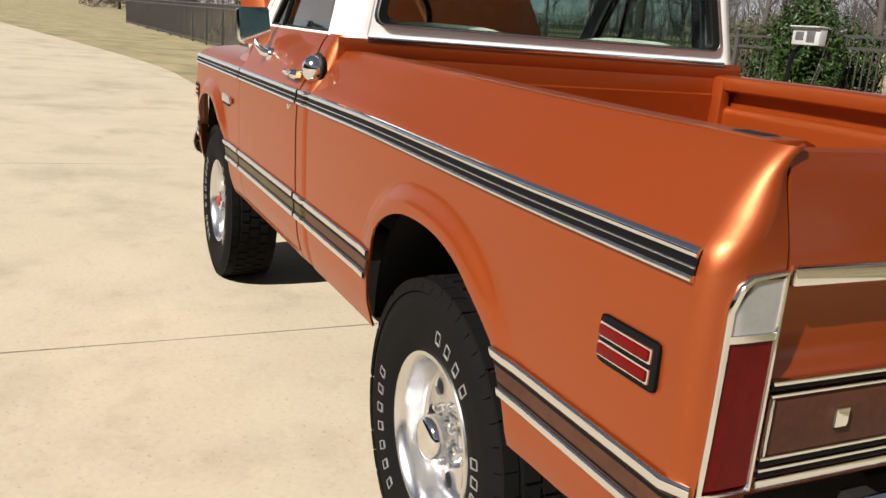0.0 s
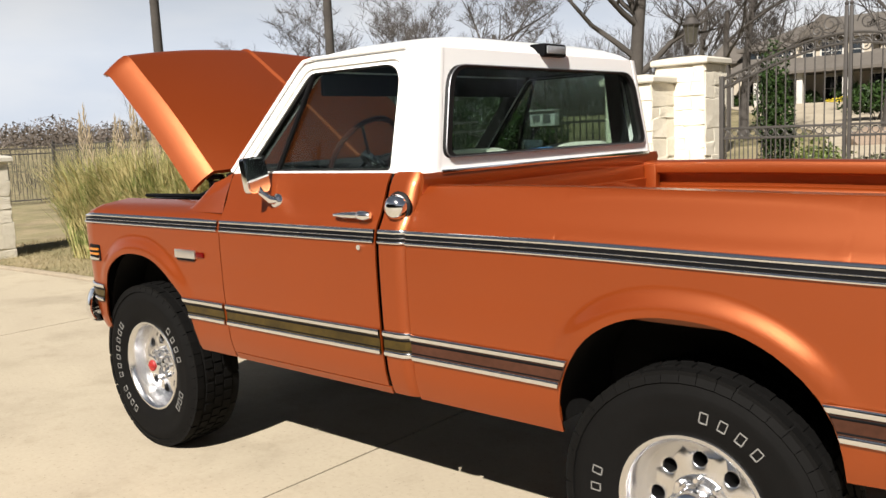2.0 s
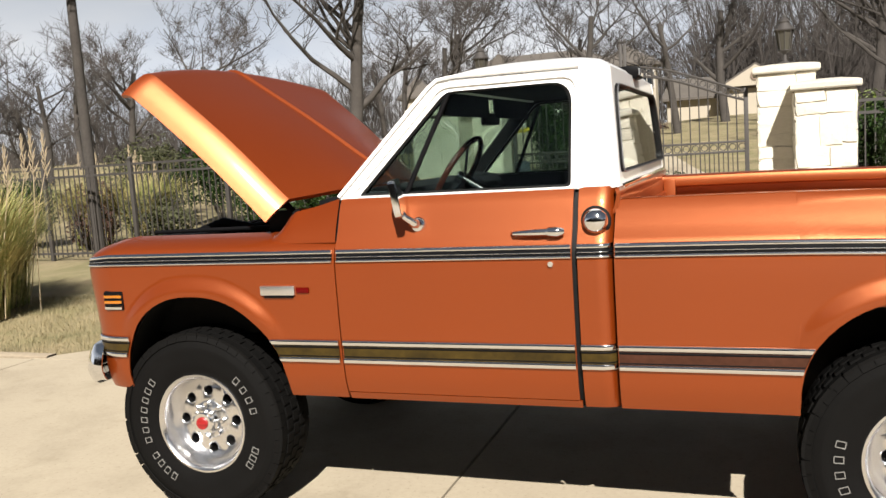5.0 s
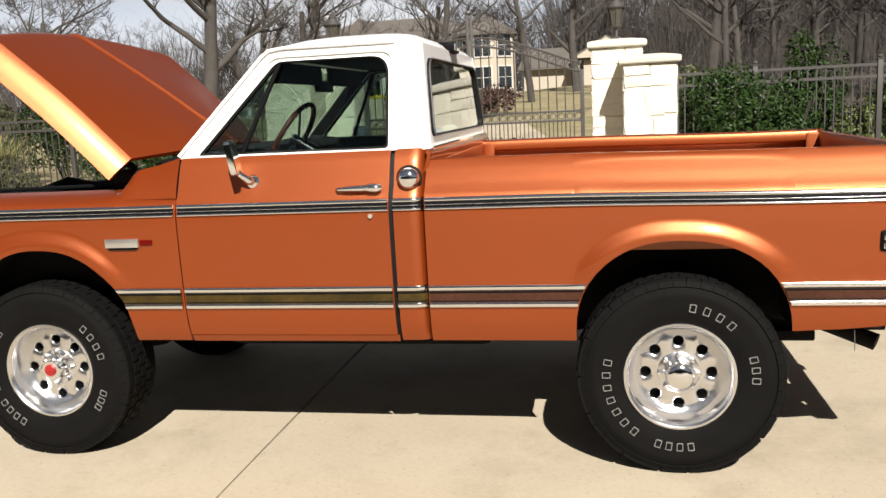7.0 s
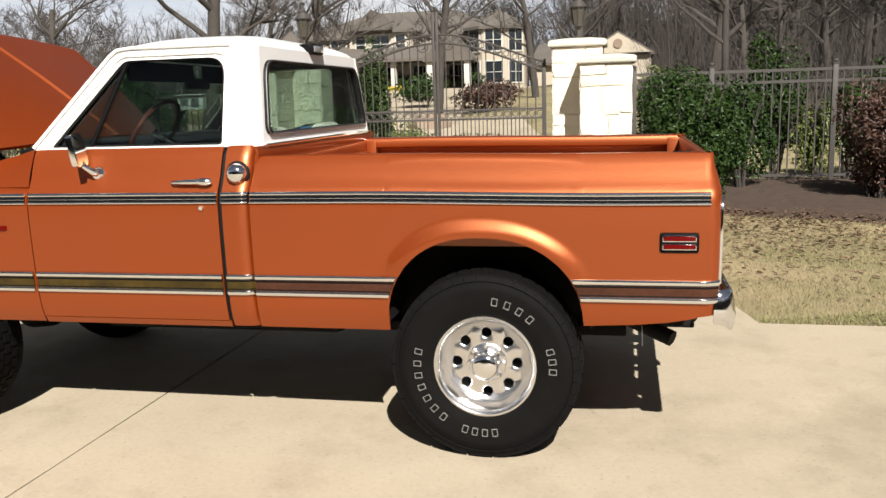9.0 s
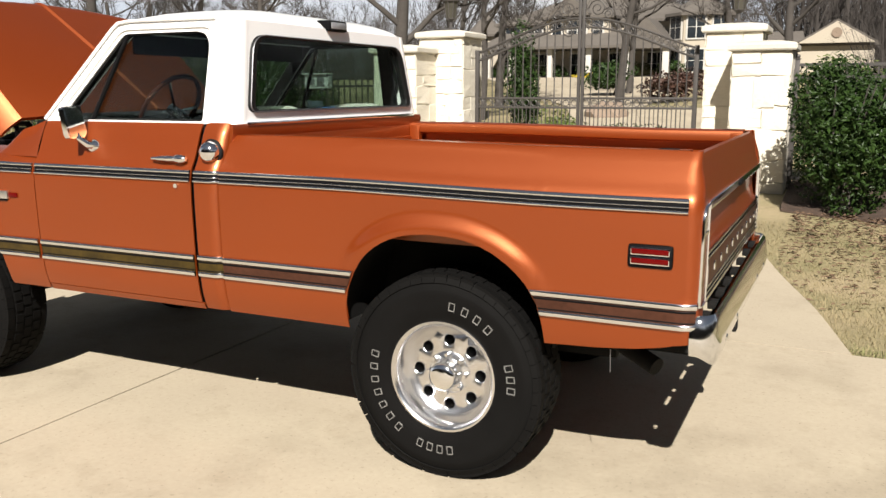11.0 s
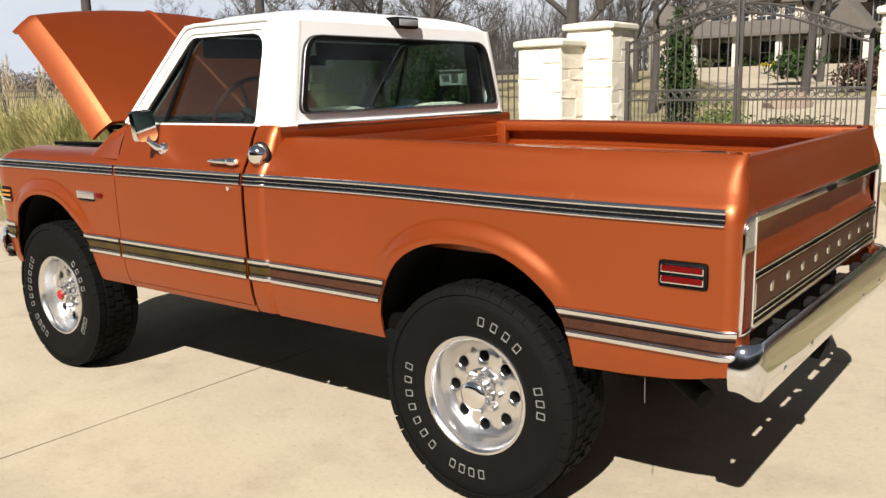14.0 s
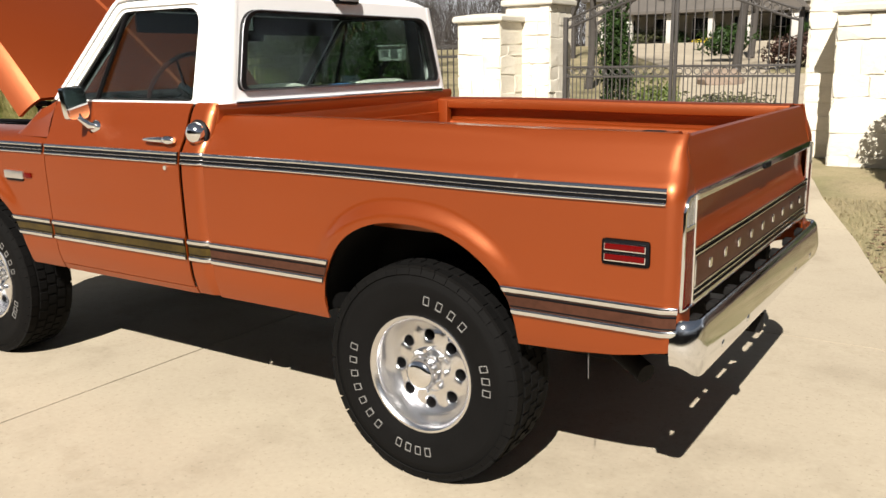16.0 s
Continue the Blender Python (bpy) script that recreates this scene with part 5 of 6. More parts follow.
def lantern(x, y, z):
    l_ = thing("lantern", "dark iron lantern on a stone pillar", "lantern", "pillar lanterns")
    bm = bmesh.new()
    lathe(bm, [(0.0, 0), (0.09, 0), (0.09, 0.02), (0.03, 0.05), (0.022, 0.14), (0.05, 0.17), (0.085, 0.19), (0.085, 0.20), (0, 0.20)], 16, "z", (x, y, z))
    part("stem", bm, IRON, l_)
    bm = bmesh.new()
    lathe(bm, [(0.075, 0.20), (0.115, 0.46), (0.0, 0.46)], 8, "z", (x, y, z))
    part("glazing", bm, LAMPGLASS, l_, "dull lantern glass", smooth=0)
    bm = bmesh.new()
    for i in range(8):
        a = 2 * math.pi * i / 8
        tube(bm, [(x + 0.078 * math.cos(a), y + 0.078 * math.sin(a), z + 0.2), (x + 0.118 * math.cos(a), y + 0.118 * math.sin(a), z + 0.46)], 0.008, 5)
    part("ribs", bm, IRON, l_)
    bm = bmesh.new()
    lathe(bm, [(0.135, 0.455), (0.14, 0.47), (0.09, 0.53), (0.07, 0.56), (0.075, 0.58), (0.04, 0.62), (0.015, 0.64), (0.018, 0.67), (0.0, 0.70)], 16, "z", (x, y, z))
    part("roof", bm, IRON, l_)


PILLARS = ((-0.10, 8.80, 0.72, 2.43, "tall pale limestone gate pillar", 1, True), (0.33, 8.08, 0.70, 2.15, "shorter pale limestone pillar beside the gate", 2, False), (-4.50, 8.85, 0.74, 2.47, "tall pale limestone gate pillar", 3, True), (-4.96, 8.15, 0.72, 2.22, "shorter pale limestone pillar beside the gate", 4, False))
pillars = [pillar(*p_[:6]) for p_ in PILLARS]
for p_ in PILLARS:
    if p_[6]:
        lantern(p_[0], p_[1], p_[3] + 0.005)

# mailbox pillar beside the road
mail, mz = pillar(-12.55, 1.76, 0.80, 1.50, "rough limestone mailbox pillar beside the road", 5, name="mailbox_pillar")


def arch_door(parent, x, y, z, w, h):
    bm = bmesh.new()
    pts = [(-w / 2, 0), (w / 2, 0), (w / 2, h * 0.6)] + [(w / 2 * math.cos(a), h * 0.6 + h * 0.4 * math.sin(a)) for a in np.linspace(0.3, math.pi - 0.3, 7)] + [(-w / 2, h * 0.6)]
    vs = [bm.verts.new((x + u, y, z + v)) for u, v in pts]
    f = bm.faces.new(vs)
    r = bmesh.ops.extrude_face_region(bm, geom=[f])
    bmesh.ops.translate(bm, vec=(0, -0.03, 0), verts=[v for v in r["geom"] if isinstance(v, bmesh.types.BMVert)])
    bmesh.ops.recalc_face_normals(bm, faces=bm.faces)
    part("mailbox_door", bm, BLACK, parent, "black arched mailbox door", smooth=30)


arch_door(mail, -12.55, 1.34, 1.02, 0.30, 0.26)
arch_door(mail, -12.55, 1.34, 0.62, 0.30, 0.26)


# ---- iron gate and fences ----
def wrought(name, label, category, group=""):
    return thing(name, label, category, group)


GATE_Y, GX0, GX1 = 8.72, -3.98, -0.62
GM = (GX0 + GX1) / 2
for leaf in (0, 1):
    gt = wrought("gate_leaf", "black wrought iron gate leaf with arched top", "gate", "double gate")
    xa, xb = (GX0, GM - 0.03) if leaf == 0 else (GM + 0.03, GX1)
    sgn = 1 if leaf == 0 else -1
    z0 = 0.34
    arch = lambda x: 2.12 + 0.47 * math.sin(math.pi / 2 * (1 - abs(x - GM) / (GM - GX0)) ** 1.15)
    hinge_x, lock_x = (xa, xb) if leaf == 0 else (xb, xa)
    part("stile", boxed(hinge_x - 0.03, hinge_x + 0.03, GATE_Y - 0.03, GATE_Y + 0.03, z0 - 0.05, 2.16, 0.004), IRON, gt)
    part("stile", boxed(lock_x - 0.022, lock_x + 0.022, GATE_Y - 0.022, GATE_Y + 0.022, z0 - 0.05, 2.93, 0.004), IRON, gt)
    for off in (0.0, -0.13):
        bm = bmesh.new()
        tube(bm, [(x, GATE_Y, arch(x) + off) for x in np.linspace(xa, xb, 16)], 0.017, 6)
        part("arched_rail", bm, IRON, gt)
    for z in (z0 + 0.04, 1.28, 1.42):
        part("rail", boxed(xa, xb, GATE_Y - 0.016, GATE_Y + 0.016, z - 0.016, z + 0.016, 0.003), IRON, gt)
    n = 13
    for i in range(1, n):
        x = xa + (xb - xa) * i / n
        bm = bmesh.new()
        tube(bm, [(x, GATE_Y, z0), (x, GATE_Y, arch(x))], 0.0095, 5)
        part("bar", bm, IRON, gt)
        xm = x - (xb - xa) / n / 2
        bm = bmesh.new()
        tube(bm, [(xm, GATE_Y, z0), (xm, GATE_Y, 1.28)], 0.007, 5)
        part("short_bar", bm, IRON, gt)
    for i in range(n):
        x = xa + (xb - xa) * (i + 0.5) / n
        bm = bmesh.new()
        tube(bm, [(x + 0.045 * math.cos(a), GATE_Y, 1.35 + 0.045 * math.sin(a)) for a in np.linspace(0, 2 * math.pi, 13)], 0.007, 5, caps=False)
        part("ring", bm, IRON, gt)
        bm = bmesh.new()
        zc = arch(x) - 0.065
        tube(bm, [(x + 0.04 * math.cos(a), GATE_Y, zc + 0.04 * math.sin(a)) for a in np.linspace(0, 2 * math.pi, 11)], 0.007, 5, caps=False)
        part("ring", bm, IRON, gt)
    # scrolls beside the lock post
    for cx, cz, r in ((0.20, 2.72, 0.13), (0.36, 2.64, 0.09), (0.17, 2.42, 0.10)):
        bm = bmesh.new()
        pts = []
        for k in np.linspace(0, 1, 26):
            a = k * 3.6 * math.pi + (0 if leaf else math.pi)
            rr = r * (1 - 0.8 * k)
            pts.append((lock_x - sgn * cx + sgn * rr * math.cos(a), GATE_Y, cz + rr * math.sin(a)))
        tube(bm, pts, 0.009, 5)
        part("scroll", bm, IRON, gt)
    bm = bmesh.new()
    lathe(bm, [(0, 2.93), (0.025, 2.94), (0.03, 2.965), (0.012, 2.985), (0.0, 3.03)], 10, "z", (lock_x, GATE_Y, 0))
    part("finial", bm, IRON, gt)


def fence(x0, x1, y0, y1, posts, z_of, h, name="iron_fence", label="black iron picket fence"):
    """Panels between posts along a straight line."""
    f = wrought(name, label, "fence", "boundary fence")
    length = math.hypot(x1 - x0, y1 - y0)
    at = lambda s: (x0 + (x1 - x0) * s / length, y0 + (y1 - y0) * s / length)
    picket = None
    for s in posts:
        x, y = at(s)
        bm = boxed(x - 0.035, x + 0.035, y - 0.035, y + 0.035, z_of(x, y) - 0.05, z_of(x, y) + h + 0.07, 0.004)
        box(bm, x - 0.045, x + 0.045, y - 0.045, y + 0.045, z_of(x, y) + h + 0.07, z_of(x, y) + h + 0.085)
        lathe(bm, [(0, 0.13), (0.03, 0.12), (0.038, 0.10), (0.03, 0.08), (0, 0.07)], 8, "z", (x, y, z_of(x, y) + h + 0.01))
        part("post", bm, IRON, f)
    ang = math.atan2(y1 - y0, x1 - x0)
    for sa, sb in zip(posts, posts[1:]):
        (xa, ya), (xb, yb) = at(sa), at(sb)
        za = (z_of(xa, ya) + z_of(xb, yb)) / 2
        turn = Matrix.Translation((xa, ya, za)) @ Matrix.Rotation(ang, 4, "Z")
        for z in (0.10, h - 0.16, h):
            bm = boxed(0, sb - sa, -0.016, 0.016, z - 0.02, z + 0.02)
            bmesh.ops.transform(bm, matrix=turn, verts=bm.verts)
            part("rail", bm, IRON, f)
        n = max(2, int(round((sb - sa) / 0.115)))
        for i in range(1, n):
            if picket is None:
                picket = part("picket", boxed(-0.008, 0.008, -0.008, 0.008, 0.03, h), IRON, f, smooth=0)
                picket.matrix_basis = turn @ pose((sb - sa) * i / n, 0, 0)
            else:
                again(picket, turn @ pose((sb - sa) * i / n, 0, 0), f)
    return f


fence(0.70, 14, 8.30, 8.9, [0.02, 1.1, 2.76, 4.42, 6.1, 7.8, 9.5, 11.2], gz, 1.58)
fence(-5.35, -24.2, 8.25, 8.45, [0.02, 1.6, 3.6, 5.6, 7.6, 9.6, 11.6, 13.6, 15.6, 17.4, 18.85], gz, 1.68)
fence(-24.2, -25.6, 8.45, 4.6, [0.02, 2.05, 4.09], gz, 1.6)
fence(-25.6, -62, 4.6, 3.7, [0.0, 3, 6, 9, 12, 15, 18, 22, 26, 30, 36], gz, 1.6)
# leaf-strewn floor under the wood
bm = bmesh.new()
grid(bm, [[(x, y, gz(x, y) + 0.02) for y in np.linspace(17 + 1.2 * math.sin(x * 0.7), 100, 30)] for x in np.linspace(1.5, 70, 24)])
bmesh.ops.recalc_face_normals(bm, faces=bm.faces)
tagged(part("woodland_floor", bm, FOREST, None, smooth=60), "brown leaf litter under the bare wood", "woodland floor", kind="structure")


# ---- plants ----
def leaf_cloud(n, centre, radii, size, seed, fill=0.55, lumps=9, flat=0.0):
    """Small folded leaves in an uneven crown made of lumps. Returns vertex and face lists."""
    r = np.random.RandomState(seed)
    lump_c = []
    for i in range(lumps):
        d = r.normal(size=3)
        d /= np.linalg.norm(d)
        lump_c.append((d * r.uniform(0.25, 0.62), r.uniform(0.38, 0.62)))
    verts, faces = [], []
    for i in range(n):
        c, rad = lump_c[r.randint(lumps)]
        d = r.normal(size=3)
        d /= np.linalg.norm(d)
        p = (c + d * rad * r.uniform(fill, 1.0) ** 0.5) * np.array(radii) + np.array(centre)
        if p[2] < centre[2] - radii[2] * 0.98:
            continue
        out = d * 0.8 + r.normal(size=3) * 0.6 + np.array((0, 0, 0.35))
        out /= np.linalg.norm(out)
        a = np.cross(out, r.normal(size=3))
        a /= np.linalg.norm(a)
        b = np.cross(out, a)
        s = size * r.uniform(0.6, 1.3)
        k = len(verts)
        tip, base = p + a * s, p - a * s
        verts += [base, p + b * s * 0.42 - out * s * 0.12, tip, p - b * s * 0.42 - out * s * 0.12, p + out * s * 0.10]
        faces += [(k, k + 1, k + 4), (k + 1, k + 2, k + 4), (k + 2, k + 3, k + 4), (k + 3, k, k + 4)]
    return verts, faces


def from_lists(name, verts, faces, material, parent, label="", smooth=False):
    me = bpy.data.meshes.new(name)
    me.from_pydata([tuple(v) for v in verts], [], faces)
    me.materials.append(material)
    if smooth:
        me.shade_smooth()
    ob = new(name, me)
    ob.parent = parent
    if label:
        ob["label"] = label
    return ob


def shrub(x, y, rx, ry, h, material, n, size, seed, label, name="shrub", zc=0.52, group="", lumps=11):
    s = thing(name, label, "shrub", group)
    z0 = gz(x, y)
    v, f = leaf_cloud(n, (x, y, z0 + h * zc), (rx, ry, h * 0.52), size, seed, lumps=lumps)
    from_lists("crown", v, f, material, s)
    bm = bmesh.new()
    rnd = random.Random(seed)
    for i in range(9):
        a = rnd.uniform(0, 6.28)
        tube(bm, [(x + 0.05 * math.cos(a), y + 0.05 * math.sin(a), z0 - 0.05), (x + rx * 0.3 * math.cos(a), y + ry * 0.3 * math.sin(a), z0 + h * 0.35), (x + rx * 0.6 * math.cos(a + 0.3), y + ry * 0.6 * math.sin(a + 0.3), z0 + h * 0.75)], [0.022, 0.016, 0.006], 5)
    part("branchwork", bm, BARK, s)
    return s


shrub(1.38, 6.55, 0.78, 0.66, 1.86, LEAF, 13500, 0.035, 1, "dense dark green holly shrub in the mulch bed", group="holly shrubs", zc=0.47, lumps=16)
shrub(2.85, 9.35, 0.6, 0.5, 2.35, LEAF, 4600, 0.042, 2, "glossy dark green holly shrub behind the fence", group="holly shrubs")
shrub(1.30, 9.75, 0.55, 0.5, 2.0, LEAF_Y, 2600, 0.042, 3, "yellow-green shrub behind the fence")
shrub(2.15, 7.65, 0.55, 0.45, 1.55, LEAF, 3600, 0.040, 21, "dark green holly shrub against the fence", group="holly shrubs")
shrub(1.25, 9.15, 0.6, 0.45, 1.75, LEAF, 3600, 0.042, 63, "glossy dark green holly shrub behind the fence", group="holly shrubs")
shrub(2.05, 9.2, 0.65, 0.45, 1.8, LEAF, 3600, 0.042, 64, "glossy dark green holly shrub behind the fence", group="holly shrubs")
shrub(3.62, 6.75, 0.75, 0.6, 1.5, LEAF_R, 7000, 0.034, 4, "russet winter shrub in the mulch bed")
shrub(3.35, 8.95, 0.4, 0.3, 1.25, LEAF_Y, 1500, 0.040, 65, "yellow-green shrub against the fence")
shrub(3.9, 9.3, 0.5, 0.4, 1.5, LEAF, 2400, 0.042, 66, "dark green holly shrub behind the fence", group="holly shrubs")
shrub(5.2, 6.9, 0.7, 0.6, 1.5, LEAF_R, 3200, 0.036, 5, "russet winter shrub in the mulch bed")
shrub(4.7, 9.6, 0.8, 0.6, 1.9, LEAF, 3000, 0.045, 6, "glossy dark green holly shrub behind the fence", group="holly shrubs")
shrub(-3.75, 10.1, 0.42, 0.42, 2.3, LEAF, 3600, 0.040, 7, "tall dark green shrub inside the gate")
shrub(-6.85, 7.5, 0.66, 0.6, 2.40, LEAF, 6000, 0.042, 8, "dense dark green holly shrub beside the pillar", group="holly shrubs")
shrub(-7.3, 9.1, 0.8, 0.6, 2.0, LEAF, 3600, 0.045, 22, "dark green shrub along the fence")
shrub(-9.4, 10.2, 1.0, 0.8, 1.6, LEAF, 3200, 0.045, 9, "dark green shrub behind the fence")
shrub(-7.8, 9.7, 0.9, 0.7, 1.25, LEAF_R, 2600, 0.04, 10, "russet shrub behind the fence")
shrub(-11.6, 9.8, 0.9, 0.7, 1.3, LEAF_J, 2600, 0.045, 23, "grey olive shrub behind the fence")
shrub(-13.6, 10.0, 1.0, 0.7, 1.4, LEAF_R, 2600, 0.045, 24, "russet shrub behind the fence")
shrub(-15.6, 10.4, 1.1, 0.8, 1.7, LEAF, 2800, 0.05, 25, "dark green shrub behind the fence")
shrub(-18.4, 10.2, 1.2, 0.8, 1.6, LEAF_R, 2600, 0.05, 26, "russet shrub behind the fence")
shrub(-21.5, 10.6, 1.3, 0.8, 1.8, LEAF_J, 2600, 0.055, 27, "olive shrub behind the fence")
shrub(-13.4, 14.6, 1.5, 1.1, 2.9, LEAF, 4200, 0.06, 61, "dark evergreen shrub on the lawn")
shrub(-16.0, 15.2, 1.3, 1.1, 2.5, LEAF_J, 3600, 0.06, 62, "olive green conifer shrub on the lawn")
shrub(-17.8, 17.5, 1.5, 1.3, 2.6, LEAF_J, 3200, 0.07, 11, "olive green conifer shrub behind the fence")
shrub(-2.6, 12.6, 0.9, 0.7, 0.75, LEAF_J, 1800, 0.045, 12, "low olive shrub inside the gate")
shrub(-3.6, 11.6, 0.7, 0.6, 0.9, LEAF_Y, 1800, 0.045, 13, "low yellow-green shrub inside the gate")
shrub(-6.0, 36, 2.2, 1.5, 1.7, LEAF_R, 1600, 0.12, 14, "russet shrub beside the forecourt")
shrub(-10.0, 41, 2.0, 1.5, 1.8, LEAF, 1500, 0.12, 15, "dark shrub beside the forecourt")
for i, (x, w) in enumerate(((-30, 2.2), (-26.4, 2.4), (-23.5, 1.8), (-19.5, 2.4), (-15.5, 1.8), (-12.6, 2.0))):
    shrub(x, 72.6, w, 1.0, 1.3 + 0.3 * (i % 2), (LEAF, LEAF_J, LEAF)[i % 3], 700, 0.16, 30 + i, "clipped dark shrub in front of the house", group="house shrubs")
bed = thing("flower_bed", "bright yellow flower bed before the house", "flowers", kind="stuff")
v, f = leaf_cloud(700, (-19.6, 69.5, gz(-19.6, 69.5) + 0.15), (1.6, 0.8, 0.35), 0.12, 77, lumps=6)
from_lists("blossom", v, f, FLOWER, bed)
rk = part("boulder", bmesh.new(), ROCK, None)
bm = bmesh.new()
bmesh.ops.create_icosphere(bm, subdivisions=3, radius=1.0)
for v_ in bm.verts:
    v_.co = Vector((v_.co.x * 0.8, v_.co.y * 0.6, v_.co.z * 0.5)) * (1 + 0.25 * noise.noise(v_.co * 1.7))
bmesh.ops.transform(bm, matrix=Matrix.Translation((-6.2, 25.5, gz(-6.2, 25.5) + 0.2)), verts=bm.verts)
rk.data = mesh_of("boulder", bm, ROCK, 30)
tagged(rk, "large tan boulder beyond the gate", "boulder")
o = copy_thing(rk, pose(-11.5, 3.5, -0.2))
o = copy_thing(rk, Matrix.Translation((9.0, 10, 0.5)))


def blades(n, spots, length, width, seed, lean=0.5, spread=0.15):
    """Long bent blades from tufts; each of two quads and a tip."""
    r = np.random.RandomState(seed)
    verts, faces = [], []
    for i in range(n):
        cx, cy, rad = spots[r.randint(len(spots))]
        a, q = r.uniform(0, 6.283), rad * math.sqrt(r.uniform(0, 1))
        x, y = cx + q * math.cos(a) * 0.6, cy + q * math.sin(a) * 0.6
        b = a + r.normal() * 0.7
        L = length * r.uniform(0.55, 1.15)
        ln = lean * r.uniform(0.3, 1.2)
        dx, dy = math.cos(b), math.sin(b)
        wx, wy = -dy * width, dx * width
        z0 = gz(x, y) - 0.02
        k = len(verts)
        for t, w in ((0, 1.0), (0.4, 0.9), (0.75, 0.6)):
            out, up = L * ln * t**1.8, L * (t - 0.30 * ln * t**2.5)
            verts += [(x + dx * out - wx * w, y + dy * out - wy * w, z0 + up), (x + dx * out + wx * w, y + dy * out + wy * w, z0 + up)]
        verts.append((x + dx * L * ln, y + dy * L * ln, z0 + L * (1 - 0.36 * ln)))
        faces += [(k, k + 1, k + 3, k + 2), (k + 2, k + 3, k + 5, k + 4), (k + 4, k + 5, k + 6)]
    return verts, faces


for i, (x, y, s) in enumerate(((-8.9, 3.05, 0.55), (-9.5, 2.85, 0.6), (-10.15, 3.05, 0.65), (-10.85, 2.8, 0.6), (-10.4, 3.75, 0.7), (-9.5, 3.8, 0.7), (-12.2, 10.2, 0.6), (-13.8, 10.4, 0.6))):
    tuft = thing("pampas_grass", "tall straw and green ornamental grass clump", "ornamental grass", "ornamental grasses", m=None)
    v, f = blades(1500, [(x, y, s), (x + 0.2, y - 0.1, s * 0.5), (x - 0.25, y + 0.1, s * 0.5)], 1.62, 0.0065, 100 + i, 0.55)
    from_lists("foliage", v, f, BLADE, tuft)
    r = np.random.RandomState(200 + i)
    for k in range(5):
        px, py = x + r.uniform(-0.6, 0.6), y + r.uniform(-0.5, 0.5)
        tx, ty = px + r.uniform(-0.3, 0.3), py + r.uniform(-0.3, 0.3)
        h = r.uniform(1.7, 2.1)
        bm = bmesh.new()
        tube(bm, [(px, py, 0), ((px + tx) / 2, (py + ty) / 2, h * 0.5), (tx, ty, h * 0.8)], 0.005, 4)
        for q_ in range(16):
            z_ = h * (0.76 + 0.24 * q_ / 16)
            an = q_ * 2.4
            w_ = 0.05 * (1 - q_ / 18)
            tube(bm, [(tx, ty, z_ - 0.03), (tx + w_ * math.cos(an), ty + w_ * math.sin(an), z_ + 0.05), (tx + 0.03 + w_ * 1.2 * math.cos(an), ty + w_ * 1.2 * math.sin(an), z_ + 0.11)], [0.004, 0.007, 0.001], 4)
        part("plume", bm, PLUME, tuft, "pale feathery plume")

# entry call box on a bent post beside the drive
call_box = thing("call_box", "grey entry keypad box on a dark gooseneck post", "intercom")
cb_z = gz(-4.75, 5.0)
bm = bmesh.new()
tube(bm, [(-4.76, 5.06, cb_z - 0.05), (-4.76, 5.06, 1.28), (-4.755, 5.06, 1.38), (-4.72, 5.06, 1.48), (-4.64, 5.06, 1.57), (-4.54, 5.06, 1.63)], 0.024, 10)
part("post", bm, BLACK, call_box, "dark bent steel post")
part("base_plate", boxed(-4.85, -4.67, 4.97, 5.15, cb_z - 0.03, cb_z + 0.015, 0.004), BLACK, call_box)
head = part("housing", boxed(-4.685, -4.345, 4.955, 5.055, 1.565, 1.735, 0.012), CALLBOX, call_box, "pale grey weathered metal housing")
part("visor", boxed(-4.695, -4.335, 4.915, 5.055, 1.733, 1.747, 0.004), CALLBOX, head)
part("keypad", boxed(-4.50, -4.40, 4.948, 4.957, 1.595, 1.705, 0.004), STEEL, head, "darker keypad panel")
part("speaker_grille", boxed(-4.64, -4.54, 4.949, 4.957, 1.61, 1.69, 0.004), STEEL, head, "dull speaker grille")

# short dry grass along the near lawns
r = np.random.RandomState(9)
verts, faces = [], []


def short_grass(n, x0, x1, y0, y1, keep, h):
    for i in range(n):
        x, y = r.uniform(x0, x1), r.uniform(y0, y1)
        if not keep(x, y):
            continue
        a = r.uniform(0, 6.283)
        L, w = h * r.uniform(0.4, 1.2), 0.0024
        dx, dy = math.cos(a), math.sin(a)
        ln = r.uniform(0.3, 1.3)
        z = gz(x, y) - 0.035
        k = len(verts)
        verts.extend([(x - dy * w, y + dx * w, z), (x + dy * w, y - dx * w, z), (x + dx * L * ln, y + dy * L * ln, z + L)])
        faces.append((k, k + 1, k + 2))


short_grass(75000, 0.2, 9, 1.40, 5.9, lambda x, y: x > lerp_table(RIGHT_X, y) + 0.01 and y > lerp_table(EDGE, x) + 0.01, 0.042)
short_grass(30000, -14, -5, 1.6, 4.6, lambda x, y: x < lerp_table(LEFT_X, y) - 0.03 and y > lerp_table(EDGE, x) + 0.13, 0.06)
tagged(from_lists("lawn_grass", verts, faces, GRASSB, None), "short dry straw-coloured lawn grass", "grass", kind="stuff")
# a greener strip where the lawn meets the concrete
verts, faces = [], []
short_grass(26000, 0.8, 9, 1.45, 2.25, lambda x, y: x > lerp_table(RIGHT_X, y) + 0.01 and y > 1.5 and noise.noise((x * 1.3, y * 1.3, 2)) > (y - 1.75) * 1.6, 0.05)
tagged(from_lists("green_grass", verts, faces, GRASSG, None), "sparse pale green grass along the concrete", "grass", kind="stuff")
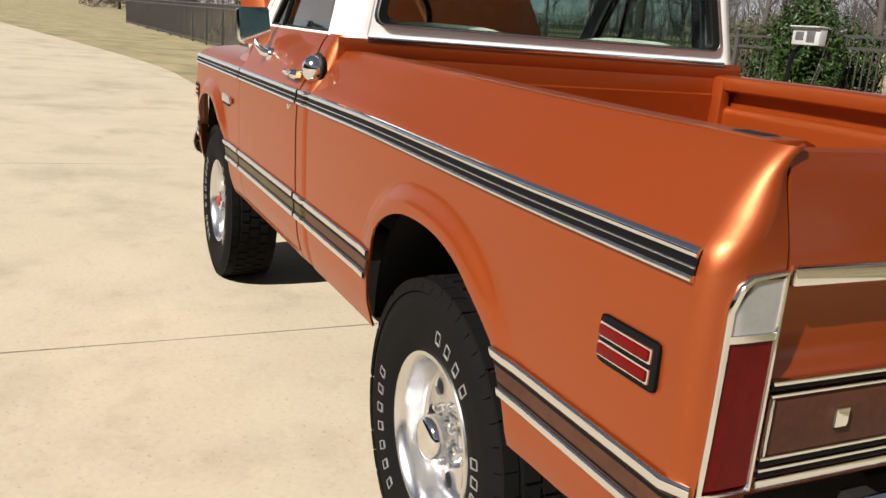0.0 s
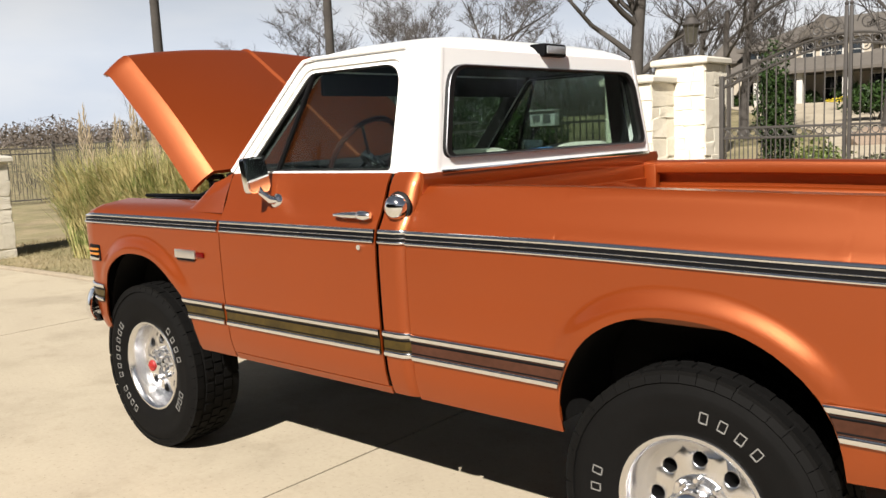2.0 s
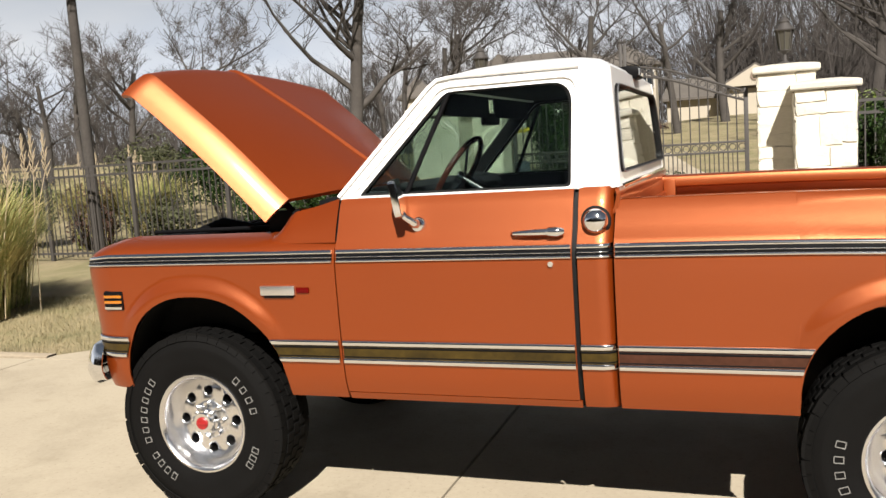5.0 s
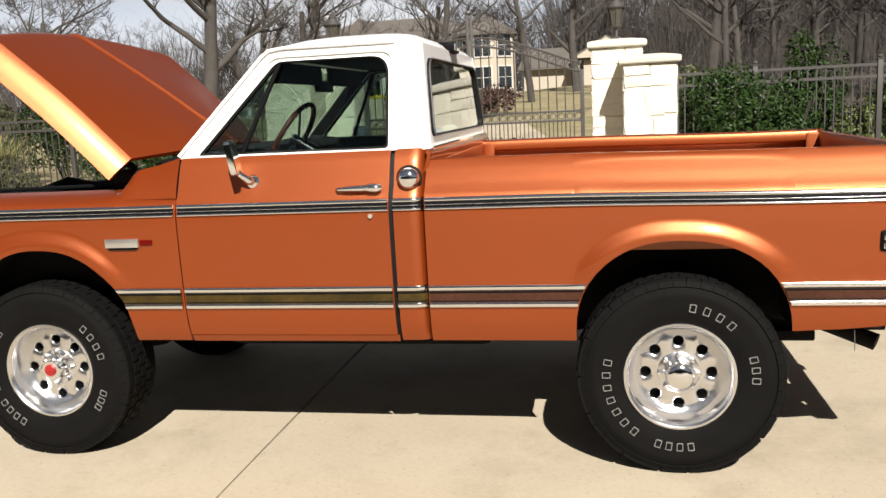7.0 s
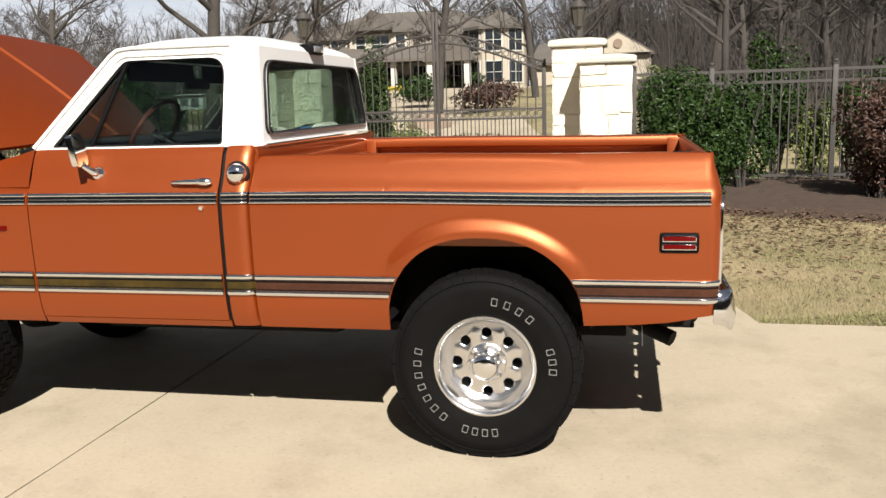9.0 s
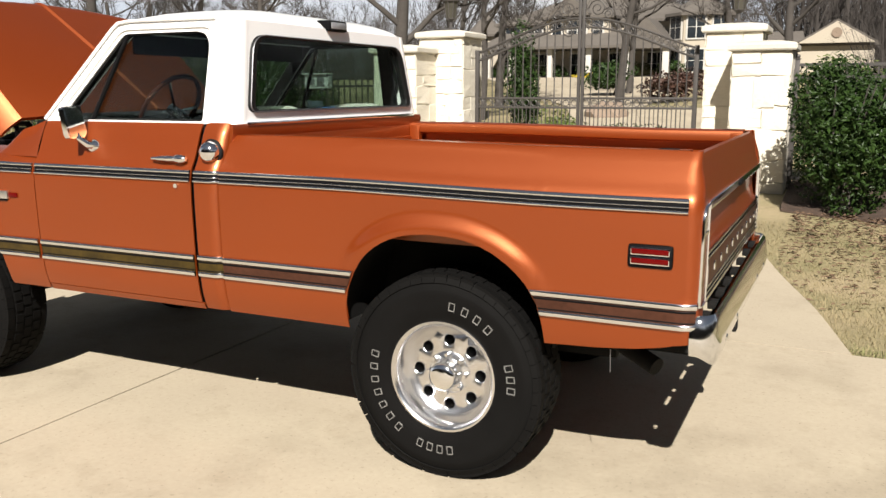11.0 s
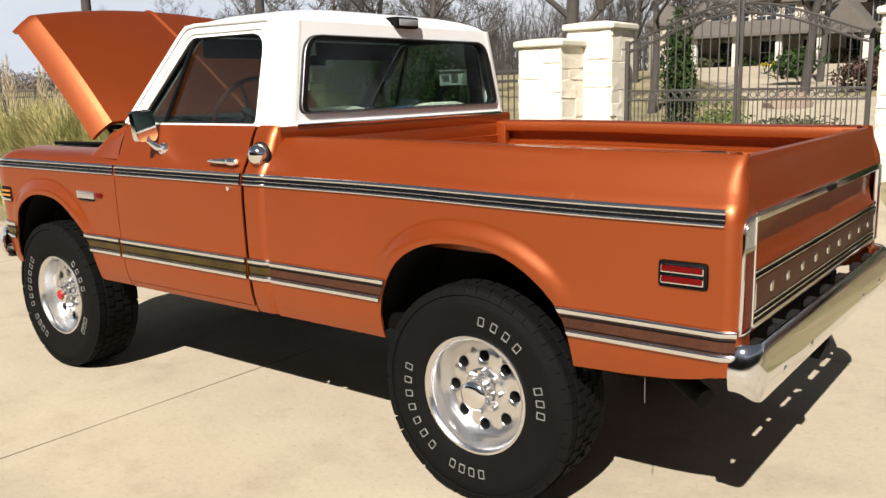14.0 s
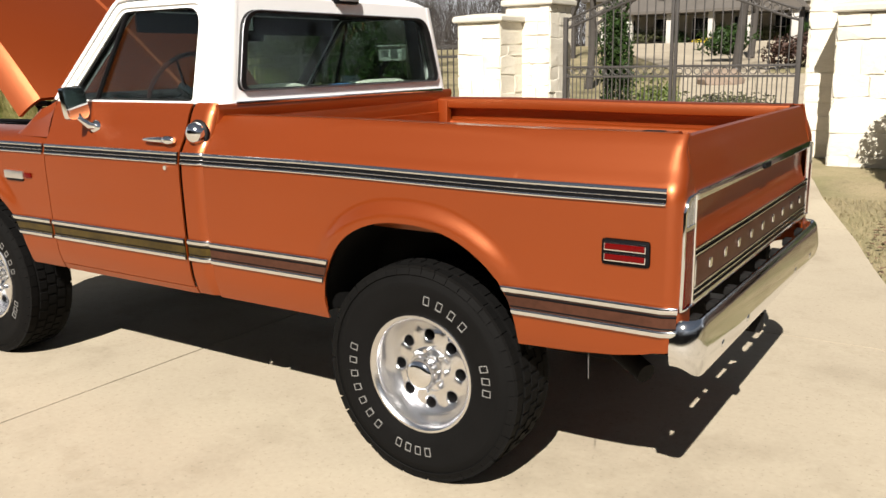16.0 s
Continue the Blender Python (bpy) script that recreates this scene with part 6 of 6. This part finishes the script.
# leaf litter
verts, faces = [], []
for i in range(5200):
    x, y = r.uniform(0.9, 9), 1.7 + 4.6 * r.uniform(0, 1) ** 0.32
    if x < lerp_table(RIGHT_X, y):
        continue
    z = gz(x, y) + r.uniform(-0.02, 0.03)
    a, s = r.uniform(0, 6.283), r.uniform(0.02, 0.05)
    k = len(verts)
    verts.extend([(x + s * math.cos(a), y + s * math.sin(a), z), (x - s * 0.4 * math.sin(a), y + s * 0.4 * math.cos(a), z + 0.012), (x - s * math.cos(a), y - s * math.sin(a), z), (x + s * 0.4 * math.sin(a), y - s * 0.4 * math.cos(a), z + 0.008)])
    faces.append((k, k + 1, k + 2, k + 3))
tagged(from_lists("leaf_litter", verts, faces, LITTER, None), "scattered brown fallen leaves", "leaves", kind="stuff")


# ---- bare trees ----
def tree_meshes(seed, height, trunk_r, fork, spread, twigs=1.0, straight=0.0):
    """Trunk with limbs in one mesh, fine twigs in another; the foot at the origin."""
    rnd = random.Random(seed)
    wood, fine = bmesh.new(), bmesh.new()

    def grow(p, d, length, rad, level):
        segs = 5 if level < 2 else (4 if level == 2 else 2)
        pts, rads = [p.copy()], [rad]
        q, dd = p.copy(), d.copy()
        for i in range(segs):
            wob = (0.12, 0.30, 0.36, 0.42, 0.5)[level]
            if level == 0:
                wob *= 1 - straight
            dd = (dd + Vector((rnd.uniform(-1, 1), rnd.uniform(-1, 1), rnd.uniform(-0.4, 0.9))) * wob).normalized()
            if level > 0 and dd.z < -0.1:
                dd.z *= -0.3
            q = q + dd * length / segs
            pts.append(q.copy())
            rads.append(rad * (1 - (0.45 if level == 0 else 0.75) * (i + 1) / segs))
        tube(wood if level < 3 else fine, pts, rads, (9, 6, 4, 3, 3)[level], caps=level == 0)
        if level >= 4:
            return
        n = (rnd.randint(5, 7), rnd.randint(4, 6), rnd.randint(4, 5), rnd.randint(3, 4))[level]
        if level == 3:
            n = int(n * twigs)
        for i in range(n):
            k = rnd.uniform(fork if level == 0 else 0.25, 1.0)
            j = min(int(k * segs), segs - 1)
            at = pts[j].lerp(pts[j + 1], k * segs - j)
            side = Vector((rnd.uniform(-1, 1), rnd.uniform(-1, 1), rnd.uniform(-0.1, 0.7))).normalized()
            nd = (dd * (0.35 if level == 0 else 0.5) + side * spread).normalized()
            r0 = max(rads[j] * rnd.uniform(0.42, 0.62), 0.011)
            grow(at, nd, length * rnd.uniform(0.42, 0.66) * (1.0 if level else 1.15), r0, level + 1)

    base = Vector((0, 0, -0.3))
    grow(base, Vector((rnd.uniform(-0.06, 0.06) * (1 - straight), rnd.uniform(-0.06, 0.06) * (1 - straight), 1)).normalized(), height * (0.62 if straight else 0.55), trunk_r, 0)
    return mesh_of("limbs", wood, BARK, 60), mesh_of("twigs", fine, TWIG, 0)


KINDS = [tree_meshes(11, 9.5, 0.18, 0.30, 1.05, 3.3), tree_meshes(23, 11, 0.25, 0.34, 0.95, 3.3), tree_meshes(37, 8.5, 0.15, 0.27, 1.1, 3.3), tree_meshes(41, 10, 0.17, 0.36, 0.95, 3.3), tree_meshes(59, 7.5, 0.13, 0.25, 1.15, 3.3)]
TALL = tree_meshes(71, 15, 0.115, 0.55, 0.9, 1.0, 0.95)


def tree(x, y, kind, scale, turn, label="bare grey oak tree in winter", group="bare trees"):
    t = thing("oak_tree", label, "tree", group, m=Matrix.Translation((x, y, gz(x, y))) @ Matrix.Rotation(turn, 4, "Z") @ Matrix.Scale(scale, 4))
    for nm, me in (("trunk", kind[0]), ("crown", kind[1])):
        o_ = new(nm, me)
        o_.parent = t
    return t


tree(-14.4, 6.2, TALL, 1.0, 0.4, "tall slim bare tree beside the road", "slim trees")
tree(-12.4, 8.95, TALL, 1.0, 2.3, "tall slim bare tree beside the fence", "slim trees")
tree(-17.2, 30, KINDS[1], 1.45, 0.8, "massive bare oak with thick trunk")
tree(-13.6, 34, KINDS[0], 1.25, 1.9)
tree(-11.6, 27, KINDS[3], 0.95, 3.6)
tree(-6.7, 29, KINDS[3], 1.1, 5.1)
tree(-9.6, 43, KINDS[2], 1.3, 0.2)
tree(-4.3, 44, KINDS[0], 1.2, 4.0)
tree(-2.0, 52, KINDS[1], 1.2, 2.6)
tree(-21, 46, KINDS[2], 1.4, 1.1)
tree(-27, 34, KINDS[0], 1.2, 2.9)
tree(-34, 42, KINDS[4], 1.5, 0.7)
tree(-40, 36, KINDS[2], 1.35, 5.5)
tree(-30, 25, KINDS[4], 1.1, 3.3)
rnd = random.Random(88)
for i in range(31):  # the wood to the right of the gate
    x, y = rnd.uniform(2.5, 30), rnd.uniform(30, 70)
    tree(x, y, KINDS[i % 5], rnd.uniform(0.95, 1.35), rnd.uniform(0, 6.28), group="woodland trees")
for i in range(16):  # behind the house
    tree(rnd.uniform(-62, -2), rnd.uniform(88, 112), KINDS[i % 5], rnd.uniform(1.1, 1.6), rnd.uniform(0, 6.28), group="woodland trees")
for i in range(14):  # far to the left
    tree(rnd.uniform(-95, -42), rnd.uniform(45, 80), KINDS[i % 5], rnd.uniform(0.9, 1.25), rnd.uniform(0, 6.28), group="woodland trees")

for i in range(8):  # across the road, unseen behind the walk, added to block low sky light
    tree(rnd.uniform(-50, 45), rnd.uniform(-58, -34), KINDS[i % 5], rnd.uniform(1.0, 1.5), rnd.uniform(0, 6.28), group="woodland trees")

# far woods as tangled brush behind the trees
r = np.random.RandomState(5)
verts, faces = [], []


def brush(n, sampler, h0, h1, w):
    for i in range(n):
        x, y = sampler()
        z, h = gz(x, y) - 0.2, r.uniform(h0, h1)
        a = r.uniform(0, 6.283)
        lx, ly = r.normal() * 0.3 * h, r.normal() * 0.3 * h
        ww = w * r.uniform(0.4, 1.1)
        k = len(verts)
        verts.extend([(x - ww, y, z), (x + ww, y, z), (x, y + ww, z), (x + lx - ww * 0.3, y + ly, z + h), (x + lx + ww * 0.3, y + ly, z + h), (x + lx, y + ly + ww * 0.3, z + h)])
        faces.extend([(k, k + 1, k + 4, k + 3), (k + 1, k + 2, k + 5, k + 4), (k + 2, k, k + 3, k + 5)])
        for b in range(10):
            t = r.uniform(0.2, 0.98)
            bx, by, bz = x + lx * t, y + ly * t, z + h * t
            dx, dy, dz = r.normal() * h * 0.22, r.normal() * h * 0.22, r.uniform(0.02, 0.3) * h
            k = len(verts)
            q = ww * 0.35
            verts.extend([(bx - q, by, bz), (bx + q, by, bz), (bx + dx, by + dy, bz + dz), (bx, by + q, bz)])
            faces.extend([(k, k + 1, k + 2), (k + 1, k + 3, k + 2), (k + 3, k, k + 2)])


brush(2800, lambda: (r.uniform(-110, -5), r.uniform(92, 150)), 5, 12, 0.07)
brush(4200, lambda: (r.uniform(-5, 75), r.uniform(84, 130)), 6, 17, 0.09)
brush(3200, lambda: (r.uniform(2, 45), r.uniform(26, 80)), 0.8, 5, 0.018)
brush(1500, lambda: (r.uniform(-105, -45), r.uniform(55, 95)), 2, 7, 0.05)
# unseen belt behind the walk, added to keep low sky light off the shadows
brush(3800, lambda: (r.uniform(-90, 90), r.uniform(-66, -36)), 6, 15, 0.55)
brush(900, lambda: (r.uniform(-56, -27), r.uniform(5.5, 15)), 0.8, 2.6, 0.012)
# more unseen brush, added off to the right and out of view
brush(1500, lambda: (r.uniform(30, 56), r.uniform(-40, 30)), 4, 13, 0.28)
tagged(from_lists("far_woods", verts, faces, FARWOOD, None), "grey-brown leafless far woods, with unseen light-blocking brush behind the walk", "woods", kind="stuff")
verts, faces = [], []
for i in range(120):  # low tree line on the horizon
    a = radians(r.uniform(128, 178))
    d = r.uniform(120, 210)
    v, f = leaf_cloud(400, (d * math.cos(a), d * math.sin(a), 2.6), (r.uniform(4, 9), r.uniform(4, 8), r.uniform(2.6, 5.0)), 0.30, 300 + i, lumps=6)
    k = len(verts)
    verts.extend(v)
    faces.extend([tuple(q + k for q in t_) for t_ in f])
tagged(from_lists("tree_line", verts, faces, SCRUB, None), "low hazy tree line on the horizon", "tree line", kind="stuff")
for i, (a, d, h) in enumerate(((166, 150, 9), (168.5, 170, 8), (172, 160, 7), (176, 150, 9))):
    cx, cy = d * math.cos(radians(a)), d * math.sin(radians(a))
    cd = thing("cedar_tree", "far dark green cedar tree", "tree", "far cedars")
    v, f = leaf_cloud(900, (cx, cy, h * 0.55), (h * 0.35, h * 0.35, h * 0.5), 0.45, 400 + i, lumps=9)
    from_lists("crown", v, f, PINE, cd)
    bm = bmesh.new()
    tube(bm, [(cx, cy, -0.5), (cx, cy, h * 0.6)], [0.3, 0.1], 6)
    part("trunk", bm, BARK, cd)
fence_w = thing("white_fence", "far white post and rail fence", "fence")
for k in range(24):
    x = -60 - k * 3.0
    y = 13 + k * 0.9
    part("post", boxed(x - 0.07, x + 0.07, y - 0.07, y + 0.07, gz(x, y) - 0.1, gz(x, y) + 1.25), RAIL, fence_w, smooth=0)
    for z in (0.45, 0.8, 1.15):
        bm = bmesh.new()
        tube(bm, [(x, y, gz(x, y) + z), (x - 3.0, y + 0.9, gz(x, y) + z)], 0.06, 4)
        part("rail", bm, RAIL, fence_w, smooth=0)


# ---- the house behind the gate ----
house = thing("house", "cream two-storey house with grey shingle roofs and porch", "house")
HZ, HY = 2.75, 75.0


def prism_roof(name, x0, x1, y0, y1, z0, zr, inset, parent, along="x", over=0.5):
    """A hipped or gabled roof; inset is how far the ridge ends stand in."""
    bm = bmesh.new()
    x0, x1, y0, y1 = x0 - over, x1 + over, y0 - over, y1 + over
    if along == "x":
        rd = [(x0 + inset, (y0 + y1) / 2, zr), (x1 - inset, (y0 + y1) / 2, zr)]
    else:
        rd = [((x0 + x1) / 2, y0 + inset, zr), ((x0 + x1) / 2, y1 - inset, zr)]
    c = [bm.verts.new(p) for p in ((x0, y0, z0), (x1, y0, z0), (x1, y1, z0), (x0, y1, z0))]
    e = [bm.verts.new((v.co.x, v.co.y, z0 - 0.22)) for v in c]
    r_ = [bm.verts.new(p) for p in rd]
    if along == "x":
        fs = ((c[0], c[1], r_[1], r_[0]), (c[1], c[2], r_[1]), (c[2], c[3], r_[0], r_[1]), (c[3], c[0], r_[0]))
    else:
        fs = ((c[0], c[1], r_[0]), (c[1], c[2], r_[1], r_[0]), (c[2], c[3], r_[1]), (c[3], c[0], r_[0], r_[1]))
    for q in fs:
        bm.faces.new(q)
    for i in range(4):
        j = (i + 1) % 4
        bm.faces.new((e[i], e[j], c[j], c[i]))
    bm.faces.new(list(reversed(e)))
    bmesh.ops.recalc_face_normals(bm, faces=bm.faces)
    return part(name, bm, ROOFING, parent, smooth=0)


def h_window(x, z, w, h, y, parent):
    wd = part("window", boxed(x - w / 2 - 0.1, x + w / 2 + 0.1, y - 0.10, y + 0.02, z - 0.1, z + h + 0.1), HTRIM, parent, "white framed dark window", smooth=0)
    nx = max(1, int(round(w / 0.8)))
    for i in range(nx):
        xa = x - w / 2 + w * i / nx + 0.04
        xb = x - w / 2 + w * (i + 1) / nx - 0.04
        for j in range(2):
            part("pane", boxed(xa, xb, y - 0.115, y - 0.08, z + h * j / 2 + 0.03, z + h * (j + 1) / 2 - 0.03), PANE, wd, smooth=0)
    return wd


part("wall", boxed(-29.7, -10.9, HY, HY + 12, HZ - 1.5, HZ + 5.0), STUCCO, house, smooth=0)
prism_roof("roof", -29.7, -10.9, HY, HY + 12, HZ + 5.0, HZ + 7.7, 5.5, house)


def turret(x, y, r, top, tip):
    bm = bmesh.new()
    turn = Matrix.Translation((x, y, 0)) @ Matrix.Rotation(math.pi / 8, 4, "Z")
    lathe(bm, [(r, HZ - 1.5), (r, top)], 8, "z")
    bmesh.ops.transform(bm, matrix=turn, verts=bm.verts)
    part("wall", bm, STUCCO, house, smooth=0)
    bm = bmesh.new()
    lathe(bm, [(r * 0.9, top - 0.25), (r + 0.45, top - 0.25), (r + 0.45, top), (0.02, tip)], 8, "z")
    bmesh.ops.transform(bm, matrix=turn, verts=bm.verts)
    part("roof", bm, ROOFING, house, smooth=0)


turret(-32.0, HY + 2, 1.7, HZ + 4.2, HZ + 6.3)
turret(-10.9, HY, 2.75, HZ + 5.25, HZ + 7.0)
part("wall", boxed(-31.5, -29.7, HY + 3, HY + 8, HZ - 1.5, HZ + 3.8), STUCCO, house, smooth=0)
# centre bay with a gable
part("wall", boxed(-24.4, -18.4, HY - 2.2, HY, HZ + 2.6, HZ + 5.3), STUCCO, house, smooth=0)
prism_roof("roof", -24.4, -18.4, HY - 2.2, HY + 6, HZ + 5.3, HZ + 7.2, 2.6, house, "x")
prism_roof("roof", -23.2, -20.6, HY - 2.9, HY + 3, HZ + 5.5, HZ + 7.1, 0.0, house, "y")
bm = bmesh.new()
vs = [bm.verts.new(p) for p in ((-23.2, HY - 3.35, HZ + 5.45), (-20.6, HY - 3.35, HZ + 5.45), (-21.9, HY - 3.35, HZ + 6.85))]
bm.faces.new(vs)
solid(part("gable", bm, HTRIM, house, smooth=0), 0.12)
for x, w in ((-23.3, 0.9), (-21.4, 1.7), (-19.5, 0.9)):
    h_window(x, HZ + 3.3, w, 1.6, HY - 2.2, house)
for x in (-28.4, -26.2, -16.4):
    h_window(x, HZ + 3.4, 1.5, 1.25, HY, house)
# porch with its lean-to roof and columns
prism_roof("porch_roof", -29.7, -13.9, HY - 4.2, HY + 0.6, HZ + 2.6, HZ + 4.0, 1.5, house)
for x in (-29.4, -27.0, -23.4, -19.8):
    part("column", boxed(x - 0.24, x + 0.24, HY - 4.1, HY - 3.6, HZ - 1.5, HZ + 2.4, 0.03), HTRIM, house, "white porch column")
part("porch_floor", boxed(-29.7, -13.9, HY - 4.3, HY, HZ - 1.5, HZ - 0.1), STUCCO, house, smooth=0)
for x, w in ((-28.8, 1.8), (-25.2, 1.8), (-21.6, 2.0), (-18.0, 1.8), (-14.6, 1.8)):
    h_window(x, HZ + 0.1, w, 2.0, HY, house)
# entry gable
bm = bmesh.new()
vs = [bm.verts.new(p) for p in ((-16.4, HY - 5.0, HZ + 2.4), (-12.8, HY - 5.0, HZ + 2.4), (-14.6, HY - 5.0, HZ + 4.4))]
bm.faces.new(vs)
solid(part("gable", bm, STUCCO, house, smooth=0), 0.15)
prism_roof("roof", -16.5, -12.7, HY - 5.0, HY, HZ + 2.45, HZ + 4.8, 0.0, house, "y", 0.3)
bm = bmesh.new()
lathe(bm, [(0.0, -0.03), (0.38, -0.03), (0.38, 0.05)], 18, "y", (-14.6, HY - 5.1, HZ + 3.2))
part("round_vent", bm, ROCK, house)
for x in (-16.3, -12.9):
    part("column", boxed(x - 0.28, x + 0.28, HY - 5.0, HY - 4.45, HZ - 1.5, HZ + 2.4, 0.03), HTRIM, house, "white porch column")
# windows of the round bay
for ang in (-45, 0, 45):
    turn = Matrix.Translation((-10.9, HY, 0)) @ Matrix.Rotation(radians(ang), 4, "Z") @ Matrix.Translation((10.9, -HY, 0))
    for z in (HZ + 0.3, HZ + 3.1):
        h_window(-10.9, z, 1.5, 1.9, HY - 2.55, house).matrix_basis = turn

barn = thing("garage_house", "cream outbuilding with gable and round vent", "outbuilding")
part("wall", boxed(-3.1, 2.9, 78, 88, 1.2, 5.45), STUCCO, barn, smooth=0)
prism_roof("roof", -3.1, 2.9, 78, 88, 5.45, 7.45, 0.0, barn, "y", 0.35)
bm = bmesh.new()
vs = [bm.verts.new(p) for p in ((-3.1, 77.6, 5.45), (2.9, 77.6, 5.45), (-0.1, 77.6, 7.25))]
bm.faces.new(vs)
solid(part("gable", bm, STUCCO, barn, smooth=0), 0.3, 1)
bm = bmesh.new()
lathe(bm, [(0.0, -0.05), (0.42, -0.05), (0.42, 0.05)], 18, "y", (-0.1, 77.25, 6.3))
part("round_vent", bm, ROCK, barn)
prism_roof("roof", -8.0, -3.1, 80, 88, 4.9, 6.9, 0.5, barn)
part("wall", boxed(-8.0, -3.1, 80.2, 87.8, 1.2, 4.9), STUCCO, barn, smooth=0)

# ---- stones of the pillars, last ----
for (p_, z0), spec in zip(pillars, PILLARS):
    stone_faces(p_, spec[0], spec[1], spec[2], z0, spec[3] - 0.13, spec[5], skip=(2,))
stone_faces(mail, -12.55, 1.76, 0.80, mz, 1.37, 9, skip=(2,))
